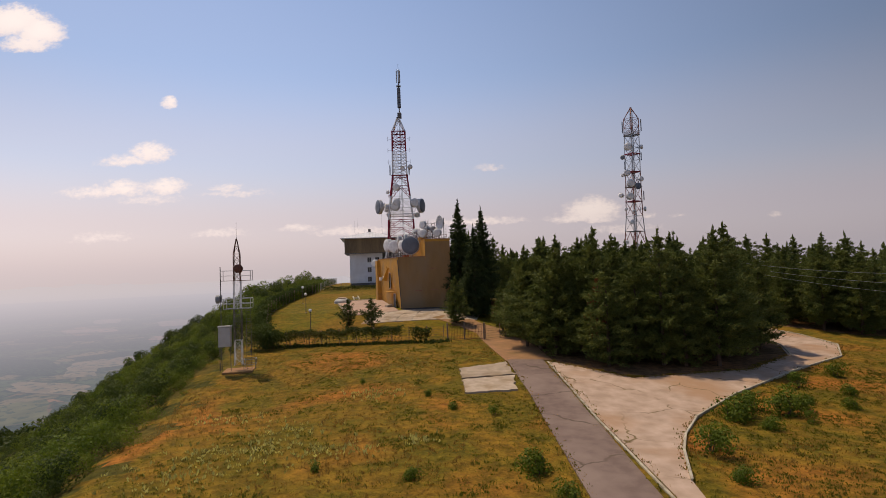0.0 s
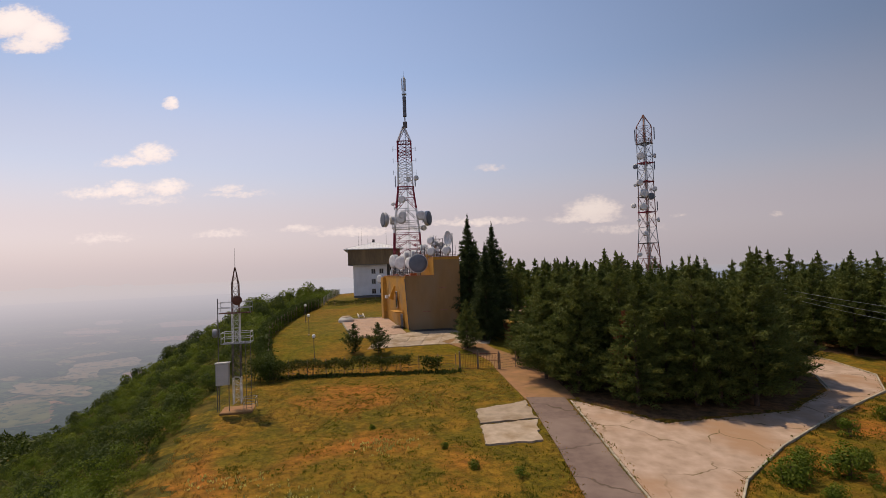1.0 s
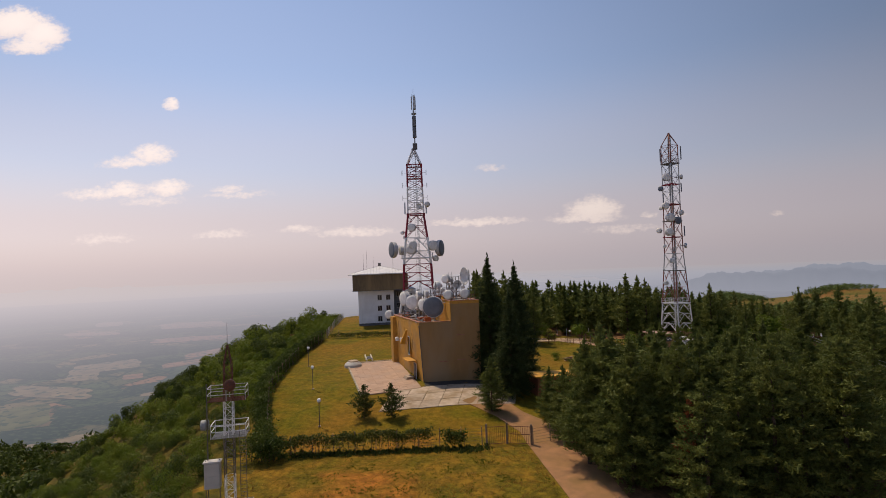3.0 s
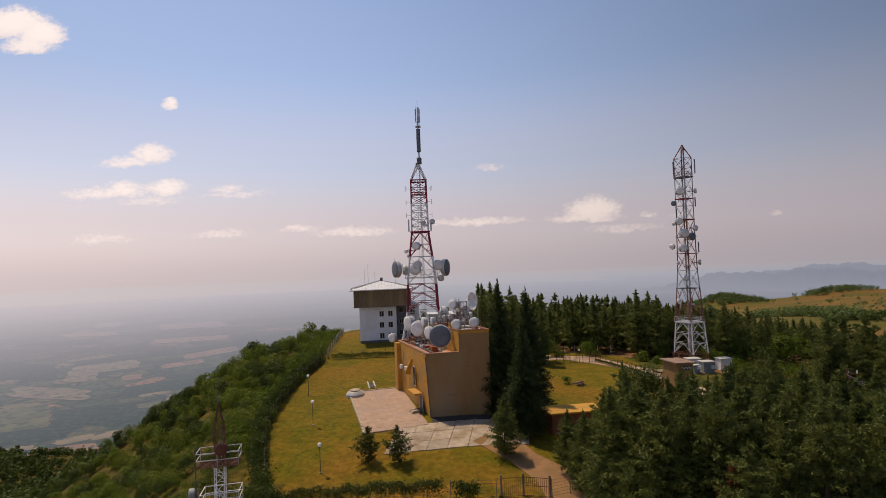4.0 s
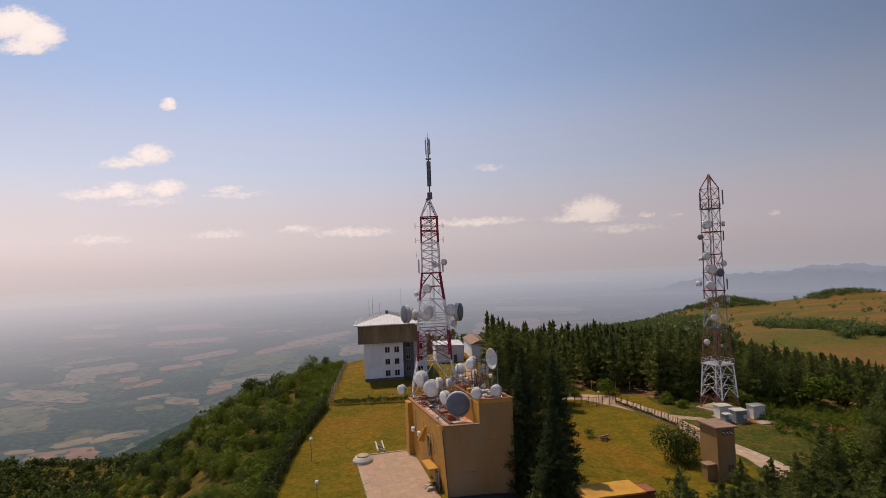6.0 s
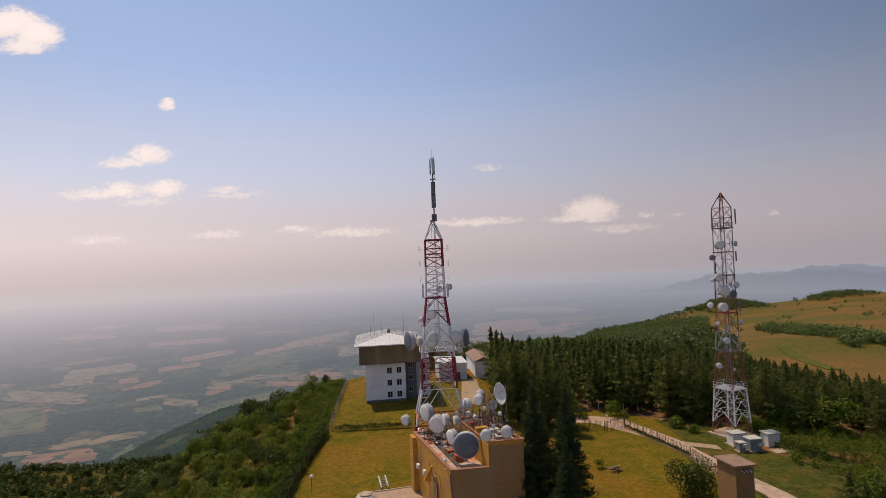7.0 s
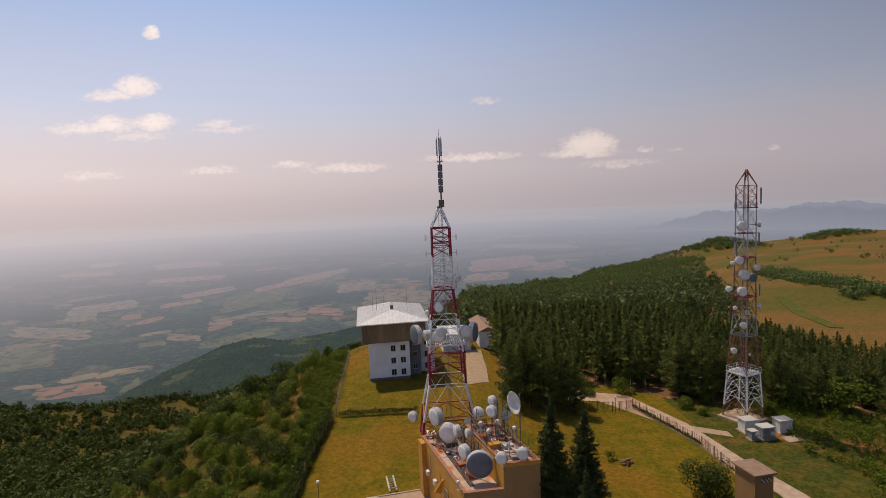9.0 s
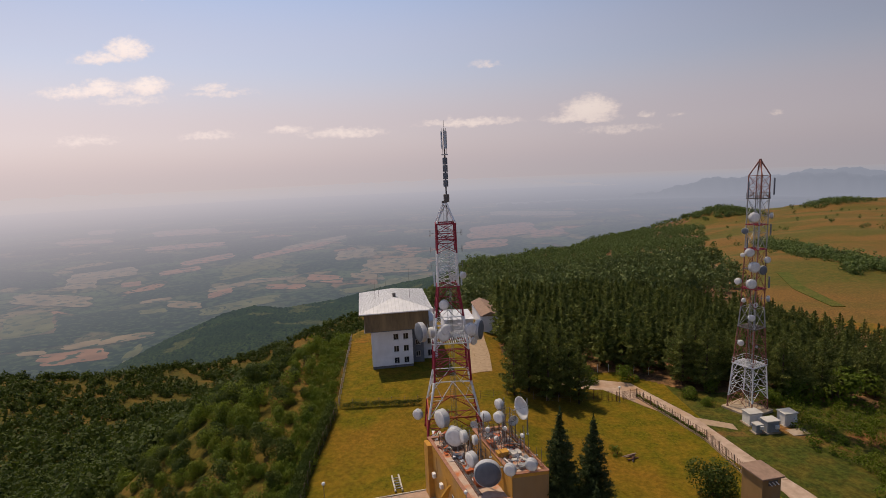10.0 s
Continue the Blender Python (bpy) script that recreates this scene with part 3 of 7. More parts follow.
strip("concrete_road", CONC_L, CONC_R, M_CONCRETE, "cracked pale concrete road widening into a turning place", "road", lift=0.07)
strip("far_track", [(331, 776), (207, 466), (138, 307)], [(333, 774), (209.5, 464), (141, 306)], M_DIRT, "pale dirt track across the far meadow", "track", lift=0.5, cell=6, thick=1.0, across=2)
strip("green_strip", [(180, 330), (157, 282), (144, 240)], [(188, 333), (166, 288), (149, 239)], ground_material("fresh_grass", (0.052, 0.072, 0.010), (0.078, 0.090, 0.014), (0.094, 0.092, 0.018), (0.12, 0.10, 0.02), 0.03), "fresh green strip of grass in the far meadow", "meadow", lift=0.3, cell=6, thick=0.3)
strip("dirt_path", [(6.6, 59), (5.6, 66), (4.4, 75), (2.2, 79), (-2, 84)], [(11.6, 58.5), (11.2, 66), (9.0, 77), (5.6, 81), (2.5, 88)], M_DIRT, "bare reddish dirt path to the gate", "path", lift=0.06)

# ---- distance: the hazy plain below and the mountains beyond ----
EYE_MID = 35.0
# colour of the haze, painted on as emission, by 3 km / distance
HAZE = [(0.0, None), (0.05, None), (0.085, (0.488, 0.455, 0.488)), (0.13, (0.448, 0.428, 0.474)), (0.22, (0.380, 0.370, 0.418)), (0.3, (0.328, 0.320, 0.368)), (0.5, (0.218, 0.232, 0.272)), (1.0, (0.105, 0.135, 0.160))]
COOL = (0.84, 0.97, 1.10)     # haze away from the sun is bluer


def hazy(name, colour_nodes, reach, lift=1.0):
    """Distance in summer haze, painted into the material: sunlit ground dims and haze-coloured emission grows with the
    distance in the map.
    """
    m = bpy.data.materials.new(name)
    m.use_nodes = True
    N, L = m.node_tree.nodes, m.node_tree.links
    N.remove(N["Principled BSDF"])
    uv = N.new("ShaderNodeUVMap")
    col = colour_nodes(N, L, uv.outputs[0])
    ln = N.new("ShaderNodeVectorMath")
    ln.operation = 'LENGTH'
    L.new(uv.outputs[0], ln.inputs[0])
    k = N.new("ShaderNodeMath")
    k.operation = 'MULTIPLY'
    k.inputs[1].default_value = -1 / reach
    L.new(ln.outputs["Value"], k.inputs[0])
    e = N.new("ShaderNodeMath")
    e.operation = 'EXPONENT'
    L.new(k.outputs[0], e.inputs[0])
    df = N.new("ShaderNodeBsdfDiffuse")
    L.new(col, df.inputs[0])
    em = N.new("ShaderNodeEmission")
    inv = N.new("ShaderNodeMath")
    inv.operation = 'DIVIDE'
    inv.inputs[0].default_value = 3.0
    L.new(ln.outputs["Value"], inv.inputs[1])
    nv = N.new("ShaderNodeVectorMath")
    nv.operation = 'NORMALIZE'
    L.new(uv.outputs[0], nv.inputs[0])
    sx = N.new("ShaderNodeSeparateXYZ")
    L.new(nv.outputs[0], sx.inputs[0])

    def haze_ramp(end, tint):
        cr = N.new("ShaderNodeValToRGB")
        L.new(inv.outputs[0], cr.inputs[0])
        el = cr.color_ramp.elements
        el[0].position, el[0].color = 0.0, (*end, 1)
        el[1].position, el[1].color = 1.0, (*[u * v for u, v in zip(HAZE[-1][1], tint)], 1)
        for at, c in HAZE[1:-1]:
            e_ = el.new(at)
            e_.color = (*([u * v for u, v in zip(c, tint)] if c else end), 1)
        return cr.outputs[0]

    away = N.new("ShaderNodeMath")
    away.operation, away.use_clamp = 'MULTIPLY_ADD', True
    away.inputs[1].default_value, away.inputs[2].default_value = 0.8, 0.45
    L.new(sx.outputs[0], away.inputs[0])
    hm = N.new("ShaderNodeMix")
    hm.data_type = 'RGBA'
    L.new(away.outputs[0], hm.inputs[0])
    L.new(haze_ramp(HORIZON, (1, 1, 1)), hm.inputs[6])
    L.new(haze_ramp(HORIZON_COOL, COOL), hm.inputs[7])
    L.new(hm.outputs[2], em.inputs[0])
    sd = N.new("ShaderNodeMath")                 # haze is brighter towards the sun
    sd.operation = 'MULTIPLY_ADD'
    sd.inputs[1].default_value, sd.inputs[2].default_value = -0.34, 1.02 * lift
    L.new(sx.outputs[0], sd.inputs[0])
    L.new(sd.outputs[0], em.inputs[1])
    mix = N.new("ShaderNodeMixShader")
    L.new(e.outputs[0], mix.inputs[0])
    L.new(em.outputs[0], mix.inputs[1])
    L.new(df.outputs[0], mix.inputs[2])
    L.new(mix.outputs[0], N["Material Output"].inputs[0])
    return m


# single fields and woods that stand out on the plain, in kilometres: middle, then the two half sides
STRAW, CLAY, GREEN, WOODS = (0.25, 0.175, 0.092), (0.31, 0.150, 0.080), (0.13, 0.128, 0.055), (0.012, 0.026, 0.018)
STRAW_FIELDS = [(-3.65, 5.73, 0.26, 0.19, 0.18, -0.29), (-3.58, 5.25, 0.15, 0.02, 0.18, -0.28), (-3.36, 4.52, 0.42, -0.12, 0.14, -0.23), (-1.64, 5.05, 0.22, 0.09, 0.03, -0.09), (-2.05, 4.15, 0.15, -0.03, 0.06, -0.12),
                (-2.37, 4.34, 0.1, 0.06, 0.03, -0.06), (-2.43, 3.06, 0.08, 0.01, 0.03, -0.04), (-2.09, 3.25, 0.22, 0.12, 0.04, -0.07), (-1.05, 6.46, 0.22, 0.12, 0.06, -0.37), (-0.49, 5.54, 0.35, 0.01, 0.04, -0.45),
                (-1.82, 7.74, 0.35, 0.63, 0.06, -0.27), (1.9, 11.19, 0.87, -0.46, -0.1, -0.55), (-0.72, 4.99, 0.17, -0.09, 0.02, -0.14), (-1.89, 4.85, 0.18, 0.21, 0.04, -0.11)]
CLAY_FIELDS = [(-3.01, 5.11, 0.08, 0.04, 0.07, -0.12), (-2.85, 5.77, 0.16, 0.16, 0.07, -0.15), (-2.86, 6.52, 0.19, 0.33, 0.1, -0.24), (-1.4, 4.68, 0.19, -0.04, 0.03, -0.12), (-2.12, 2.96, 0.17, 0.05, 0.08, -0.11),
               (-1.91, 4.51, 0.06, 0.12, 0.05, -0.11), (-1.11, 4.96, 0.19, -0.09, 0.04, -0.19), (0.97, 8.39, 0.57, 0.27, -0.1, -0.87), (0.57, 6.87, 0.3, 0.07, -0.03, -0.37), (-6.94, 10.99, 0.21, 0.12, 0.33, -0.53),
               (-4.84, 10.19, 0.57, 0.16, 0.27, -0.57), (-3.8, 7.95, 0.52, 0.14, 0.13, -0.28), (-6.08, 9.14, 0.49, -0.02, 0.18, -0.28), (-1.96, 7.06, 0.36, 0.61, 0.06, -0.22), (1.56, 7.78, 0.29, 0.19, -0.08, -0.41)]
GREEN_FIELDS = [(-2.08, 5.86, 0.22, 0.37, 0.16, -0.46), (-2.97, 3.75, 0.11, 0.1, 0.24, -0.32), (-2.2, 3.97, 0.1, 0.02, 0.04, -0.07), (2.1, 9.01, 0.5, 0.08, -0.08, -0.36), (-1.79, 2.97, -0.02, 0.14, 0.05, -0.08),
                (-1.56, 4.06, 0.23, 0.21, 0.05, -0.15), (-0.6, 4.47, 0.27, 0.12, 0.01, -0.11), (0.72, 5.77, 0.32, 0.07, -0.02, -0.19), (-0.33, 4.77, 0.2, 0.08, 0.01, -0.13)]
WOOD_BELTS = [(-2.59, 3.29, 0.2, 0.08, 0.11, -0.15), (-2.41, 3.76, 0.3, 0.1, 0.18, -0.29), (-2.43, 4.68, 0.3, 0.21, 0.1, -0.2), (-4.49, 5.68, 0.43, -0.1, 0.42, -0.54), (-3.8, 6.36, 0.4, 0.36, 0.13, -0.23),
              (-2.62, 7.7, 0.37, 0.36, 0.13, -0.4), (-1.35, 5.68, 0.18, 0.16, 0.07, -0.29), (-1.0, 7.79, 0.4, 0.13, 0.06, -0.47), (-0.17, 7.33, 0.31, 0.14, 0.01, -0.42), (-5.83, 8.1, 0.66, 0.03, 0.26, -0.36),
              (-3.43, 10.86, 0.95, 0.28, 0.16, -0.52), (-2.18, 2.74, 0.22, 0.02, 0.08, -0.1), (-1.57, 10.62, 0.89, 0.07, 0.07, -0.5), (-1.78, 3.77, 0.16, 0.18, 0.06, -0.13)]


def plain_colours(N, L, uv):
    def mixc(fac, a, b):
        k = N.new("ShaderNodeMix")
        k.data_type = 'RGBA'
        L.new(fac, k.inputs[0])
        for i, c in ((6, a), (7, b)):
            if isinstance(c, tuple):
                k.inputs[i].default_value = (*c, 1)
            else:
                L.new(c, k.inputs[i])
        return k.outputs[2]

    def ramp(sock, lo, hi):
        r = N.new("ShaderNodeMapRange")
        r.inputs[1].default_value, r.inputs[2].default_value = lo, hi
        L.new(sock, r.inputs[0])
        return r.outputs[0]

    def noise_(scale, detail=5):
        n = N.new("ShaderNodeTexNoise")
        n.inputs["Scale"].default_value = scale
        n.inputs["Detail"].default_value = detail
        L.new(uv, n.inputs["Vector"])
        return n

    def at_(v):
        n = noise_(1.3, 7)
        c = N.new("ShaderNodeVectorMath")
        c.operation = 'SUBTRACT'
        L.new(n.outputs["Color"], c.inputs[0])
        c.inputs[1].default_value = (0.5, 0.5, 0.5)
        k = N.new("ShaderNodeVectorMath")
        k.operation = 'MULTIPLY_ADD'
        L.new(c.outputs[0], k.inputs[0])
        k.inputs[1].default_value = (2.2, 2.2, 0)
        L.new(v, k.inputs[2])
        return k.outputs[0]

    warp = noise_(0.5, 4)
    add = N.new("ShaderNodeVectorMath")
    add.operation = 'MULTIPLY_ADD'
    L.new(warp.outputs["Color"], add.inputs[0])
    add.inputs[1].default_value = (0.9, 0.9, 0)
    L.new(uv, add.inputs[2])
    warp2 = noise_(2.6, 6)
    add2 = N.new("ShaderNodeVectorMath")
    add2.operation = 'MULTIPLY_ADD'
    L.new(warp2.outputs["Color"], add2.inputs[0])
    add2.inputs[1].default_value = (0.22, 0.22, 0)
    L.new(add.outputs[0], add2.inputs[2])
    add = add2
    vo = N.new("ShaderNodeTexVoronoi")
    vo.inputs["Scale"].default_value = 2.0
    L.new(add.outputs[0], vo.inputs["Vector"])
    sep = N.new("ShaderNodeSeparateColor")
    L.new(vo.outputs["Color"], sep.inputs[0])
    woods = ramp(noise_(0.9, 10).outputs["Fac"], 0.48, 0.54)
    speck = ramp(noise_(16, 8).outputs["Fac"], 0.48, 0.58)
    field = mixc(ramp(sep.outputs[0], 0.45, 0.55), (0.105, 0.105, 0.050), (0.20, 0.15, 0.08))
    field = mixc(ramp(sep.outputs[1], 0.76, 0.82), field, (0.29, 0.15, 0.085))
    field = mixc(ramp(sep.outputs[2], 0.5, 0.6), field, (0.07, 0.10, 0.045))
    wood = mixc(speck, (0.008, 0.022, 0.014), (0.046, 0.068, 0.032))
    ed = N.new("ShaderNodeTexVoronoi")
    ed.feature = 'DISTANCE_TO_EDGE'
    ed.inputs["Scale"].default_value = 2.0
    L.new(add.outputs[0], ed.inputs["Vector"])
    rows_ = ramp(ed.outputs["Distance"], 0.05, 0.02)      # hedgerows between the fields
    copse = ramp(noise_(3.4, 10).outputs["Fac"], 0.50, 0.60)
    field = mixc(copse, field, wood)
    field = mixc(ramp(noise_(15, 10).outputs["Fac"], 0.56, 0.59), field, (0.018, 0.034, 0.018))      # lone trees
    field = mixc(rows_, field, wood)
    km = N.new("ShaderNodeVectorMath")
    km.operation = 'LENGTH'
    L.new(at_(uv), km.inputs[0])
    field = mixc(ramp(km.outputs["Value"], 4.9, 3.6), field, wood)      # the foot of the mountain is wooded
    col = mixc(woods, field, wood)
    return col


def field_colours(colour, wood=False):
    """Stubble or pasture with darker patches and lone trees; or the crowns of a far wood."""
    def nodes(N, L, uv):
        def spots(scale, detail, lo, hi):
            n = N.new("ShaderNodeTexNoise")
            n.inputs["Scale"].default_value, n.inputs["Detail"].default_value = scale, detail
            L.new(uv, n.inputs["Vector"])
            r = N.new("ShaderNodeMapRange")
            r.inputs[1].default_value, r.inputs[2].default_value = lo, hi
            L.new(n.outputs["Fac"], r.inputs[0])
            return r.outputs[0]

        def mixc(fac, a, b):
            k = N.new("ShaderNodeMix")
            k.data_type = 'RGBA'
            L.new(fac, k.inputs[0])
            for i, c in ((6, a), (7, b)):
                if isinstance(c, tuple):
                    k.inputs[i].default_value = (*c, 1)
                else:
                    L.new(c, k.inputs[i])
            return k.outputs[2]

        tone = mixc(spots(6, 8, 0.35, 0.65), tuple(v * 0.72 for v in colour), tuple(v * 1.2 for v in colour))
        if wood:
            return mixc(spots(22, 6, 0.52, 0.62), tone, (0.05, 0.07, 0.034))
        return mixc(spots(11, 12, 0.555, 0.585), tone, (0.040, 0.058, 0.030))
    return nodes


def plain_point(kx, ky, lift=0.0):
    """A point of the plain from its map in kilometres, lift metres above it."""
    a, true = math.atan2(kx, ky), math.hypot(kx, ky)
    r = 4750 * (1 - math.exp(-true / 4.3))
    return r * math.sin(a), r * math.cos(a), EYE_MID - r * 0.95 / true + lift


def plain_field(name, row, mat, parent, seed):
    """One field or wood on the plain: a worn parallelogram, laid a little above it."""
    g = np.random.default_rng(seed)
    cx, cy, ux, uy, vx, vy = row
    n, rings = 44, 7
    ph, am = g.uniform(0, 6.28, 5), g.uniform(0.008, 0.04, 5)
    s, p, uvs = Shape(), [], []
    for k in range(rings + 1):
        for i in range(n):
            an = 2 * math.pi * i / n
            c, d = math.cos(an), math.sin(an)
            edge = (abs(c) ** 7 + abs(d) ** 7) ** (-1 / 7) * 0.96 * (1 + sum(am[j] * math.sin((j * 2 + 2) * an + ph[j]) for j in range(5)))
            f = (k + 0.02) / rings * edge
            x, y = cx + f * (c * ux + d * vx), cy + f * (c * uy + d * vy)
            p.append(plain_point(x, y, 2.0 + seed % 7 * 0.35))
            uvs.append((x, y))
    s.add(p, [(k * n + i, (k + 1) * n + i, (k + 1) * n + (i + 1) % n, k * n + (i + 1) % n) for k in range(rings) for i in range(n)])
    me = s.mesh(name, mat, flat=False)
    uvl = me.uv_layers.new(name="map")
    for l in me.loops:
        uvl.data[l.index].uv = uvs[l.vertex_index]
    return part(name, me, None, parent)


def build_valley():
    """The plain, drawn in towards the viewer with distance so that it ends within sight; its map holds true kilometres."""
    az = np.radians(np.linspace(-100, 100, 161))
    dip = np.radians(np.concatenate([np.linspace(34, 8, 60), np.linspace(7.8, 0.9, 70)]))
    true = 0.95 / np.tan(dip)
    r = 4750 * (1 - np.exp(-true / 4.3))
    z = EYE_MID - r * np.tan(dip)
    A, R = np.meshgrid(az, r)
    Zz = np.repeat(z[:, None], len(az), 1)
    T = np.repeat(true[:, None], len(az), 1)
    pts = np.stack([R * np.sin(A), R * np.cos(A), Zz], -1).reshape(-1, 3)
    uvs = np.stack([T * np.sin(A), T * np.cos(A)], -1).reshape(-1, 2)
    ny, nx = A.shape
    i = np.arange(nx * ny).reshape(ny, nx)
    q = np.stack([i[:-1, :-1], i[:-1, 1:], i[1:, 1:], i[1:, :-1]], -1).reshape(-1, 4)
    me = bpy.data.meshes.new("valley")
    me.from_pydata(pts.tolist(), [], q.tolist())
    uvl = me.uv_layers.new(name="map")
    li = np.empty(len(me.loops), dtype=np.int32)
    me.loops.foreach_get("vertex_index", li)
    uvl.data.foreach_set("uv", uvs[li].astype(np.float32).ravel())
    me.polygons.foreach_set("use_smooth", [True] * len(me.polygons))
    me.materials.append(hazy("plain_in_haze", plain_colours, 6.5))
    return tagged(new("backdrop_valley", me), "broad plain of fields and woods far below in haze", "valley", kind="structure")


valley = build_valley()
for name_, rows_, tone_ in (("wood_belt", WOOD_BELTS, WOODS), ("pasture", GREEN_FIELDS, GREEN), ("stubble_field", STRAW_FIELDS, STRAW), ("ploughed_field", CLAY_FIELDS, CLAY)):
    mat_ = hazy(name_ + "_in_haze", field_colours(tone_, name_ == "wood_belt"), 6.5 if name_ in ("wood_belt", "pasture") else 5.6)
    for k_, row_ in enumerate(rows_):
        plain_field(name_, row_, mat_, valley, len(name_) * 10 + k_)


FOOT_AZ = [-50, -44, -38, -32, -28, -23, -20, -17, -12, -6, -2.5, 0.5, 4]
FOOT_DIP = [19, 18.6, 18.2, 16.4, 14.9, 13.3, 12.8, 13.4, 13.1, 12.0, 11.5, 10.9, 11.5]


def build_foothills():
    """Wooded foothills between the summit and the plain: a sheet of tree crowns with paler clearings, in light haze."""
    az = np.arange(-50, 4.01, 0.16)
    rows = 170
    top_r = np.interp(az, [-50, -30, -20, -5, 4], [1250, 1400, 1550, 1650, 1500])
    top_z = 46 - (top_r - 36) * np.tan(np.radians(np.interp(az, FOOT_AZ, FOOT_DIP)))
    p, uvs = [], []
    for k in range(rows):
        f = k / (rows - 1)
        for i, a in enumerate(az):
            r0, z0 = 760.0, -250.0
            r = r0 + (top_r[i] - r0) * f
            x, y = r * math.sin(radians(a)), r * math.cos(radians(a))
            z = z0 + (top_z[i] - z0) * f + 14 * noise.noise((x * 0.006, y * 0.006, 1.0)) * math.sin(math.pi * min(1, f * 1.1))
            if k == rows - 1:
                z -= 60
            else:
                open_ = noise.noise((x * 0.011, y * 0.011, 7.0)) + 0.5 * noise.noise((x * 0.04, y * 0.04, 2.0)) > 0.28
                crown = noise.noise((x * 0.16, y * 0.16, 4.0)) + 0.6 * noise.noise((x * 0.35, y * 0.35, 9.0))
                z += (0.8 if open_ else 4.2) * crown
            p.append((x, y, z))
            # map stretched beyond the true distance, so more haze is painted on
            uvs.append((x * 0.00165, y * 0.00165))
    n = len(az)
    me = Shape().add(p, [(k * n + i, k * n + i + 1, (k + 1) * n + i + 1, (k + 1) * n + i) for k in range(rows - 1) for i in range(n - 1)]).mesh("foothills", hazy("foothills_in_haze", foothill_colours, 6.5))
    uvl = me.uv_layers.new(name="map")
    li = np.empty(len(me.loops), dtype=np.int32)
    me.loops.foreach_get("vertex_index", li)
    uvl.data.foreach_set("uv", np.array(uvs)[li].astype(np.float32).ravel())
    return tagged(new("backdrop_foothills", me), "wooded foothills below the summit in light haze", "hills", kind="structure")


def foothill_colours(N, L, uv):
    def ramp(scale, detail, lo, hi):
        n = N.new("ShaderNodeTexNoise")
        n.inputs["Scale"].default_value, n.inputs["Detail"].default_value = scale, detail
        L.new(uv, n.inputs["Vector"])
        r = N.new("ShaderNodeMapRange")
        r.inputs[1].default_value, r.inputs[2].default_value = lo, hi
        L.new(n.outputs["Fac"], r.inputs[0])
        return r.outputs[0]

    def mixc(fac, a, b):
        k = N.new("ShaderNodeMix")
        k.data_type = 'RGBA'
        L.new(fac, k.inputs[0])
        for i, c in ((6, a), (7, b)):
            if isinstance(c, tuple):
                k.inputs[i].default_value = (*c, 1)
            else:
                L.new(c, k.inputs[i])
        return k.outputs[2]

    wood = mixc(ramp(90, 4, 0.38, 0.62), (0.010, 0.022, 0.009), (0.040, 0.060, 0.018))
    wood = mixc(ramp(3.2, 5, 0.45, 0.62), wood, (0.016, 0.030, 0.012))
    return mixc(ramp(5.5, 9, 0.585, 0.62), wood, (0.078, 0.084, 0.030))


build_foothills()


def build_range(name, r, top_km, foot_km, az0, az1, rows, label, soft=False):
    """A far mountain range whose crest heights follow the rows (azimuth, degrees above the eye, share of haze)."""
    az = np.radians(np.linspace(az0, az1, 300))
    a = np.degrees(az)
    top = np.interp(a, [k[0] for k in rows], [k[1] for k in rows])
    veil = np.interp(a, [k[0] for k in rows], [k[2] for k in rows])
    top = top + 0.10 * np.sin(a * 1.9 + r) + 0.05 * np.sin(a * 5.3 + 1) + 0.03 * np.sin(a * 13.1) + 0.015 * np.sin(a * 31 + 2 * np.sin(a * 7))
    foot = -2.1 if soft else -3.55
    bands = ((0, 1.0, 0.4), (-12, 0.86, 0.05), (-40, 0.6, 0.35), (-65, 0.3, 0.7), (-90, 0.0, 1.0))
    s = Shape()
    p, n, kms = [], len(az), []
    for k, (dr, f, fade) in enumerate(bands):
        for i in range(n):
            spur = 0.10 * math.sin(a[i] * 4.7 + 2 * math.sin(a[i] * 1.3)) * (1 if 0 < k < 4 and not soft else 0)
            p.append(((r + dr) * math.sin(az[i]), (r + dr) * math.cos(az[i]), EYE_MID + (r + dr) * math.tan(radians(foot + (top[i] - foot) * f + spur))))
            # chosen kilometres set how much haze emission each row gets
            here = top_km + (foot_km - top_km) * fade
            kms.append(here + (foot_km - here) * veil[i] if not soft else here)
    q = [(k * n + i, (k + 1) * n + i, (k + 1) * n + i + 1, k * n + i + 1) for k in range(len(bands) - 1) for i in range(n - 1)]
    s.add(p, q)
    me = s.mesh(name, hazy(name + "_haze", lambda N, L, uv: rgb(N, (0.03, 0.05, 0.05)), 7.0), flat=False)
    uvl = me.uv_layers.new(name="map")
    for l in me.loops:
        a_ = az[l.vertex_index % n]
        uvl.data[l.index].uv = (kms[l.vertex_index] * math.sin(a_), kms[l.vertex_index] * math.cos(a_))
    return tagged(new(name, me), label, "mountains", kind="structure")


def rgb(N, c):
    k = N.new("ShaderNodeRGB")
    k.outputs[0].default_value = (*c, 1)
    return k.outputs[0]


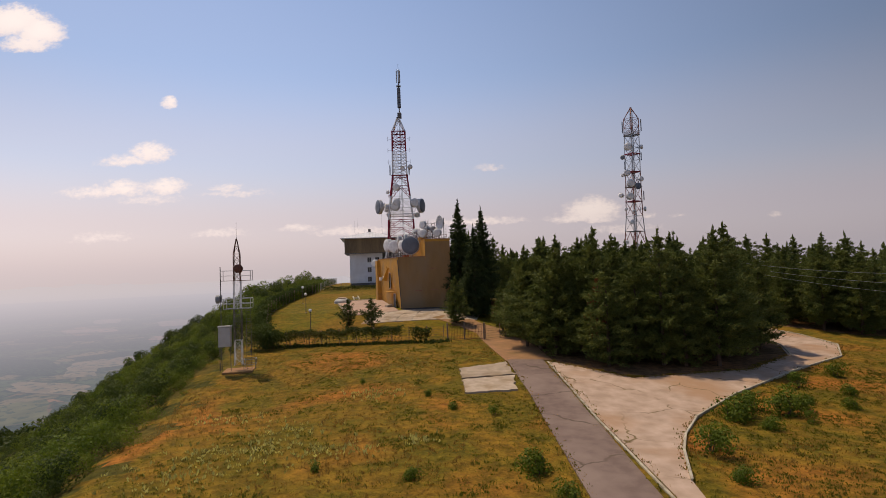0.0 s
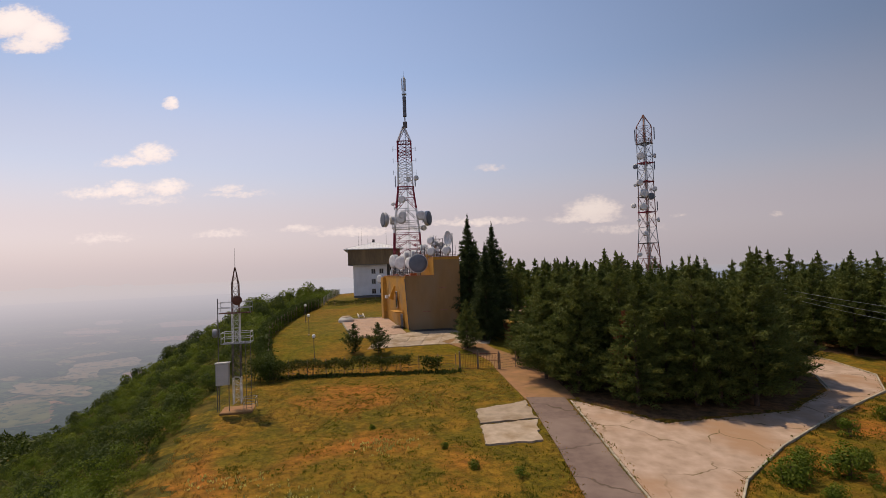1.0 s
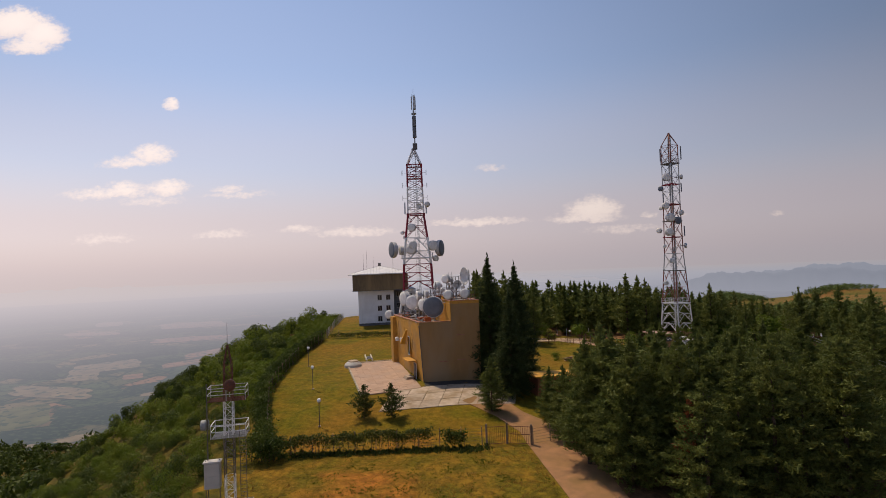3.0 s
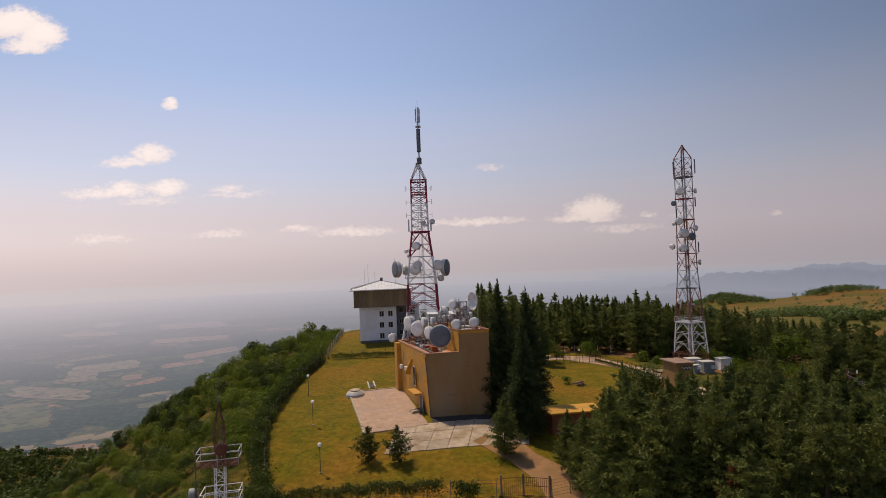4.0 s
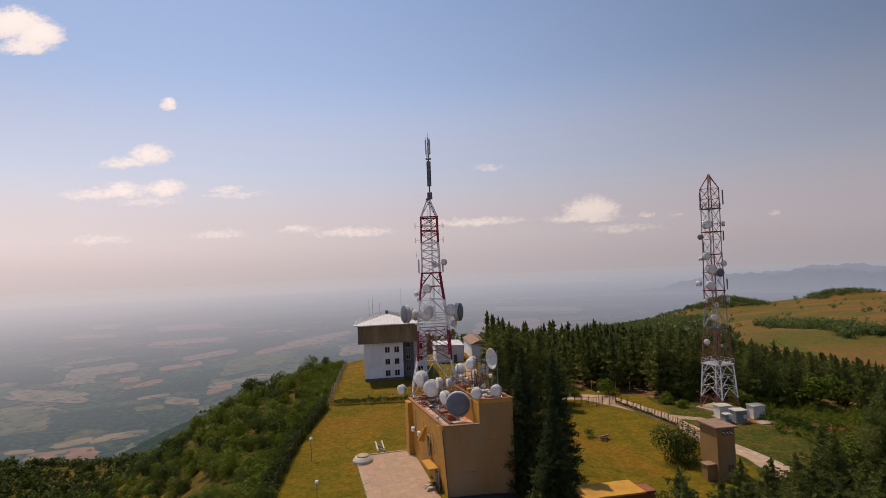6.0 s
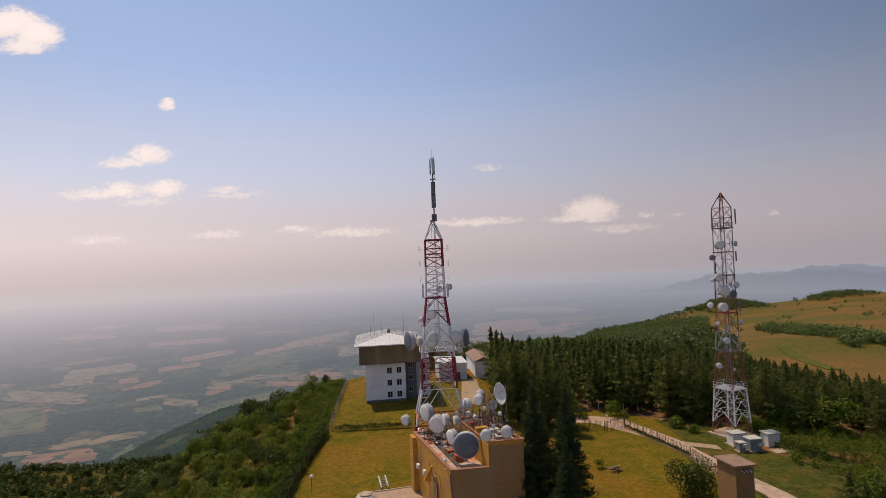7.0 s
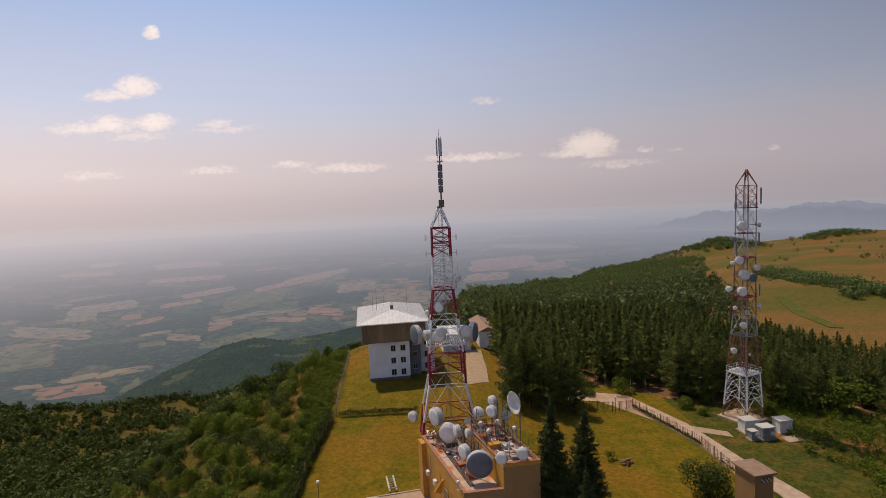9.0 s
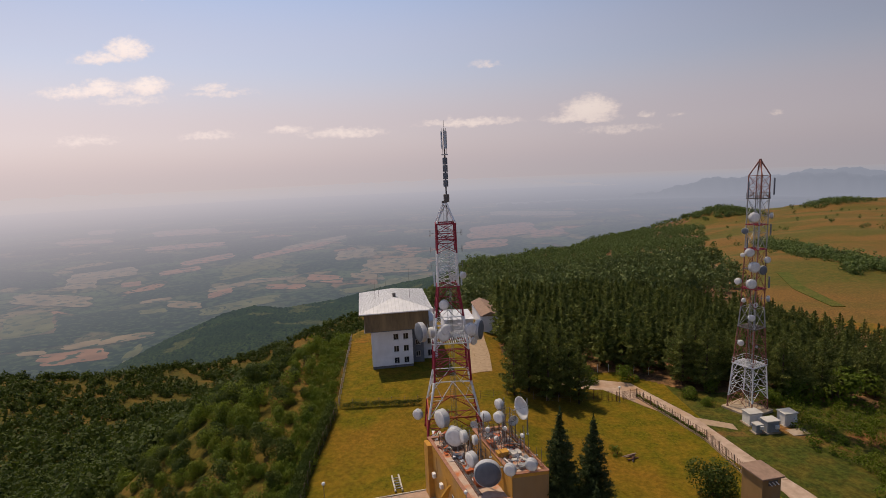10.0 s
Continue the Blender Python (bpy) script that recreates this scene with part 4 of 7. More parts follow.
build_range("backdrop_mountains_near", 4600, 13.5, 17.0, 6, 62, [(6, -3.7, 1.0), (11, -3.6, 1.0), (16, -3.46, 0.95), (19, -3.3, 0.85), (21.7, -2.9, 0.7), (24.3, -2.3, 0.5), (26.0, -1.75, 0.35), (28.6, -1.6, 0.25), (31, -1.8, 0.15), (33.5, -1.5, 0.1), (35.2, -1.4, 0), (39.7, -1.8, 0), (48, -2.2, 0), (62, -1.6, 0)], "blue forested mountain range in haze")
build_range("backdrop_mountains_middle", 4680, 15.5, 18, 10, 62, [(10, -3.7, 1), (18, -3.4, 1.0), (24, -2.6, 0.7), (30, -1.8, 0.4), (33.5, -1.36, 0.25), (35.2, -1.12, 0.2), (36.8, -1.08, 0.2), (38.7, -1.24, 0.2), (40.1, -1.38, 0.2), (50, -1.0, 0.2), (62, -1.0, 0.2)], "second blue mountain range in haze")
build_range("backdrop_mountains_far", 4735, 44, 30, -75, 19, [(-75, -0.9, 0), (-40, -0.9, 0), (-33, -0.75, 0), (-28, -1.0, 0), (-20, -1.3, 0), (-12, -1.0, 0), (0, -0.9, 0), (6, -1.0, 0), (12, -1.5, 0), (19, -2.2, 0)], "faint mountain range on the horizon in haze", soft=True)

# ---- lattice towers ----
def lattice_tower(m, levels, label, leg_r=0.17, brace_r=0.08, platforms=()):
    """A square tower. levels: rows of height, half width, paint of the stage above it, number of brace panels in that stage."""
    t = thing("lattice_tower", m, label, "tower", "lattice towers on the summit")
    for k in range(len(levels) - 1):
        z0, w0, mat, n = levels[k]
        z1, w1 = levels[k + 1][:2]
        c = lambda z: w0 + (w1 - w0) * (z - z0) / (z1 - z0)
        r = leg_r * (0.7 + 0.5 * min(1, w0 / 3))
        for sx, sy in ((-1, -1), (1, -1), (1, 1), (-1, 1)):
            part("leg", Shape().bar((sx * w0, sy * w0, z0), (sx * w1, sy * w1, z1), r, 6), mat, t)
        for f in range(4):
            ca, sa = round(math.cos(f * math.pi / 2)), round(math.sin(f * math.pi / 2))
            P = lambda u, z: (ca * u * c(z) + sa * c(z), sa * u * c(z) - ca * c(z), z)
            bars = []
            for j in range(n):
                a, b = z0 + (z1 - z0) * j / n, z0 + (z1 - z0) * (j + 1) / n
                mid = (a + b) / 2
                if w0 > 1.9:
                    bars += [(P(-1, a), P(0, b), 1.1), (P(1, a), P(0, b), 1.1), (P(-0.5, mid), P(-1, mid), 0.8), (P(0.5, mid), P(1, mid), 0.8), (P(-0.5, mid), P(-1, b), 0.7), (P(0.5, mid), P(1, b), 0.7)]
                else:
                    bars += [(P(-1, a), P(1, b), 0.9), (P(1, a), P(-1, b), 0.9)]
                bars.append((P(-1, b), P(1, b), 1.1))
            for a, b, k in bars:
                part("brace", Shape().bar(a, b, brace_r * k), mat, t)
    for z, w, mat, rail in platforms:
        if w < 4:
            for i in np.arange(-w, w + 0.01, 0.35):
                part("grating_bar", Shape().bar((i, -w + 0.1, z), (i, w - 0.1, z), 0.05), mat, t)
        else:
            for a, b in (((-w, 0), (0, -w)), ((0, -w), (w, 0)), ((w, 0), (0, w)), ((0, w), (-w, 0))):
                part("platform_brace", Shape().bar((*a, z), (*b, z), 0.07), mat, t)
        for a, b in (((-w, -w), (w, -w)), ((w, -w), (w, w)), ((w, w), (-w, w)), ((-w, w), (-w, -w))):
            part("platform_beam", Shape().bar((*a, z), (*b, z), 0.11), mat, t)
            if rail:
                part("handrail", Shape().bar((*a, z + 0.55), (*b, z + 0.55), 0.03), mat, t)
                part("handrail", Shape().bar((*a, z + 1.05), (*b, z + 1.05), 0.035), mat, t)
                for u in np.linspace(0, 1, 5):
                    x, y = a[0] + (b[0] - a[0]) * u, a[1] + (b[1] - a[1]) * u
                    part("rail_post", Shape().bar((x, y, z), (x, y, z + 1.05), 0.03), mat, t)
    z0, zt = levels[0][0], levels[-2][0]
    s = Shape()                                   # the ladder up the middle, with its cable tray
    for x in (-0.22, 0.22):
        s.bar((x, 0.25, z0), (x, 0.25, zt), 0.03)
    for z in np.arange(z0, zt, 0.4):
        s.bar((-0.22, 0.25, z), (0.22, 0.25, z), 0.018)
    part("ladder", s, M_STEEL, t)
    s = Shape()
    for i in range(5):
        s.bar((0.4 + 0.09 * i, -0.1, z0), (0.25 + 0.05 * i, -0.1, zt), 0.022)
    part("cable_run", s, M_STEEL, t)
    return t


def dish(m, r, style="drum", mat=None, arm=0.8, label="", group="microwave dishes"):
    """A dish antenna looking along its own -y, with the mount behind it."""
    mat = mat or M_DISH
    names = {"drum": "white drum-shaped microwave dish with a flat cover", "bowl": "white parabolic dish with a deep bowl", "grey": "large dark grey covered microwave dish with a steel rim"}
    t = thing("dish_antenna", m, label or names[style], "antenna", group)
    turn = pose(0, 0, 0, 90)     # lathe axis z becomes -y
    if style == "bowl":
        prof = [(0.06 * r, -0.42 * r), (0.5 * r, -0.34 * r), (0.82 * r, -0.16 * r), (r, 0.0), (1.02 * r, 0.02 * r), (0.98 * r, 0.03 * r), (0.8 * r, -0.12 * r), (0.45 * r, -0.28 * r), (0.02, -0.34 * r)]
        part("reflector", Shape().lathe(prof, 24, turn), mat, t, flat=False)
        s = Shape()
        for k in range(3):
            an = 2 * math.pi * k / 3 + 0.5
            s.bar((r * math.cos(an), 0, r * math.sin(an)), (0, -0.75 * r, 0), 0.02)
        s.bar((0, -0.66 * r, 0), (0, -0.85 * r, 0), 0.08, 8)
        part("feed", s, M_STEEL, t)
    else:
        deep = 0.55 * r if style == "drum" else 0.32 * r
        part("shroud", Shape().lathe([(0.25 * r, -0.45 * r), (0.75 * r, -0.3 * r), (r, -0.1 * r), (r, deep), (0.97 * r, deep + 0.02)], 24, turn), M_DISHRIM if (style == "grey" or r > 0.55) else mat, t)
        part("radome", Shape().lathe([(0.95 * r, deep + 0.01), (0.94 * r, deep + 0.05), (0.6 * r, deep + 0.09), (0.05, deep + 0.11)], 24, turn), M_DISHGREY if style == "grey" else mat, t, flat=False)
    s = Shape().bar((0, 0.4 * r, 0), (0, 0.4 * r + arm, 0), 0.07, 6)
    s.bar((0, 0.4 * r + arm * 0.6, -0.5 * r - 0.2), (0, 0.4 * r + arm * 0.6, 0.5 * r + 0.2), 0.055, 6)
    s.bar((0.4 * r, 0.3 * r, 0.2 * r), (0, 0.4 * r + arm * 0.8, 0), 0.035)
    part("mount", s, M_STEEL, t)
    return t


def panel_antenna(m, h, w=0.28, mat=None, label="tall narrow pale sector antenna panel on a pole"):
    t = thing("panel_antenna", m, label, "antenna", "panel antennas")
    part("casing", Shape().box(w, 0.14, h, bevel=0.04), mat or M_PANEL, t)
    s = Shape().bar((0, 0.22, -0.15), (0, 0.22, h + 0.15), 0.035, 6)
    for z in (0.2 * h, 0.8 * h):
        s.bar((0, 0.05, z), (0, 0.5, z), 0.03)
    part("bracket", s, M_STEEL, t)
    return t


T1 = (-9.1, 120.6)
T1_ROT = 3
lattice_tower(pose(*T1, 1.3, 0, 0, T1_ROT), [
    (0, 4.75, M_RED, 2), (5.8, 4.13, M_WHITE, 1), (11.5, 2.95, M_RED, 3), (16.7, 2.75, M_WHITE, 2), (22.0, 2.2, M_RED, 2), (26.7, 1.62, M_WHITE, 4),
    (32.2, 1.52, M_RED, 3), (36.9, 1.46, M_WHITE, 1), (40.0, 0.3, M_DARKSTEEL, 1), (40.3, 0.28, M_DARKSTEEL, 1)],
    "tall red and white lattice telecom tower beside the ochre building", leg_r=0.15, brace_r=0.066, platforms=((17.9, 3.1, M_WHITE, True), (26.8, 1.8, M_RED, False), (34.4, 1.52, M_RED, False), (36.8, 1.55, M_RED, False), (5.9, 4.12, M_ORANGE, False)))


def aerial_pole(m):
    """The slim mast on top of the tower: stacked panels, boxes and whips."""
    t = thing("antenna_mast", m, "slim dark mast stacked with grey antenna panels", "antenna")
    part("pole", Shape().bar((0, 0, -0.6), (0, 0, 11.4), 0.13, 8), M_DARKSTEEL, t)
    part("box", Shape().box(0.9, 0.9, 1.2, pose(0, 0, 0.2), 0.06), M_DARKSTEEL, t)
    for k in range(4):
        for f in range(4):
            part("panel", Shape().box(0.52, 0.16, 1.05, pose(0, 0, 2.6 + 1.15 * k, 0, 0, 90 * f) @ pose(0, -0.3, 0), 0.04), M_DARKWALL, t)
    part("collar", Shape().box(1.0, 1.0, 0.14, pose(0, 0, 7.5)), M_STEEL, t)
    for f in range(3):
        part("sector_panel", Shape().box(0.34, 0.2, 2.7, pose(0, 0, 8.5, 0, 0, 120 * f + 20) @ pose(0, -0.42, 0), 0.05), M_PANEL, t, "grey sector antenna panel")
    s = Shape()
    for x, y in ((0.3, 0.1), (-0.3, -0.1), (0.05, 0.3)):
        s.bar((x, y, 7.6), (x, y, 11.6), 0.03, 5)
    s.bar((0, 0, 11.4), (0, 0, 12.8), 0.025, 5)
    part("whip", s, M_DARKSTEEL, t)
    return t


aerial_pole(pose(T1[0] + 0.35, T1[1], 41.3))
T2 = (48.6, 133.9)
lattice_tower(pose(*T2, -2.1, 0, 0.75, 27), [
    (0, 2.5, M_OLDRED, 1), (2.4, 2.4, M_WHITE, 3), (9.0, 2.02, M_OLDRED, 2), (16.5, 1.62, M_STEEL, 1), (20.4, 1.4, M_OLDRED, 3), (31.5, 1.25, M_STEEL, 3), (41.0, 1.25, M_OLDRED, 2), (45.2, 1.25, M_OLDRED, 1), (47.9, 0.12, M_OLDRED, 1), (48.2, 0.1, M_DARKSTEEL, 1)],
    "slender red and white lattice telecom tower in a forest clearing", leg_r=0.115, brace_r=0.045, platforms=((9.2, 2.15, M_WHITE, True), (16.5, 1.7, M_DARKSTEEL, False), (24.1, 1.5, M_RED, False), (27.8, 1.45, M_DARKSTEEL, False), (31.6, 1.35, M_RED, False), (36.2, 1.35, M_RED, False), (41.0, 1.4, M_DARKSTEEL, True)))

# antennas on the tall tower: place, radius, heading (0 looks back along the approach), style
for x, y, z, r, head, style in ((-13.6, 118.5, 21.0, 1.6, -62, "grey"), (-11.9, 118.6, 20.8, 0.9, -70, "drum"), (-9.7, 117.0, 21.7, 0.85, 10, "drum"), (-10.0, 117.2, 20.9, 1.05, -12, "drum"), (-5.9, 117.4, 21.5, 1.0, 25, "drum"), (-4.6, 118.6, 21.0, 1.6, 68, "grey"),
                                (-6.7, 119.0, 29.9, 0.55, 30, "drum"), (-8.3, 118.8, 29.6, 0.55, -10, "bowl"), (-11.8, 119.3, 24.4, 0.42, -40, "drum"), (-11.3, 118.9, 23.4, 0.4, -10, "drum"), (-9.8, 118.7, 25.3, 0.8, -15, "drum"), (-5.4, 119.0, 19.0, 0.6, 40, "drum")):
    dish(pose(x, y, z, 0, 0, head), r, style, group="dishes on the tall tower")
for x, z, h in ((-11.2, 28.2, 2.3), (-6.9, 28.2, 2.2), (-11.0, 34.0, 0.0), ):
    if h:
        panel_antenna(pose(x, 119.4, z, 0, 0, 0), h)
for k, z in enumerate((31.4, 34.0, 36.6)):
    for x in (-11.1, -7.1):
        t = thing("yagi_antenna", pose(x, 120.0, z, 0, 0, 10 * k), "short stub of thin dipole rods on the tower side", "antenna", "dipole antennas")
        s = Shape().bar((-0.5 if x < -9 else 0.5, 0, 0), (0.4 if x < -9 else -0.4, 0.3, 0), 0.025)
        for a in (-0.35, 0.0, 0.35):
            s.bar((-0.5 if x < -9 else 0.5, a, -0.5), (-0.5 if x < -9 else 0.5, a, 0.5), 0.02)
        part("rods", s, M_STEEL, t)
# antennas on the forest tower
for x, z, r, head, style in ((47.3, 35.6, 0.92, 0, "drum"), (51.0, 35.7, 0.56, 55, "drum"), (46.2, 33.1, 0.6, -45, "grey"), (46.9, 29.1, 0.8, -5, "drum"), (46.0, 28.6, 0.4, -50, "drum"), (47.6, 26.4, 1.0, 4, "drum"),
                             (49.4, 25.7, 0.88, 12, "grey"), (50.5, 27.5, 0.62, 20, "drum"), (47.3, 23.2, 0.92, 6, "drum"), (45.5, 23.6, 0.6, -50, "drum"), (51.2, 20.0, 0.56, 60, "drum"), (47.6, 16.7, 0.62, 0, "drum"), (46.2, 11.7, 0.56, -5, "drum"), (48.9, 11.0, 0.28, 0, "bowl"), (48.2, 19.2, 0.5, 10, "bowl"), (46.4, 20.0, 0.4, -30, "drum")):
    dish(pose(x, 131.9 + 0.5 * abs(x - 48.3), z, 0, 0, head), r, style, arm=1.2, group="dishes on the forest tower")
for x, z, h in ((46.3, 39.2, 2.9), (51.0, 39.6, 3.0), (46.5, 29.9, 2.0), (50.7, 32.2, 2.0), (50.9, 22.2, 2.2)):
    panel_antenna(pose(x, 132.6, z), h, 0.24, M_DARKWALL, "tall narrow dark sector antenna panel on a pole")

# ---- buildings ----
def prism(poly, z0, z1, foot=None):
    """Walls of a plan from z0 to z1; foot: the same plan at ground level where the walls lean."""
    n = len(poly)
    a, b = [(*p, z0) for p in (foot or poly)], [(*p, z1) for p in poly]
    return Shape().add(a + b, [(i, (i + 1) % n, n + (i + 1) % n, n + i) for i in range(n)] + [tuple(range(n - 1, -1, -1)), tuple(range(n, 2 * n))])


def rail_round(poly, z, h, s, gap=1.6, r=0.025):
    for i in range(len(poly)):
        a, b = np.array(poly[i]), np.array(poly[(i + 1) % len(poly)])
        for k in (0.5, 1.0):
            s.bar((*a, z + h * k), (*b, z + h * k), r)
        m = max(1, int(np.linalg.norm(b - a) / gap))
        for j in range(m + 1):
            c = a + (b - a) * j / m
            s.bar((*c, z), (*c, z + h), r)


LOW = [(-7.7, 91.4), (-3.0, 91.95), (-8.3, 107.7), (-13.0, 107.0)]
LOWFOOT = [(-7.25, 91.6), (-3.0, 92.1), (-8.3, 107.7), (-12.8, 107.0)]
HIGH = [(-3.0, 91.93), (1.3, 92.5), (-2.4, 103.6), (-6.75, 103.0)]
HIGHFOOT = [(-3.0, 92.08), (1.2, 92.6), (-2.4, 103.6), (-6.75, 103.0)]
SIDE = pose(-7.7, 91.4, 0, 0, 0, 90 + 18.76)      # along the sunny side wall: x runs back, y faces inwards, so out is +y turned


def side_pose(s, z, out=0.0):
    """A place on the sunny side wall: s metres from the front corner, z up, out metres proud of it."""
    d, n = Vector((-0.3216, 0.9469)), Vector((-0.9469, -0.3216))
    p = Vector((-7.7, 91.4)) + d * s + n * (out - 0.0)
    return pose(p.x, p.y, z, 0, 0, 180 + 90 + 18.76)


def ochre_building():
    t = thing("technical_building", Matrix(), "ochre rendered technical building with a flat roof full of antennas", "building")
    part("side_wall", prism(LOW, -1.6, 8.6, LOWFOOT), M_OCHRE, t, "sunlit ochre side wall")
    # front faces take the browner render: their shade is in the colour
    part("front_wall", prism([(-7.72, 91.36), (-2.98, 91.91), (-2.98, 91.99), (-7.66, 91.44)], -1.6, 8.62, [(-7.27, 91.56), (-2.98, 92.06), (-2.98, 92.14), (-7.2, 91.66)]), M_TAN_SHADE, t, "rendered front wall with its shade in the colour")
    part("tall_block", prism(HIGH, -1.6, 11.6, HIGHFOOT), M_TAN_SHADE, t, "taller rendered block with its front shade in the colour")
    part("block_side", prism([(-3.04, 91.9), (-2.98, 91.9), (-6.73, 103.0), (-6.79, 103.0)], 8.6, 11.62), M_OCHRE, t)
    for poly, z in ((LOW, 8.6), (HIGH, 11.6)):
        for i in range(4):
            a, b = Vector(poly[i]), Vector(poly[(i + 1) % 4])
            d = (b - a).normalized()
            n = Vector((-d.y, d.x))
            q = [a, b, b + n * 0.35, a + n * 0.35]
            if z < 10 and i == 1:
                continue
            part("parapet", prism([tuple(v) for v in q], z + 0.004 * i, z + 0.42 + 0.004 * i), M_OCHRE if (i != 0 or z > 10) else M_TAN_SHADE, t)
            q = [a - n * 0.06 - d * 0.06, b - n * 0.06 + d * 0.06, b + n * 0.40 + d * 0.06, a + n * 0.40 - d * 0.06]
            part("coping", prism([tuple(v) for v in q], z + 0.42 + 0.004 * i, z + 0.49 + 0.004 * i), M_COPING, t, "rusty metal coping")
    part("roof_deck", prism([(-7.4, 91.8), (-3.1, 92.3), (-8.2, 107.3), (-12.6, 106.7)], 8.6, 8.66), M_ROOFTILE, t, "patched bitumen roof with red tiles")
    part("roof_deck", prism([(-2.8, 92.3), (0.9, 92.8), (-2.6, 103.3), (-6.3, 102.7)], 11.6, 11.66), M_ROOFTILE, t)
    # pilaster at the far end of the sunny wall
    part("pilaster", Shape().box(1.7, 0.8, 10.0, side_pose(15.4, -1.2, 0.25)), M_OCHRE, t)
    d = part("door", Shape().box(1.1, 0.10, 2.5, side_pose(2.9, 0.1, 0.12)), M_DARKSTEEL, t, "dark steel side door")
    part("door_frame", Shape().box(1.35, 0.06, 2.68, side_pose(2.9, 0.05, 0.06)), M_FRAME, t)
    part("canopy", Shape().box(3.6, 1.3, 0.18, side_pose(4.2, 2.95, 0.65), 0.03), M_OCHRE, t)
    w = part("window", Shape().box(0.7, 0.06, 2.7, side_pose(5.9, 3.6, 0.20)), M_GLASS, t)
    part("window_frame", Shape().box(0.95, 0.05, 2.95, side_pose(5.9, 3.48, 0.16)), M_FRAME, w)
    s = Shape()
    s.put([(-1.5, 0, 0), (0.1, 0, 2.6), (0.3, 0, 2.5), (-1.2, 0, 0), (-1.5, -0.9, 0.2), (0.1, -0.25, 2.6), (0.3, -0.25, 2.5), (-1.2, -0.9, 0.2)],
          [(0, 1, 2, 3), (7, 6, 5, 4), (0, 4, 5, 1), (1, 5, 6, 2), (2, 6, 7, 3), (3, 7, 4, 0)], side_pose(7.0, 4.8, 0.12))
    part("awning", s, M_YELLOWROOF, t, "slanting ochre sheet awning")
    for sx, z in ((3.4, 6.2), (7.7, 6.6), (11.8, 7.3)):
        part("pipe", Shape().bar(side_pose(sx, z - 1.6, 0.2).translation, side_pose(sx + 0.4, z + 1.0, 0.2).translation, 0.05, 6), M_OCHRE, t)
    for i, (sx, z) in enumerate(((10.1, 5.1), (13.2, 4.9))):
        part("wall_unit", Shape().box(0.7, 0.45, 0.6, side_pose(sx, z, 0.3), 0.05), M_DISH, t, "white wall-mounted unit")
    for x, z in ((-1.66, 6.9), (-4.4, 3.1), (-1.58, 3.25)):
        y = 91.95 + (x + 3) * 0.125
        part("vent_strip", Shape().box(1.3, 0.05, 0.12, pose(x, y - 0.02, z, 0, 0, 7)), M_COPING, t, "rust-stained vent slot")
    part("corner_pipe", Shape().bar((-7.78, 91.3, 8.6), (-7.3, 91.5, -0.2), 0.06, 6), M_DARKSTEEL, t, "dark downpipe on the corner")
    return t


ochre_building()
# dark ground strip, coloured black to deepen the building's shadow on it
strip("drain_bed", [(-7.2, 89.2), (1.6, 90.2)], [(-7.2, 91.5), (1.4, 92.5)], M_WALLFOOT, "dark ground with painted shade along the foot of the front wall", "path", lift=0.05, cell=1.0)


def window_unit(t, m, w, h):
    """A window set 10 cm into its wall: reveal, frame with a mullion, and panes."""
    o = part("window", Shape().box(w, 0.05, h, m @ pose(0, 0.0, 0)), M_GLASS, t)
    s = Shape()
    for x in (-w / 2, 0, w / 2):
        s.box(0.07, 0.09, h, m @ pose(x, -0.03, 0))
    for z in (0, h - 0.07):
        s.box(w + 0.07, 0.09, 0.07, m @ pose(0, -0.03, z))
    part("window_frame", s, M_FRAME, o)
    part("sill", Shape().box(w + 0.25, 0.2, 0.06, m @ pose(0, -0.1, -0.09)), M_FRAME, o)
    return o


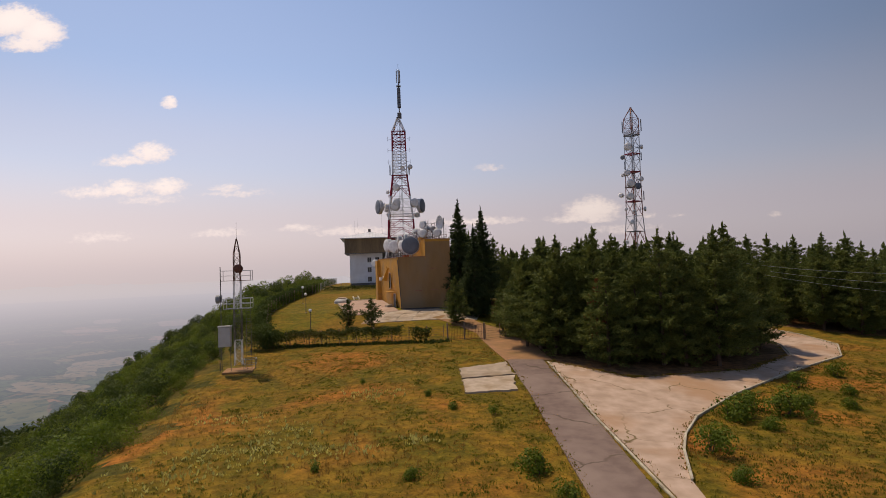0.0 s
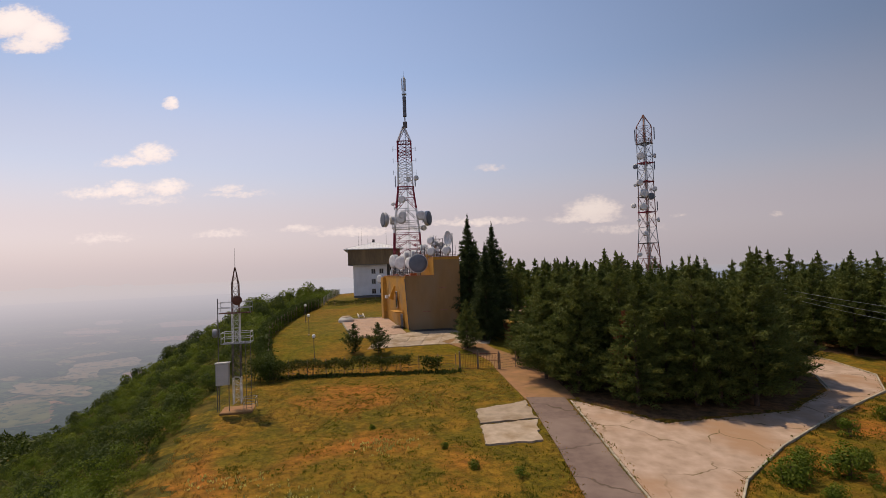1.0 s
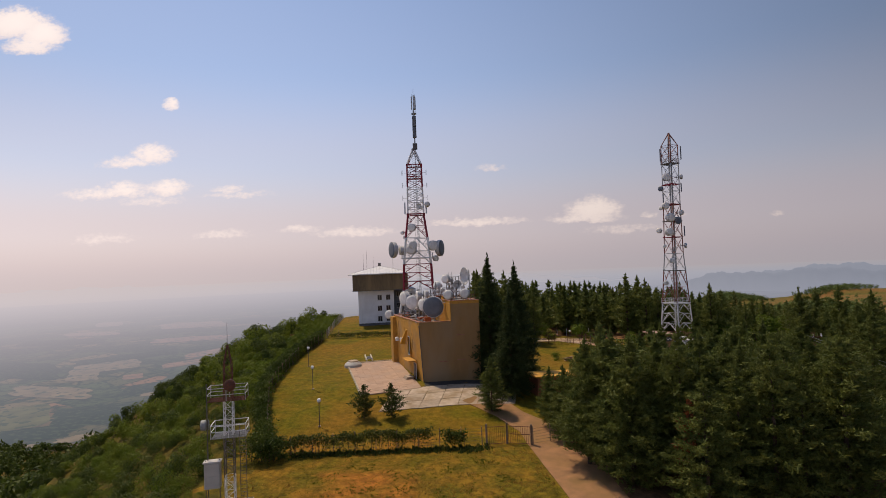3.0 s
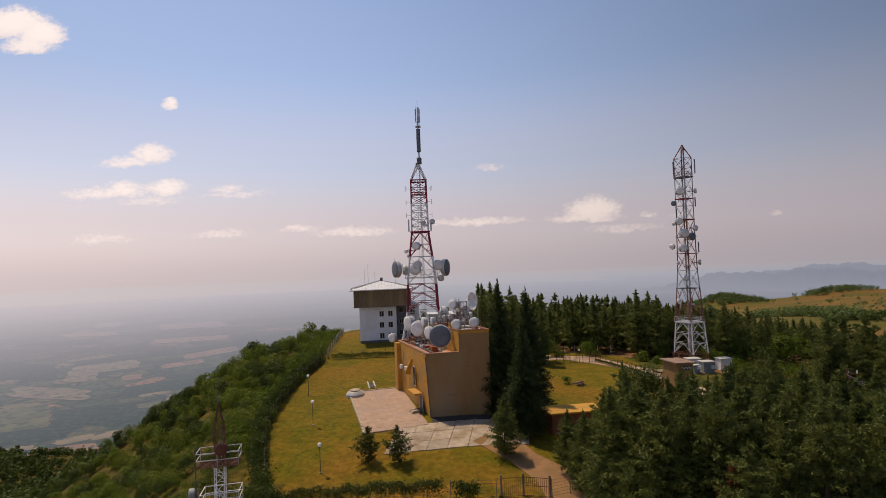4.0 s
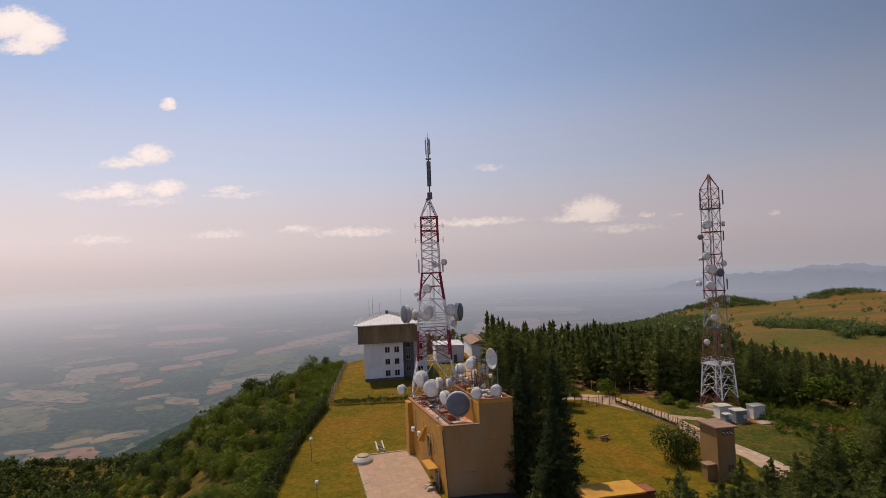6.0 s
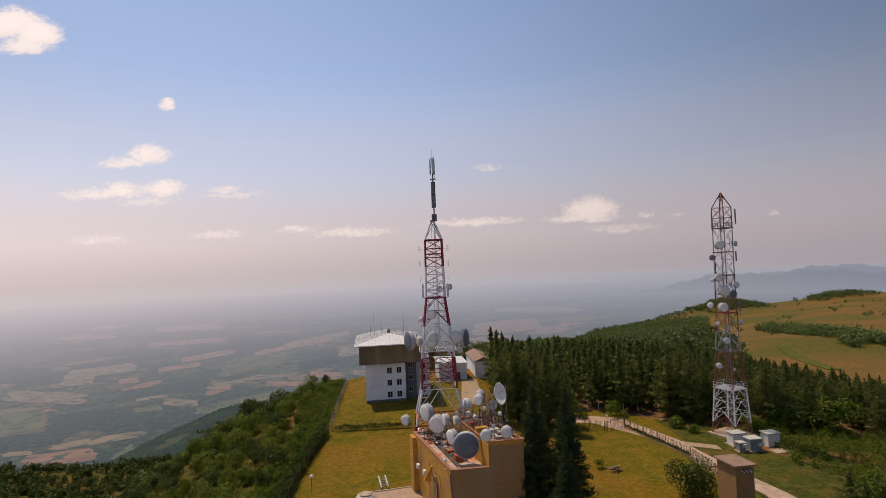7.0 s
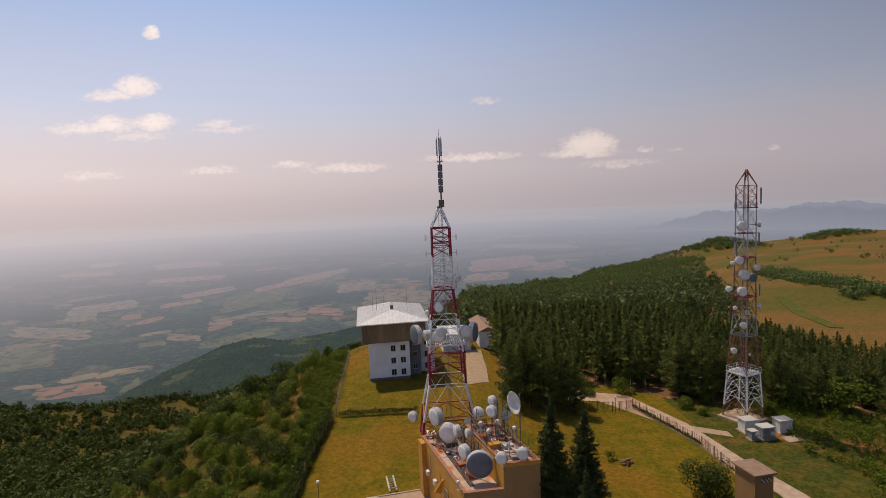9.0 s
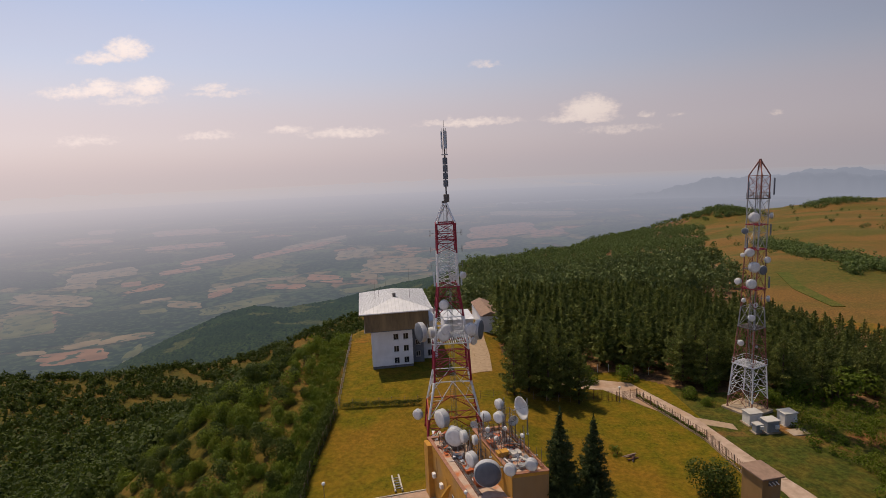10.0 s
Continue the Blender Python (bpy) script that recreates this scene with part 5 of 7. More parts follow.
def white_building():
    t = thing("control_building", pose(-26.3, 150.5, 2.6, 0, 0, 8), "white three-storey building with a cantilevered timber-clad top floor", "building")
    W, D, H = 9.2, 17, 9.3
    # the front wall is built round its six openings
    cols, rows = ((4.95, 6.05), (7.15, 8.25)), ((1.15, 2.55), (3.85, 5.25), (6.65, 8.05))
    s = Shape()
    xs = [0, cols[0][0], cols[0][1], cols[1][0], cols[1][1], W]
    zs = [0.8, rows[0][0], rows[0][1], rows[1][0], rows[1][1], rows[2][0], rows[2][1], H]
    for i in range(5):
        for k in range(7):
            if i in (1, 3) and k in (1, 3, 5):
                continue
            s.box(xs[i + 1] - xs[i], 0.3, zs[k + 1] - zs[k], pose((xs[i] + xs[i + 1]) / 2, 0.15, zs[k]))
    part("front_wall", s, M_WALLWHITE, t, "white rendered front wall")
    part("wall", Shape().box(W, D - 0.3, H - 0.8, pose(W / 2, 0.3 + (D - 0.3) / 2, 0.8)), M_WALLWHITE, t)
    part("plinth", Shape().box(W - 0.1, D, 1.3, pose(W / 2, D / 2 + 0.06, -0.5)), M_PLINTH, t, "dark grey plinth")
    for c in cols:
        for r in rows:
            window_unit(t, pose((c[0] + c[1]) / 2, 0.2, r[0]), c[1] - c[0], r[1] - r[0])
    part("stair_bay", Shape().box(2.7, D - 2, H + 0.5, pose(W + 1.35, D / 2 + 1.2, -0.5)), M_DARKWALL, t, "dark recessed stair bay")
    part("side_wing", Shape().box(3.4, D - 4, H + 0.5, pose(W + 4.4, D / 2 + 2.0, -0.5)), M_WALLWHITE, t)
    for z in (1.0, 3.8, 6.6):
        window_unit(t, pose(W + 4.4, 3.95, z), 1.2, 1.4)
        window_unit(t, pose(W + 1.35, 2.15, z + 0.7), 1.0, 1.2)
    up = part("upper_floor", Shape().box(14.2, 19.5, 4.3, pose(5.8, 8.35, H)), M_WOOD, t, "timber-clad overhanging top floor")
    for i in range(48):
        part("board", Shape().box(0.275, 0.05, 4.1, pose(-1.15 + 0.296 * i, -1.42, H + 0.1)), M_WOOD, up)
    part("soffit", Shape().box(14.4, 19.7, 0.12, pose(5.8, 8.35, H - 0.12)), M_DARKWALL, up)
    e0, e1, f0, f1, ze = -2.35, 13.9, -2.1, 19.6, H + 4.3
    apex, back = (5.8, 4.0, ze + 2.0), (5.8, 13.5, ze + 2.0)
    roof = part("roof", Shape().put([(e0, f0, ze), (e1, f0, ze), (e1, f1, ze), (e0, f1, ze), apex, back, (e0, f0, ze - 0.22), (e1, f0, ze - 0.22), (e1, f1, ze - 0.22), (e0, f1, ze - 0.22)],
                             [(0, 1, 4), (1, 2, 5, 4), (2, 3, 5), (3, 0, 4, 5), (9, 8, 7, 6), (6, 7, 1, 0), (7, 8, 2, 1), (8, 9, 3, 2), (9, 6, 0, 3)]), M_SHEET, t, "pale sheet-metal hip roof")
    for i in range(1, 20):           # standing seams of the front slope
        x = e0 + (e1 - e0) * i / 20
        k = 1 - abs(x - 5.8) / (5.8 - e0 + 0.1)
        part("seam", Shape().bar((x, f0, ze + 0.02), (x + (5.8 - x) * 0.0, f0 + (4.0 - f0) * max(0.03, k), ze + 2.0 * max(0.03, k) + 0.02), 0.035), M_FRAME, roof)
    for i in range(1, 26):
        y = f0 + (f1 - f0) * i / 26
        k = min(1, (y - f0) / (4.0 - f0), (f1 - y) / (f1 - 13.5))
        for a in (-1, 1):
            x0 = e0 if a < 0 else e1
            part("seam", Shape().bar((x0, y, ze + 0.02), (x0 + (5.8 - x0) * k, y, ze + 2.0 * k + 0.02), 0.035), M_FRAME, roof)
    part("chimney", Shape().box(0.7, 0.7, 1.1, pose(5.8, 4.4, ze + 1.7)), M_DARKSTEEL, roof)
    for x, y, h in ((1.5, 8, 4.5), (2.4, 9, 5.5), (9.5, 6, 7.0), (4.2, 10, 3.5)):
        part("whip_antenna", Shape().bar((x, y, ze + 1.0), (x, y, ze + 1.0 + h), 0.04, 5, 0.015), M_DARKSTEEL, roof)
    return t


white_building()


def hut(m, w, d, h, wall, roof, label, name="house", ridge=0.0, over=0.35, door=True):
    t = thing(name, m, label, "building")
    part("wall", Shape().box(w, d, h + 0.6, pose(0, 0, -0.6)), wall, t)
    W, D = w / 2 + over, d / 2 + over
    if ridge:
        s = Shape().add([(-W, -D, h), (W, -D, h), (W, D, h), (-W, D, h), (0, -D, h + ridge), (0, D, h + ridge)], [(0, 1, 4), (1, 2, 5, 4), (2, 3, 5), (3, 0, 4, 5), (3, 2, 1, 0)])
    else:
        s = Shape().box(2 * W, 2 * D, 0.22, pose(0, 0, h, 1.5, 2.5), 0.04)
    part("roof", s, roof, t)
    if door:
        part("door", Shape().box(0.9, 0.06, 2.0, pose(w * 0.2, -d / 2 - 0.03, 0)), M_DARKSTEEL, t)
    return t


# transformer tower by the road, far house, low building with the yellow roof
kt = hut(pose(32.0, 102.3, ground_z(32, 102.3), 0, 0, 14), 3.0, 3.4, 7.3, M_TAN_SHADE, M_TILEROOF, "tall narrow tan transformer tower with a flat brown roof", "transformer_tower")
part("opening", Shape().box(1.5, 0.08, 0.7, pose(0.2, -1.72, 6.2)), M_DARKSTEEL, kt, "dark cable opening")
for i in range(3):
    part("insulator", Shape().bar((-0.5 + 0.55 * i, -1.7, 6.7), (-0.5 + 0.55 * i, -2.25, 6.55), 0.07, 8), M_DISH, kt, "white cable insulator")
part("annex", Shape().box(1.5, 1.2, 2.6, pose(-2.2, -0.6, -0.5)), M_TAN_SHADE, kt)
part("annex_roof", Shape().box(1.8, 1.5, 0.15, pose(-2.2, -0.6, 2.1)), M_TILEROOF, kt)
hut(pose(1.9, 184, ground_z(1, 184), 0, 0, 6), 4.8, 16, 4.4, M_WALLWHITE, M_TILEROOF, "long pale house with a brown tiled roof behind the compound", "house", ridge=1.2)
hut(pose(-6.5, 176, ground_z(-6.5, 176), 0, 0, 8), 7.5, 9, 4.6, M_WALLWHITE, M_SHEET, "low white annex with a sheet-metal roof", "annex_building")
hut(pose(12.0, 89.6, ground_z(12, 89.6), 0, 0, 15), 7.6, 3.0, 3.0, M_REDBOX, M_YELLOWROOF, "low outbuilding with a yellow-orange roof among the trees", "outbuilding", door=False)
hut(pose(17.4, 93.2, ground_z(17.4, 93.2), 0, 0, 15), 2.6, 2.0, 2.2, M_REDBOX, M_REDBOX, "small red brick box beside the lawn", "brick_shed", over=0.1, door=False)

# ---- antennas and clutter on the roof of the ochre building ----
def stand_pole(x, y, z0, z1, r=0.06, label="thin steel antenna pole on the roof", mat=None):
    t = thing("antenna_pole", pose(x, y, z0), label, "pole", "antenna poles on the roof")
    part("pole", Shape().bar((0, 0, 0), (0, 0, z1 - z0), r, 6), mat or M_STEEL, t)
    part("base_plate", Shape().box(0.35, 0.35, 0.05), M_STEEL, t)
    return t


ROOF_DISHES = [(-5.6, 94.2, 11.1, 1.62, -3, "grey"), (-7.1, 97.0, 11.3, 0.95, -58, "drum"), (-9.1, 102.8, 11.4, 1.25, -20, "drum"), (-7.9, 100.2, 12.6, 0.8, -72, "drum"), (-6.6, 98.6, 12.9, 0.6, -75, "drum"),
               (-10.6, 107.2, 11.8, 1.3, -55, "drum"), (-14.6, 115.9, 8.4, 0.85, -35, "drum"), (-3.2, 91.6, 13.0, 0.72, -25, "drum"), (-0.7, 92.3, 13.1, 0.72, -20, "drum"),
               (-0.4, 101.4, 15.5, 1.5, -64, "bowl"), (-2.8, 104.6, 14.7, 0.75, -60, "drum"), (-3.4, 99.9, 15.2, 0.75, -40, "drum"), (-5.0, 102.5, 14.0, 0.8, 150, "bowl"), (-1.6, 100.6, 14.2, 0.7, 15, "bowl"), (-9.4, 106.0, 10.6, 0.6, 160, "bowl"), (-6.4, 104.6, 11.8, 0.6, -30, "bowl")]
for x, y, z, r, head, style in ROOF_DISHES:
    dish(pose(x, y, z, 0, 0, head), r, style, arm=0.5, group="dishes on the roof")
    hx, hy = x - math.sin(radians(head)) * (0.4 * r + 0.3), y + math.cos(radians(head)) * (0.4 * r + 0.3)
    if (x, y) != (-14.6, 115.9):
        base = 11.66 if (hx > -6.0 and hy < 103 and hx + 0.333 * (hy - 92) > -3.0) else 8.66
        stand_pole(hx, hy, base, z + 0.5 * r + 0.3, 0.08)
dsh = dish(pose(-8.3, 92.2, 10.0, 0, 0, -20), 0.22, "drum", arm=0.1, label="small white globe-like antenna on a corner pole")
stand_pole(-8.25, 92.35, 8.9, 10.0, 0.03)


def antenna_rack(x, y, z, w, d, h, seed):
    """A welded frame on the roof crowded with short poles, cross bars and cable loops."""
    g = np.random.default_rng(seed)
    t = thing("antenna_rack", pose(x, y, z, 0, 0, 18), "dark steel rack crowded with short poles and cables on the roof", "rack", "antenna racks on the roof")
    for sx in (-1, 1):
        for sy in (-1, 1):
            part("post", Shape().bar((sx * w / 2, sy * d / 2, 0), (sx * w / 2, sy * d / 2, h), 0.05), M_DARKSTEEL, t)
    for k in (0.35, 0.7, 1.0):
        for a, b in (((-1, -1), (1, -1)), ((1, -1), (1, 1)), ((1, 1), (-1, 1)), ((-1, 1), (-1, -1))):
            part("rail", Shape().bar((a[0] * w / 2, a[1] * d / 2, h * k), (b[0] * w / 2, b[1] * d / 2, h * k), 0.035), M_DARKSTEEL, t)
    for i in range(int(w * d * 3.4)):
        px, py = g.uniform(-w / 2, w / 2), g.uniform(-d / 2, d / 2)
        part("pole", Shape().bar((px, py, 0), (px + g.normal(0, 0.05), py, h * g.uniform(0.4, 1.35)), 0.025, 5), M_RUST if g.random() < 0.4 else M_STEEL, t)
    for i in range(5):
        a = [g.uniform(-w / 2, w / 2), g.uniform(-d / 2, d / 2), 0.15]
        b = [g.uniform(-w / 2, w / 2), g.uniform(-d / 2, d / 2), g.uniform(0.3, h)]
        s = Shape()
        pts = [np.array(a) + (np.array(b) - a) * k / 5 + np.array([0, 0, 0.35 * math.sin(math.pi * k / 5)]) for k in range(6)]
        for k in range(5):
            s.bar(pts[k], pts[k + 1], 0.03, 5)
        part("cable", s, M_DARKSTEEL, t)
    return t


antenna_rack(-3.6, 99.6, 11.66, 3.6, 5.0, 2.0, 1)
antenna_rack(-2.4, 100.8, 11.66, 1.6, 1.6, 3.8, 2)
antenna_rack(-7.2, 103.6, 8.66, 2.6, 3.0, 2.6, 3)
antenna_rack(-6.3, 99.2, 8.66, 1.0, 2.4, 3.2, 4)
antenna_rack(-9.8, 105.2, 8.66, 2.6, 1.6, 1.4, 5)
for x, y, h in ((-1.0, 96.0, 2.2), (0.3, 94.2, 1.6), (-0.6, 98.5, 2.8), (-5.0, 96.5, 1.7), (-2.0, 94.4, 1.5), (0.6, 96.2, 1.4), (-3.9, 94.2, 1.2), (-1.5, 102.6, 3.0)):
    base = 11.66
    stand_pole(x - (1.2 if x > 0 else 0), y, base, base + h, 0.03)
ROOF_BOXES = [(-6.6, 95.6, 8.66, 1.0, 0.9, 0.75, M_ORANGE, "orange painted equipment box on the roof"), (-7.6, 98.6, 8.66, 1.2, 1.4, 0.5, M_ORANGE, "orange painted equipment box on the roof"), (-8.9, 104.4, 8.66, 1.6, 1.1, 0.6, M_DARKSTEEL, "dark equipment box on the roof"),
              (-1.9, 96.6, 11.66, 1.2, 0.9, 0.5, M_SHELTER, "pale equipment box on the roof"), (-3.6, 96.2, 11.66, 1.4, 0.8, 0.9, M_OCHRE, "ochre rendered roof vent"), (-4.7, 98.9, 11.66, 0.9, 0.9, 0.8, M_ORANGE, "orange painted equipment box on the roof"), (-1.5, 93.9, 11.66, 0.9, 0.7, 0.35, M_CABINET, "grey equipment box on the roof")]
for x, y, z, w, d, h, mat, lab in ROOF_BOXES:
    t = thing("equipment_box", pose(x, y, z, 0, 0, 18), lab, "box", "equipment boxes on the roof")
    part("casing", Shape().box(w, d, h, bevel=0.05), mat, t)
    part("lid", Shape().box(w + 0.08, d + 0.08, 0.05, pose(0, 0, h), 0.01), mat, t)
gr = np.random.default_rng(12)
for k in range(34):
    u, v = gr.random(), gr.random()
    if k % 3:
        x, y, base = -5.9 + 5.0 * u - 0.335 * 10 * v + 2.9, 93.4 + 9.4 * v + 0.5 * u, 11.66
    else:
        x, y, base = -7.0 + 3.6 * u - 0.335 * 13 * v, 93.5 + 13 * v, 8.66
        if x > -3.3 - 0.335 * (y - 92):
            continue
    stand_pole(x, y, base, base + gr.uniform(0.7, 2.4), gr.uniform(0.02, 0.035), mat=(M_RUST if gr.random() < 0.35 else M_DARKSTEEL))
def scrap_heap(x, y, z, w, d, seed):
    """Pipes, boards and cut steel left lying on the roof."""
    g = np.random.default_rng(seed)
    t = thing("scrap_heap", pose(x, y, z, 0, 0, 18), "loose pipes, boards and cut steel lying on the roof", "scrap", "scrap heaps on the roof")
    for k in range(19):
        px, py, an, ln = g.uniform(-w, w), g.uniform(-d, d), g.uniform(0, 3.14), g.uniform(0.4, 1.5)
        dx, dy, up = math.cos(an) * ln / 2, math.sin(an) * ln / 2, g.uniform(0, 0.35)
        mat = (M_RUST, M_STEEL, M_WHITE, M_DARKSTEEL, M_ORANGE, M_SHELTER, M_WHITE, M_ORANGE)[g.integers(8)]
        if k % 3 == 0:
            part("board", Shape().box(ln * 0.8, g.uniform(0.2, 0.5), 0.05, pose(px, py, 0.02 + 0.03 * k, g.uniform(-12, 12), 0, math.degrees(an)), 0.01), mat, t)
        else:
            part("pipe", Shape().bar((px - dx, py - dy, 0.06), (px + dx, py + dy, 0.06 + up), g.uniform(0.03, 0.07), 6), mat, t)
    return t


for k, (x, y, z, w, d) in enumerate(((-6.9, 96.8, 8.66, 0.7, 1.1), (-8.6, 101.0, 8.66, 0.8, 1.3), (-10.2, 104.0, 8.66, 0.9, 1.0), (-2.6, 95.4, 11.66, 0.9, 0.9), (-1.9, 98.2, 11.66, 0.9, 1.1), (-4.4, 101.4, 11.66, 0.9, 1.0), (-11.4, 107.8, 8.66, 0.9, 0.9), (-0.9, 94.6, 11.66, 0.8, 0.9), (-3.2, 97.2, 11.66, 0.9, 0.9), (-2.9, 100.6, 11.66, 0.9, 1.1), (-7.6, 99.0, 8.66, 0.7, 1.0))):
    scrap_heap(x, y, z, w, d, 20 + k)
for k, (x, y, z, head) in enumerate(((-2.2, 93.6, 13.4, -30), (-4.2, 97.6, 13.5, 40), (-0.9, 97.3, 13.9, -60), (-7.5, 102.0, 11.4, 20), (-3.0, 98.2, 14.4, 150), (-4.9, 100.6, 13.2, -20), (-8.4, 99.4, 10.5, -110))):
    dish(pose(x, y, z, 0, 0, head), 0.34 if k % 2 else 0.28, "drum" if k % 3 else "bowl", arm=0.2, label="small white dish on a roof pole", group="dishes on the roof")
    stand_pole(x - math.sin(radians(head)) * 0.25, y + math.cos(radians(head)) * 0.25, 8.66 if z < 12 else 11.66, z + 0.4, 0.04)
t = thing("roof_railing", Matrix(), "low steel railing round the taller roof", "railing")
s = Shape()
rail_round([(-2.7, 92.4), (0.8, 92.9), (-2.7, 103.2), (-6.2, 102.6)], 11.9, 0.9, s)
pieces("rail", s, M_RUST, t)
t = thing("cable_tray", pose(-8.6, 99.5, 8.75, 0, 0, 18), "rusty cable tray running along the roof edge", "cable tray")
for x in (-0.25, 0.25):
    part("side_rail", Shape().bar((x, -6.5, 0), (x, 7.0, 0), 0.05), M_RUST, t)
for k in range(18):
    part("rung", Shape().bar((-0.25, -6.3 + 0.75 * k, 0), (0.25, -6.3 + 0.75 * k, 0), 0.03), M_RUST, t)
for k in range(3):
    part("cable", Shape().bar((-0.12 + 0.12 * k, -6.4, 0.08), (-0.1 + 0.1 * k, 6.9, 0.08), 0.045, 5), M_DARKSTEEL, t)


# ---- paved terrace and forecourt ----
def terrace():
    t = tagged(new("terrace"), "pink paved terrace beside the ochre building with a raised kerb", "terrace", kind="structure")
    g = np.random.default_rng(3)
    a0, b0 = Vector((-16.0, 86.9)), Vector((-21.2, 105.2))           # outer edge
    a1, b1 = Vector((-7.6, 89.0)), Vector((-12.7, 107.0))            # along the building
    nu, nv = 9, 18
    for i in range(nu):
        for j in range(nv):
            c = []
            for u, v in ((i + 0.006, j + 0.006), (i + 0.994, j + 0.006), (i + 0.994, j + 0.994), (i + 0.006, j + 0.994)):
                p, q = a0.lerp(b0, v / nv), a1.lerp(b1, v / nv)
                c.append(p.lerp(q, u / nu))
            h = g.normal(0, 0.006)
            s = Shape().add([(p.x, p.y, ground_z(p.x, p.y) - 0.1) for p in c] + [(p.x, p.y, ground_z(p.x, p.y) + 0.13 + h) for p in c],
                            [(4, 5, 6, 7), (0, 1, 5, 4), (1, 2, 6, 5), (2, 3, 7, 6), (3, 0, 4, 7)])
            part("paving_slab", s, M_PAVE, t)
    for p, q in ((a0, b0), (b0, b1)):
        n = int((q - p).length / 1.0)
        for k in range(n):
            m, e = p.lerp(q, (k + 0.02) / n), p.lerp(q, (k + 0.98) / n)
            ang = math.degrees(math.atan2(e.y - m.y, e.x - m.x))
            c = (m + e) / 2
            part("kerb_stone", Shape().box((e - m).length, 0.22, 0.45, pose(c.x, c.y, ground_z(c.x, c.y) - 0.2, 0, 0, ang), 0.02), M_KERB, t)


terrace()
t = tagged(new("forecourt"), "forecourt of large pale concrete slabs with grassy joints", "pavement", kind="structure")
g1 = np.random.default_rng(8)
for i in range(7):
    for j in range(3):
        x, y = -12.8 + 2.55 * i + 0.45 * j, 81.4 + 2.5 * j + 0.30 * i
        if x > 3.2:
            continue
        c = [(x + dx, y + dy) for dx, dy in ((0.02, 0.02), (2.51, 0.32), (2.94, 2.79), (0.45, 2.49))]
        s = Shape().add([(*p, ground_z(*p) - 0.1) for p in c] + [(*p, ground_z(*p) + 0.08 + g1.normal(0, 0.012)) for p in c], [(4, 5, 6, 7), (0, 1, 5, 4), (1, 2, 6, 5), (2, 3, 7, 6), (3, 0, 4, 7)])
        part("concrete_slab", s, M_SLAB, t)
t = tagged(new("meadow_slabs"), "pair of broken pale concrete slabs lying in the meadow", "pavement", kind="structure")
for c in ([(1.5, 52.2), (6.6, 53.2), (6.5, 58.2), (1.3, 56.0)], [(1.6, 47.4), (6.2, 47.9), (6.6, 52.7), (1.5, 51.8)]):
    c = np.array(c)
    n, rim = 10, []
    gg = np.random.default_rng(int(c[0, 1]))
    for k in range(4):
        for j in range(n):
            p = c[k] + (c[(k + 1) % 4] - c[k]) * j / n + gg.normal(0, 0.10, 2)
            rim.append((p[0], p[1], ground_z(*p) + 0.14))
    n = len(rim)
    part("concrete_slab", Shape().add(rim + [(x, y, z - 0.3) for x, y, z in rim], [tuple(range(n))] + [(i, n + i, n + (i + 1) % n, (i + 1) % n) for i in range(n)]), M_SLAB, t)


def kerb_line(rows, label, lift=0.1, w=0.16):
    t = tagged(new("kerb"), label, "kerb", kind="structure")
    for p, q in zip(rows[:-1], rows[1:]):
        p, q = Vector(p), Vector(q)
        n = max(1, int((q - p).length / 1.1))
        for k in range(n):
            m, e = p.lerp(q, (k + 0.015) / n), p.lerp(q, (k + 0.985) / n)
            c = (m + e) / 2
            part("kerb_stone", Shape().box((e - m).length, w, 0.4, pose(c.x, c.y, ground_z(c.x, c.y) - 0.4 + lift, 0, 0, math.degrees(math.atan2(e.y - m.y, e.x - m.x))), 0.02), M_KERB, t)


kerb_line(CONC_R[1:11], "weathered kerb along the concrete road", 0.2)
kerb_line([(11.05, 20), (11.1, 36), (11.1, 46), (10.95, 58)], "pale kerb line between the asphalt lane and the concrete", 0.14)
kerb_line([(40.6, 63.0), (43.4, 69.2), (44.2, 76), (42.8, 82)], "weathered kerb along the inner bend", 0.2)


# ---- fences, gate, lamps, cover ----
def fence(rows, gap, h, label, post_mat, wires=4, thick=0.07, mesh_mat=None, lean=0.03, pickets=0, group="fences of the compound"):
    t = thing("fence", Matrix(), label, "fence", group)
    g = np.random.default_rng(len(rows) * 7 + int(abs(rows[0][0]) * 10))
    top = []
    for p, q in zip(rows[:-1], rows[1:]):
        p, q = Vector(p), Vector(q)
        n = max(1, round((q - p).length / gap))
        for k in range(n + (1 if q == Vector(rows[-1]) else 0)):
            c = p.lerp(q, k / n)
            z = ground_z(c.x, c.y)
            dx, dy = g.normal(0, lean, 2)
            part("post", Shape().bar((c.x, c.y, z - 0.3), (c.x + dx, c.y + dy, z + h * g.uniform(0.94, 1.05)), thick, 4), post_mat, t)
            top.append((c.x, c.y, z))
    for k in range(wires):
        f = (k + 0.6) / wires * 0.95
        for a, b in zip(top[:-1], top[1:]):
            part("wire", Shape().bar((a[0], a[1], a[2] + h * f), (b[0], b[1], b[2] + h * f), 0.012, 3), mesh_mat or M_DARKSTEEL, t)
    if pickets:
        for a, b in zip(top[:-1], top[1:]):
            n = int(math.dist(a[:2], b[:2]) / pickets)
            for k in range(1, n):
                x, y = a[0] + (b[0] - a[0]) * k / n, a[1] + (b[1] - a[1]) * k / n
                part("picket", Shape().bar((x, y, a[2] + 0.1), (x, y, a[2] + h * 0.92), 0.03, 4), mesh_mat or M_RUST, t)
    return t


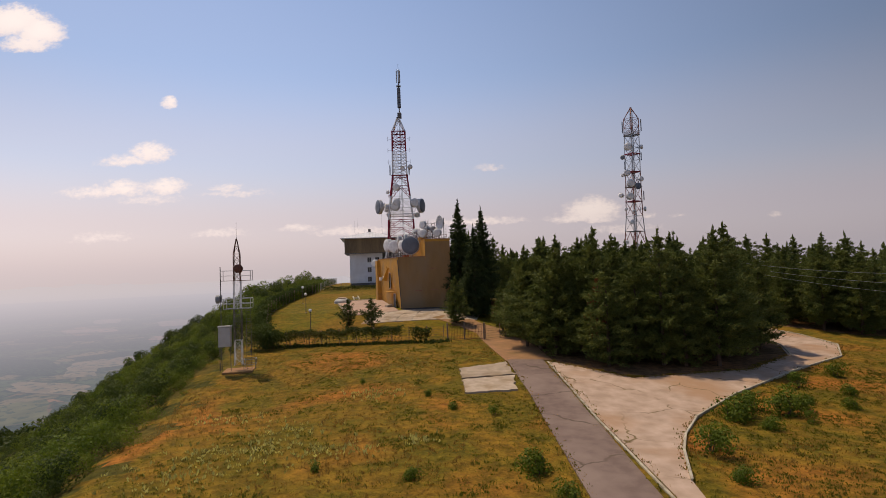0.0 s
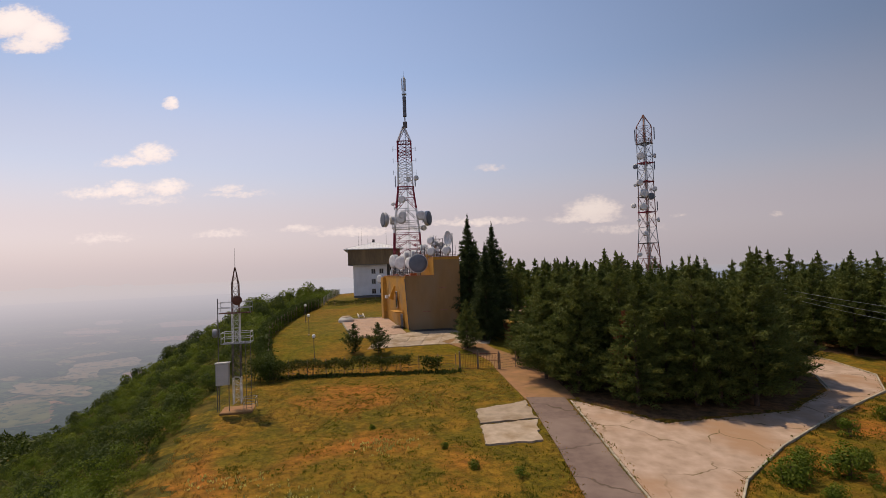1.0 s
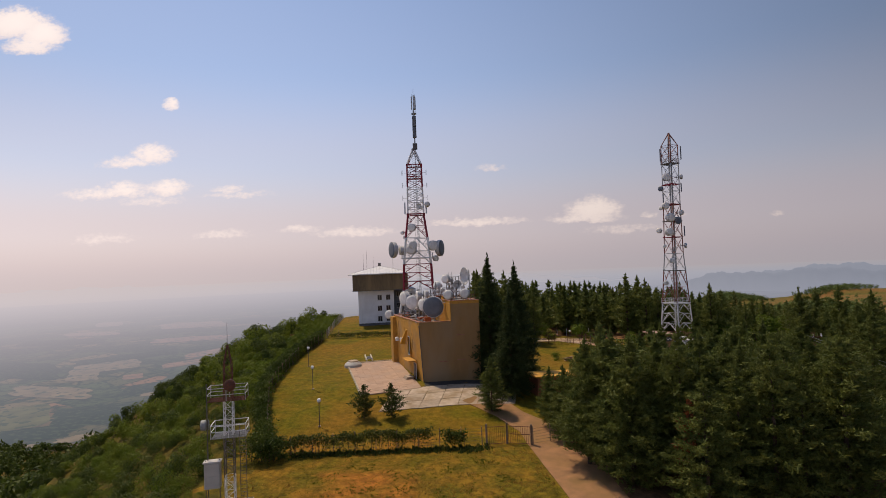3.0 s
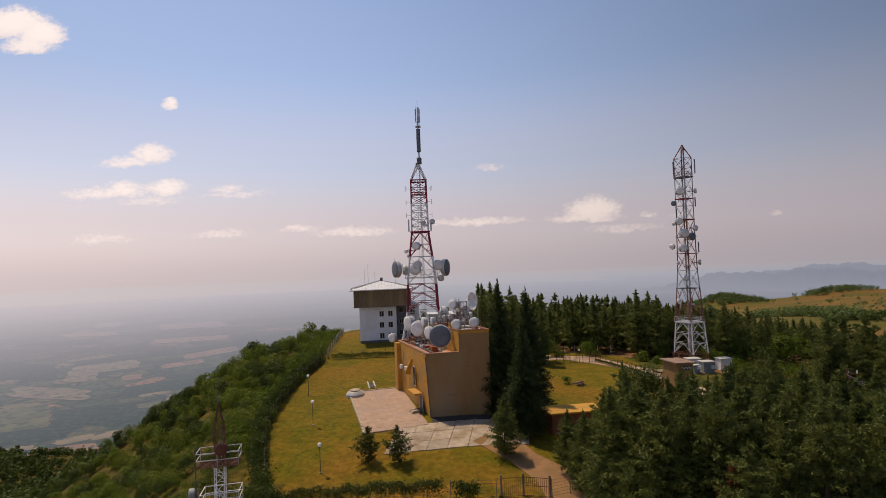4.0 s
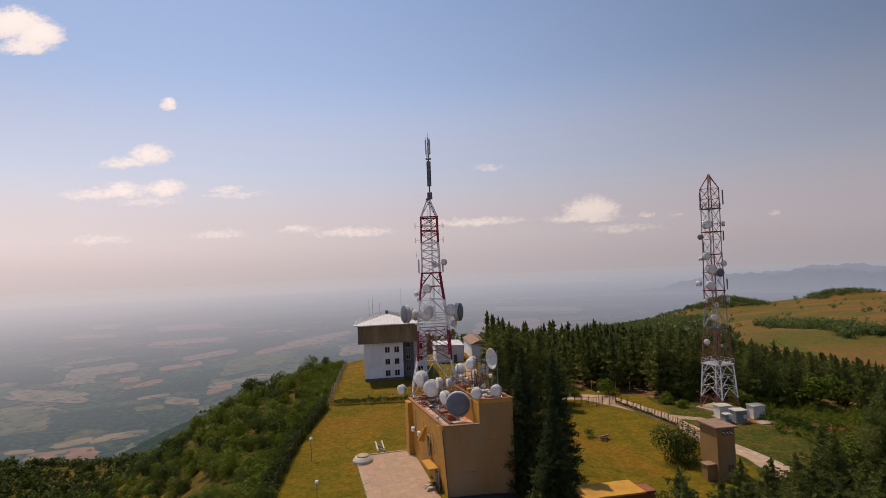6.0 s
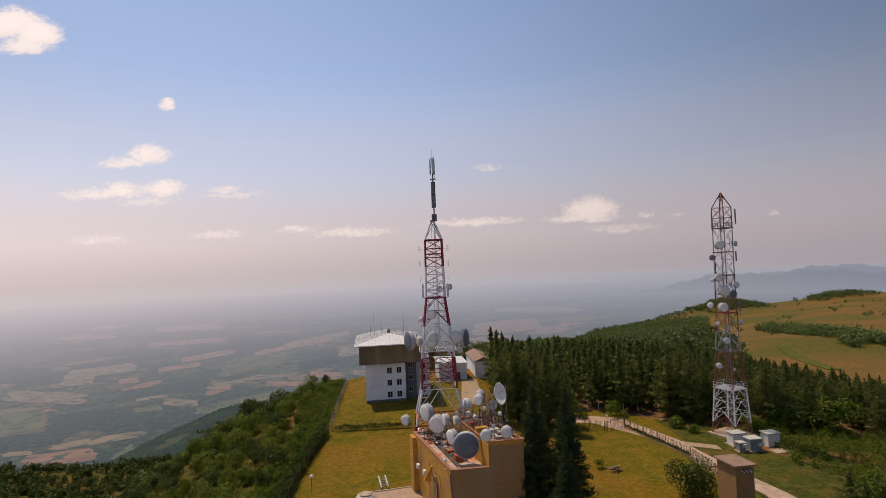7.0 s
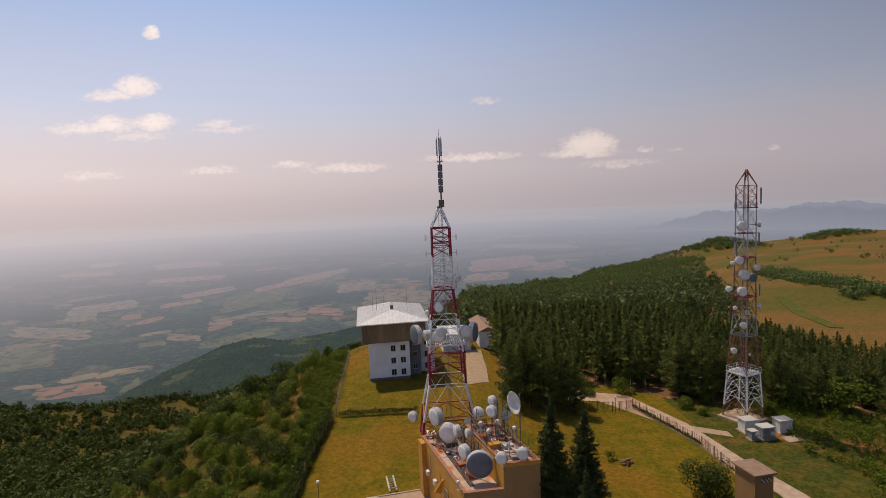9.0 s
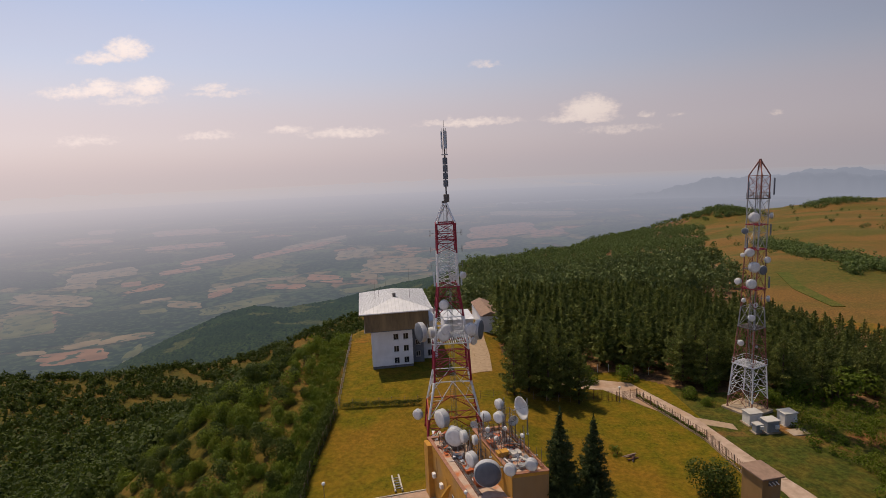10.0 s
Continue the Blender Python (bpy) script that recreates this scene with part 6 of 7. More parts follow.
fence([(-23.4, 70.7), (-26.3, 79), (-29.0, 88), (-30.2, 96), (-31.4, 112), (-30.8, 131)], 2.6, 2.1, "overgrown wire fence on dark posts along the edge of the slope", M_FENCE, 5, 0.075)
fence([(-31.0, 134), (-32.5, 150), (-34.5, 172)], 2.6, 2.0, "pale post and wire fence beside the white building", M_PALEPOST, 5, 0.085)
fence([(-23.4, 70.7), (-12, 72.1), (-0.2, 72.0)], 2.4, 2.1, "dark post and wire fence behind the hedge", M_FENCE, 6, 0.06)
fence([(5.4, 71.7), (7.4, 72.4), (9.4, 74.0)], 1.9, 2.0, "rusty post and wire fence beside the gate", M_FENCE, 6, 0.06)
fence([(-30.6, 133.0), (-15.6, 133.2), (-14.0, 133.3)], 2.5, 1.8, "low post and wire fence with bushes across the lawn", M_FENCE, 4, 0.07)
fence([(-3.5, 134.5), (10, 137.5), (20.7, 141.4)], 2.6, 1.6, "low post and wire fence at the back of the lawn", M_FENCE, 4, 0.06)
fence([(29.6, 141.0), (35.0, 122.8), (35.6, 112.8), (35.2, 106.0)], 2.2, 2.1, "rusty steel fence with concrete base along the gravel road", M_FENCE, 4, 0.09, M_RUST, pickets=0.4)
fence([(20.7, 141.4), (25.0, 140.0), (29.6, 141.0)], 1.8, 2.2, "rusty steel gate section at the back entrance", M_RUST, 4, 0.08, M_RUST, pickets=0.25)
fence([(26, 156.5), (31, 156), (37, 153.5)], 2.6, 1.9, "row of white posts beside the far road", M_WHITE, 0, 0.06)
strip("fence_base", [(29.8, 141.0), (35.2, 122.8), (35.8, 112.8), (35.4, 106.0)], [(29.55, 140.95), (34.95, 122.75), (35.55, 112.75), (35.15, 105.9)], M_GRAVEL, "low concrete base of the roadside fence", "wall", lift=0.35, thick=0.5, across=1)


def gate():
    t = thing("gate", Matrix(), "rusty steel bar gate standing between dark posts", "gate")
    for x, y, m in ((0.3, 72.1, M_FENCE), (2.6, 72.3, M_FENCE), (5.2, 71.6, M_FENCE)):
        z = ground_z(x, y)
        part("gate_post", Shape().box(0.2, 0.2, 2.5, pose(x, y, z - 0.2), 0.03), m, t)
    a, b = Vector((2.75, 72.25)), Vector((5.05, 71.65))
    z = ground_z(4, 72) + 0.12
    for h in (0, 1.0, 1.85):
        part("gate_rail", Shape().bar((a.x, a.y, z + h), (b.x, b.y, z + h), 0.035), M_RUST, t)
    for k in range(13):
        c = a.lerp(b, k / 12)
        part("gate_bar", Shape().bar((c.x, c.y, z), (c.x, c.y, z + 1.9), 0.018), M_RUST, t)
    a, b = Vector((0.4, 72.1)), Vector((2.5, 72.25))
    for h in (0, 1.85):
        part("gate_rail", Shape().bar((a.x, a.y, z + h), (b.x, b.y, z + h), 0.035), M_RUST, t)
    for k in range(11):
        c = a.lerp(b, k / 10)
        part("gate_bar", Shape().bar((c.x, c.y, z), (c.x, c.y, z + 1.9), 0.018), M_RUST, t)


gate()


def garden_lamp(m):
    t = thing("garden_lamp", m, "slender dark lamp post with a white globe on the lawn", "lamp", "globe lamps on the lawn")
    part("post", Shape().bar((0, 0, -0.2), (0, 0, 2.9), 0.05, 8, 0.035), M_DARKSTEEL, t)
    part("base", Shape().box(0.3, 0.3, 0.12), M_SLAB, t)
    part("collar", Shape().lathe([(0.05, 2.86), (0.12, 2.9), (0.12, 2.96)], 12), M_DARKSTEEL, t)
    part("globe", Shape().lathe([(0.10, 2.95), (0.21, 3.03), (0.26, 3.18), (0.21, 3.35), (0.10, 3.42), (0.01, 3.44)], 16), M_GLOBE, t, "white opal globe", flat=False)
    return t


for x, y in ((-19.6, 77.9), (-23.4, 90.2), (-27.7, 104.7)):
    garden_lamp(pose(x, y, ground_z(x, y)))
garden_lamp(pose(25.5, 139.6, ground_z(25.5, 139.6)))
t = thing("well_cover", pose(-19.8, 103.4, ground_z(-19.8, 103.4) + 0.1), "round pale concrete well cover with a raised lid", "well")
part("ring", Shape().lathe([(1.45, -0.3), (1.47, 0.28), (1.38, 0.42), (1.05, 0.72), (0.95, 0.76)], 28), M_SHELTER, t)
part("lid", Shape().lathe([(0.85, 0.72), (0.88, 0.92), (0.75, 0.98), (0.02, 1.0)], 24), M_SLAB, t)
t = thing("rail_rack", pose(-17.9, 108.3, ground_z(-17.9, 108.3), 0, 0, 14), "pair of pale concrete rails lying on the grass", "rails")
for x in (-0.45, 0.55):
    part("rail", Shape().box(0.22, 3.4, 0.25, pose(x, 0, 0.3, 8), 0.03), M_PALEPOST, t)
for k in range(5):
    part("crossbar", Shape().box(1.2, 0.1, 0.1, pose(0.05, -1.3 + 0.65 * k, 0.35)), M_STEEL, t)
for x, y, r in ((-9.6, 93.5, 20), (-9.9, 94.3, 35)):
    t = thing("slab_stack", pose(x, y, ground_z(x, y) + 0.12, 0, 0, r), "small stack of pale slabs beside the side door", "slabs")
    for k in range(3):
        part("slab", Shape().box(1.2 - 0.1 * k, 0.6, 0.12, pose(0.06 * k, 0, 0.13 * k), 0.02), M_SLAB, t)


# ---- the small mast on the edge of the slope ----
def small_mast():
    bx, by = -22.8, 58.9
    z0 = ground_z(bx, by)
    t = thing("small_mast", pose(bx, by, z0, 0, 0, 12), "small red and white lattice mast with two railed platforms", "mast")
    part("slab", Shape().box(3.1, 2.8, 0.42, pose(0, 0, -0.3), 0.05), M_DIRT, t, "dirt-stained concrete slab")
    zz = lambda h: h - z0
    for a, b, w0, w1, mat in ((zz(-2.9), zz(-0.2), 0.38, 0.38, M_WHITE), (zz(-0.2), zz(3.3), 0.38, 0.38, M_DARKSTEEL), (zz(3.3), zz(6.3), 0.36, 0.36, M_WHITE), (zz(6.3), zz(9.3), 0.34, 0.32, M_RUST), (zz(9.3), zz(11.0), 0.32, 0.03, M_RUST)):
        for sx, sy in ((-1, -1), (1, -1), (1, 1), (-1, 1)):
            part("leg", Shape().bar((sx * w0, sy * w0, a), (sx * w1, sy * w1, b), 0.045, 5), mat, t)
        n = max(1, round((b - a) / 0.75))
        for f in range(4):
            R = Matrix.Rotation(f * math.pi / 2, 3, 'Z')
            for k in range(n):
                u, v = a + (b - a) * k / n, a + (b - a) * (k + 1) / n
                wu, wv = w0 + (w1 - w0) * k / n, w0 + (w1 - w0) * (k + 1) / n
                l = -1 if k % 2 else 1
                part("brace", Shape().bar(R @ Vector((-l * wu, -wu, u)), R @ Vector((l * wv, -wv, v)), 0.025), mat, t)
                part("brace", Shape().bar(R @ Vector((-wv, -wv, v)), R @ Vector((wv, -wv, v)), 0.02), mat, t)
    for h, x0, x1, y0, y1, mat in ((zz(6.35), -1.6, 1.5, -0.8, 0.8, M_RUST), (zz(3.3), -1.3, 1.5, -1.0, 0.8, M_STEEL)):
        s = Shape()
        for y in np.arange(y0, y1 + 0.01, 0.2):
            s.bar((x0, y, h), (x1, y, h), 0.03)
        pieces("grating_bar", s, mat, t)
        s = Shape()
        rail_round([(x0, y0), (x1, y0), (x1, y1), (x0, y1)], h, 1.1, s, 1.4, 0.035)
        pieces("rail", s, M_DISHRIM if mat is M_RUST else M_WHITE, t)
    part("ladder", [s := Shape(), *[s.bar((0.95, -0.7, z), (1.45, -0.7, z), 0.02) for z in np.arange(0.3, zz(3.2), 0.3)], s.bar((0.95, -0.7, 0.2), (0.95, -0.7, zz(4.2)), 0.03), s.bar((1.45, -0.7, 0.2), (1.45, -0.7, zz(4.2)), 0.03)][0], M_DARKSTEEL, t)
    s = Shape()
    rail_round([(0.7, -1.3), (1.9, -1.3), (1.9, -0.2), (0.7, -0.2)], 0.25, 1.1, s, 1.0, 0.03)
    pieces("step_rail", s, M_STEEL, t)
    for x in (-1.75, -0.65):
        part("frame_post", Shape().bar((x, -1.0, 0.2), (x, -1.0, zz(1.6)), 0.045), M_DARKSTEEL, t)
    c = part("cabinet", Shape().box(1.25, 0.7, 2.1, pose(-1.2, -1.0, zz(-0.7)), 0.04), M_SHELTER, t, "pale grey equipment cabinet")
    for k in (0, 1):
        part("cabinet_door", Shape().box(1.12, 0.04, 0.98, pose(-1.2, -1.37, zz(-0.65) + 1.03 * k)), M_SHELTER, c)
    part("cabinet_roof", Shape().box(1.4, 0.85, 0.1, pose(-1.2, -1.0, zz(1.42))), M_SHELTER, c)
    part("pole", Shape().bar((-1.6, -0.8, 0.2), (-1.6, -0.8, zz(7.9)), 0.045, 6), M_DARKSTEEL, t)
    part("tip", Shape().bar((0, 0, zz(10.9)), (0, 0, zz(13.0)), 0.025, 5, 0.01), M_DARKSTEEL, t)
    dish(pose(bx + 0.35, by - 0.5, 6.9 + 0.75, 0, 0, 12), 0.48, "drum", M_RUST, 0.3, "dark red drum-shaped dish on the small mast")
    dish(pose(bx - 1.7, by - 0.9, 4.4, 0, 0, -70), 0.45, "drum", M_CABINET, 0.2, "grey drum-shaped dish on the small mast")
    return t


small_mast()


# ---- shelters below the forest tower ----
def shelter(x, y, w, d, h, mat, label, turn=8):
    z = ground_z(x, y)
    t = thing("equipment_shelter", pose(x, y, z, 0, 0, turn), label, "shelter", "equipment shelters by the forest tower")
    part("base", Shape().box(w + 0.5, d + 0.5, 0.35, pose(0, 0, -0.15)), M_SLAB, t)
    part("body", Shape().box(w, d, h, pose(0, 0, 0.2), 0.04), mat, t)
    part("roof", Shape().box(w + 0.3, d + 0.3, 0.16, pose(0, 0, h + 0.2), 0.04), M_SHELTER, t, "pale flat roof")
    part("door", Shape().box(0.9, 0.05, h * 0.82, pose(-w * 0.18, -d / 2 - 0.025, 0.25)), mat, t)
    part("air_unit", Shape().box(0.7, 0.35, 0.6, pose(w * 0.28, -d / 2 - 0.18, 0.9), 0.04), M_DISH, t, "white air conditioning unit")
    return t


shelter(46.2, 128.2, 2.5, 2.0, 2.1, M_WHITEBOX, "white equipment shelter on a concrete base")
shelter(47.6, 125.2, 2.3, 1.8, 2.0, M_CABINET, "grey equipment shelter with a pale roof")
shelter(45.2, 124.9, 1.2, 1.1, 1.4, M_CABINET, "low grey equipment cabinet with a flat roof")
shelter(52.4, 127.8, 2.5, 2.0, 2.2, M_WHITEBOX, "white equipment shelter with a pale roof")
solid("tower_slab", Shape().box(6.4, 6.4, 0.5, bevel=0.05), M_SLAB, pose(48.6, 133.9, ground_z(48.3, 134) - 0.1, 0, 0, 27), "raised concrete foundation slab below the forest tower", "slab", kind="structure")
solid("shelter_slab", Shape().box(3.6, 2.2, 0.3, bevel=0.04), M_SLAB, pose(52.4, 124.6, ground_z(52.4, 124.6) - 0.1, 0, 0, 8), "bare pale concrete slab beside the shelters", "slab", kind="structure")
strip("gravel_drive", [(-4.6, 146), (-4.2, 158), (-3.6, 172)], [(0.2, 147.5), (0.6, 158), (0.4, 173)], M_GRAVEL, "pale gravel drive beside the white building", "road", lift=0.05)
strip("gravel_patch", [(37.5, 128.5), (36.8, 131.5)], [(42.4, 126.0), (42.6, 128.2)], M_GRAVEL, "pale gravel patch in front of the shelters", "path", lift=0.05)
t = thing("power_pole", pose(43.3, 81.2, ground_z(43.3, 81.2)), "lattice power pole with white insulators among the pines", "pole")
s = Shape()
for sx, sy in ((-1, -1), (1, -1), (1, 1), (-1, 1)):
    s.bar((sx * 0.3, sy * 0.3, 0), (sx * 0.12, sy * 0.12, 11), 0.04)
for k in range(16):
    a, b = 0.3 - 0.18 * k / 16, 0.3 - 0.18 * (k + 1) / 16
    for f in range(4):
        R = Matrix.Rotation(f * math.pi / 2, 3, 'Z')
        s.bar(R @ Vector((-a, -a, 11 * k / 16)), R @ Vector((b, -b, 11 * (k + 1) / 16)), 0.02)
part("lattice", s, M_RUST, t)
part("crossarm", Shape().bar((-1.2, 0, 10.4), (1.2, 0, 10.4), 0.06), M_RUST, t)
for k, x in enumerate((-1.1, 0.0, 1.1)):
    part("insulator", Shape().lathe([(0.05, 10.45), (0.1, 10.55), (0.06, 10.65), (0.1, 10.75), (0.03, 10.85)], 10, pose(x, 0, 0)), M_DISH, t, "white insulator")
zt = ground_z(43.3, 81.2)
for k, x in enumerate((-1.1, 0.0, 1.1)):
    s = Shape()
    a, b = np.array([43.3 + x, 81.2, zt + 10.8 - 0.75 * k]), np.array([33.0 + x, 4.0, 6.9 - 1.1 * k])
    pts_ = [a + (b - a) * u / 14 - np.array([0, 0, 1.6 * math.sin(math.pi * u / 14)]) for u in range(15)]
    for u in range(14):
        s.bar(pts_[u], pts_[u + 1], 0.018, 4)
    solid("power_line", s, M_STEEL, Matrix(), "thin sagging power line from the pole", "cable", "power lines")
t = thing("wood_pile", pose(20.2, 118.5, ground_z(20.2, 118.5), 0, 0, 25), "small heap of brown boards and brush on the lawn", "pile")
gp = np.random.default_rng(4)
for k in range(9):
    part("board", Shape().box(gp.uniform(1.2, 2.4), 0.22, 0.07, pose(gp.normal(0, 0.35), gp.normal(0, 0.35), 0.08 + 0.08 * k, gp.normal(0, 6), gp.normal(0, 8), gp.uniform(-40, 40))), M_RUST if k % 2 else M_FENCE, t)

# ---- trees ----
def conifer_mesh(seed, h, r, base, whorl, arms, tufts, per, size, droop, mat, power=0.8, jag=0.25, wide=0.38):
    """Trunk and crown of a conifer of height h: whorls of arms set with tufts of needles."""
    g = np.random.default_rng(seed)
    cs, aa, bb = [], [], []
    trunk = Shape().bar((0, 0, -0.5), (0, 0, h * 0.55), 0.018 * h, 7, 0.010 * h).bar((0, 0, h * 0.55), (0, 0, h * 0.97), 0.010 * h, 5, 0.01)
    z = base * h
    while z < h * 0.985:
        u = (z - base * h) / (h * (1 - base))
        long = r * (1 - u) ** power * (0.55 + 0.45 * min(1, u / 0.15)) + 0.12
        n = max(3, int(round(arms * (0.6 + 0.4 * (1 - u)))))
        off = g.uniform(0, 6.28)
        for k in range(n):
            an = off + 2 * math.pi * k / n + g.normal(0, 0.25)
            ln = long * g.uniform(1 - jag, 1 + jag)
            d = np.array([math.cos(an), math.sin(an), 0])
            up = 0.35 - droop * (1 - u) + g.normal(0, 0.08)
            zb = z + g.normal(0, 0.45 * whorl)
            if g.random() < 0.35 and ln > 0.8:
                trunk.bar((0, 0, zb), tuple(np.array([0, 0, zb]) + d * ln * 0.8 + np.array([0, 0, ln * 0.8 * up])), 0.03, 4, 0.012)
            m = max(1, int(round(tufts * ln / r)))
            for s in np.linspace(0.3 if ln > 0.7 else 0.6, 1.0, m):
                c = np.array([0, 0, zb]) + d * ln * s + np.array([0, 0, ln * s * up * (1 + 0.3 * s)])
                q = c + g.normal(0, 0.16 * (0.5 + ln * 0.35), (per, 3)) * (1, 1, 0.6)
                a = unit(d + g.normal(0, 0.75, (per, 3)) + (0, 0, 0.45)) * size * g.uniform(0.6, 1.3, (per, 1))
                b = unit(np.cross(a, g.normal(0, 1, (per, 3)))) * size * wide
                cs.append(q), aa.append(a), bb.append(b)
        z += whorl * g.uniform(0.8, 1.2) * (0.65 + 0.35 * (1 - u))
    lead = 26
    cs.append(np.stack([g.normal(0, 0.06, lead), g.normal(0, 0.06, lead), np.linspace(h * 0.93, h * 1.05, lead)], -1))
    aa.append(unit(g.normal(0, 0.3, (lead, 3)) + (0, 0, 1)) * size)
    bb.append(unit(g.normal(0, 1, (lead, 3)) * (1, 1, 0.1)) * size * 0.4)
    pts = quads(np.concatenate(cs), np.concatenate(aa), np.concatenate(bb))
    return trunk.mesh("trunk", M_BARK), quad_mesh("crown", triangles(pts), mat, 3)


def plant(name, meshes, x, y, size, turn, label, category, group, sink=0.1, tall=1.0):
    m = Matrix.Translation((x, y, ground_z(x, y) - sink)) @ Matrix.Rotation(turn, 4, 'Z') @ Matrix.Diagonal((size, size, size * tall, 1))
    t = thing(name, m, label, category, group)
    part("trunk", meshes[0], None, t)
    part("crown", meshes[1], None, t)
    return t


rng = np.random.default_rng(7)
PINES = [conifer_mesh(10 + i, 13, 3.2 + 0.35 * (i % 3), 0.07 + 0.05 * (i % 2), 0.55, 8, 6, 21, 0.27, 0.22, M_PINE, 0.78, 0.36, 0.24) for i in range(5)]
M_FORESTPINE = leafy("forest_pine_needles", (0.092, 0.118, 0.028), (0.160, 0.174, 0.042), through_light=0.38)
PINES_MID = [conifer_mesh(20 + i, 13, 3.3, 0.10, 0.7, 7, 5, 11, 0.40, 0.2, M_FORESTPINE, 0.74, 0.36, 0.28) for i in range(4)]
PINES_FAR = [conifer_mesh(30 + i, 13, 3.1, 0.12, 1.0, 6, 3, 6, 0.70, 0.2, M_FORESTPINE, 0.70, 0.32, 0.42) for i in range(4)]
SPRUCES = [conifer_mesh(50 + i, 18, 3.75, 0.06, 0.40, 10, 8, 15, 0.28, 0.60, M_SPRUCE, 1.02, 0.3, 0.24) for i in range(2)]
DEADPINE = conifer_mesh(70, 8, 1.3, 0.3, 0.6, 5, 3, 12, 0.3, 0.7, M_DEAD, 0.8, 0.3, 0.25)


def scatter(poly, gap, seed):
    g = np.random.default_rng(seed)
    xs, ys = [p[0] for p in poly], [p[1] for p in poly]
    out = []
    for gx in np.arange(min(xs), max(xs), gap):
        for gy in np.arange(min(ys), max(ys), gap):
            x, y = gx + g.uniform(-0.42, 0.42) * gap, gy + g.uniform(-0.42, 0.42) * gap
            if poly_has(poly, x, y):
                out.append((x, y))
    return out


for x, y in scatter(NEAR_WOOD, 3.3, 3):
    h = rng.uniform(0.86, 1.14) if y < 64 else rng.uniform(0.82, 1.05) if y < 72 else rng.uniform(0.68, 0.92) if x > 24 else rng.uniform(0.62, 0.84) if y < 76 else rng.uniform(0.54, 0.72)
    if x < 17 and y > 73:
        h = min(h, 0.50 if x < 13.5 else 0.64)
    plant("pine_tree", PINES[rng.integers(5)], x, y, h, rng.uniform(0, 6.28), "dense dark green pine tree in a small wood", "tree", "pines of the near wood", tall=rng.uniform(0.92, 1.1))
for x, y, s in ((8.3, 76.4, 0.54), (9.2, 72.8, 0.62), (9.8, 75.0, 0.55), (10.9, 71.0, 0.82), (12.4, 73.6, 0.66), (12.6, 69.0, 1.0), (12.4, 65.0, 1.0), (13.2, 62.0, 1.02)):
    plant("pine_tree", PINES[int(x * 7) % 5], x, y, s, x, "dense dark green pine tree beside the gate", "tree", "pines of the near wood")
plant("dead_pine", DEADPINE, 16.6, 57.9, 0.95, 1.0, "dead rust-brown pine among the green ones", "tree", "dead pines", sink=-1.0)
for x, y in scatter(RIGHT_WOOD, 4.4, 4):
    plant("pine_tree", (PINES if x < 66 else PINES_MID)[rng.integers(4)], x, y, rng.uniform(0.88, 1.15) if x < 66 else rng.uniform(0.7, 1.0), rng.uniform(0, 6.28), "dense dark green pine tree beside the concrete road", "tree", "pines beside the road")
back = sorted(scatter(BACK_WOOD, 4.7, 5), key=lambda p: p[1] - 0.1 * p[0])
for x, y in back[:80]:
    plant("pine_tree", PINES_MID[rng.integers(4)], x, y, rng.uniform(0.85, 1.2) * (1 - 0.008 * max(0, x - 45)), rng.uniform(0, 6.28), "tall dark pine tree of the forest behind the compound", "tree", "pines of the forest")
for x, y, s, k, tall in ((2.9, 94.0, 0.99, 0, 1.03), (7.0, 94.6, 0.96, 1, 1.03), (5.1, 86.8, 0.80, 0, 1.0)):
    plant("spruce_tree", SPRUCES[k], x, y, s, s * 90, "tall dark spruce tree beside the ochre building", "tree", "spruces by the building", tall=tall)
for x, y, s in ((3.5, 137.0, 0.95), (7.0, 140.5, 1.08), (10.5, 138.0, 1.0), (13.5, 141.5, 1.1), (6.2, 145.0, 1.1), (11.0, 146.0, 1.12), (16.5, 145.5, 1.0), (17.0, 139.0, 0.85)):
    plant("pine_tree", PINES_MID[int(x) % 4], x, y, s, x * 5, "tall dark pine tree at the back of the lawn", "tree", "pines of the forest", tall=1.08)
plant("pine_tree", PINES[2], 1.7, 80.6, 0.53, 2.0, "young pine tree beside the gate", "tree", "pines by the gate")


def joined(name, meshes, places, mat, label, category):
    """Many trees joined into one mesh, from the crowns of a few."""
    g = np.random.default_rng(len(places))
    out = []
    src = []
    for tr, cr in meshes:
        v = np.empty(len(cr.vertices) * 3, dtype=np.float32)
        cr.vertices.foreach_get("co", v)
        src.append(v.reshape(-1, 3))
    for x, y, s in places:
        v = src[g.integers(len(src))]
        a = g.uniform(0, 6.28)
        R = np.array([[math.cos(a), -math.sin(a), 0], [math.sin(a), math.cos(a), 0], [0, 0, 1]])
        out.append(v @ R.T * s + (x, y, ground_z(x, y) - 0.1))
    return tagged(new(name, quad_mesh(name, np.concatenate(out), mat, 3)), label, category, kind="stuff")


joined("back_forest", PINES_FAR, [(x, y, rng.uniform(0.75, 1.08) * (1 - 0.008 * max(0, x - 45))) for x, y in back[80:]], M_FORESTPINE, "dense pine forest behind the forest tower", "forest")


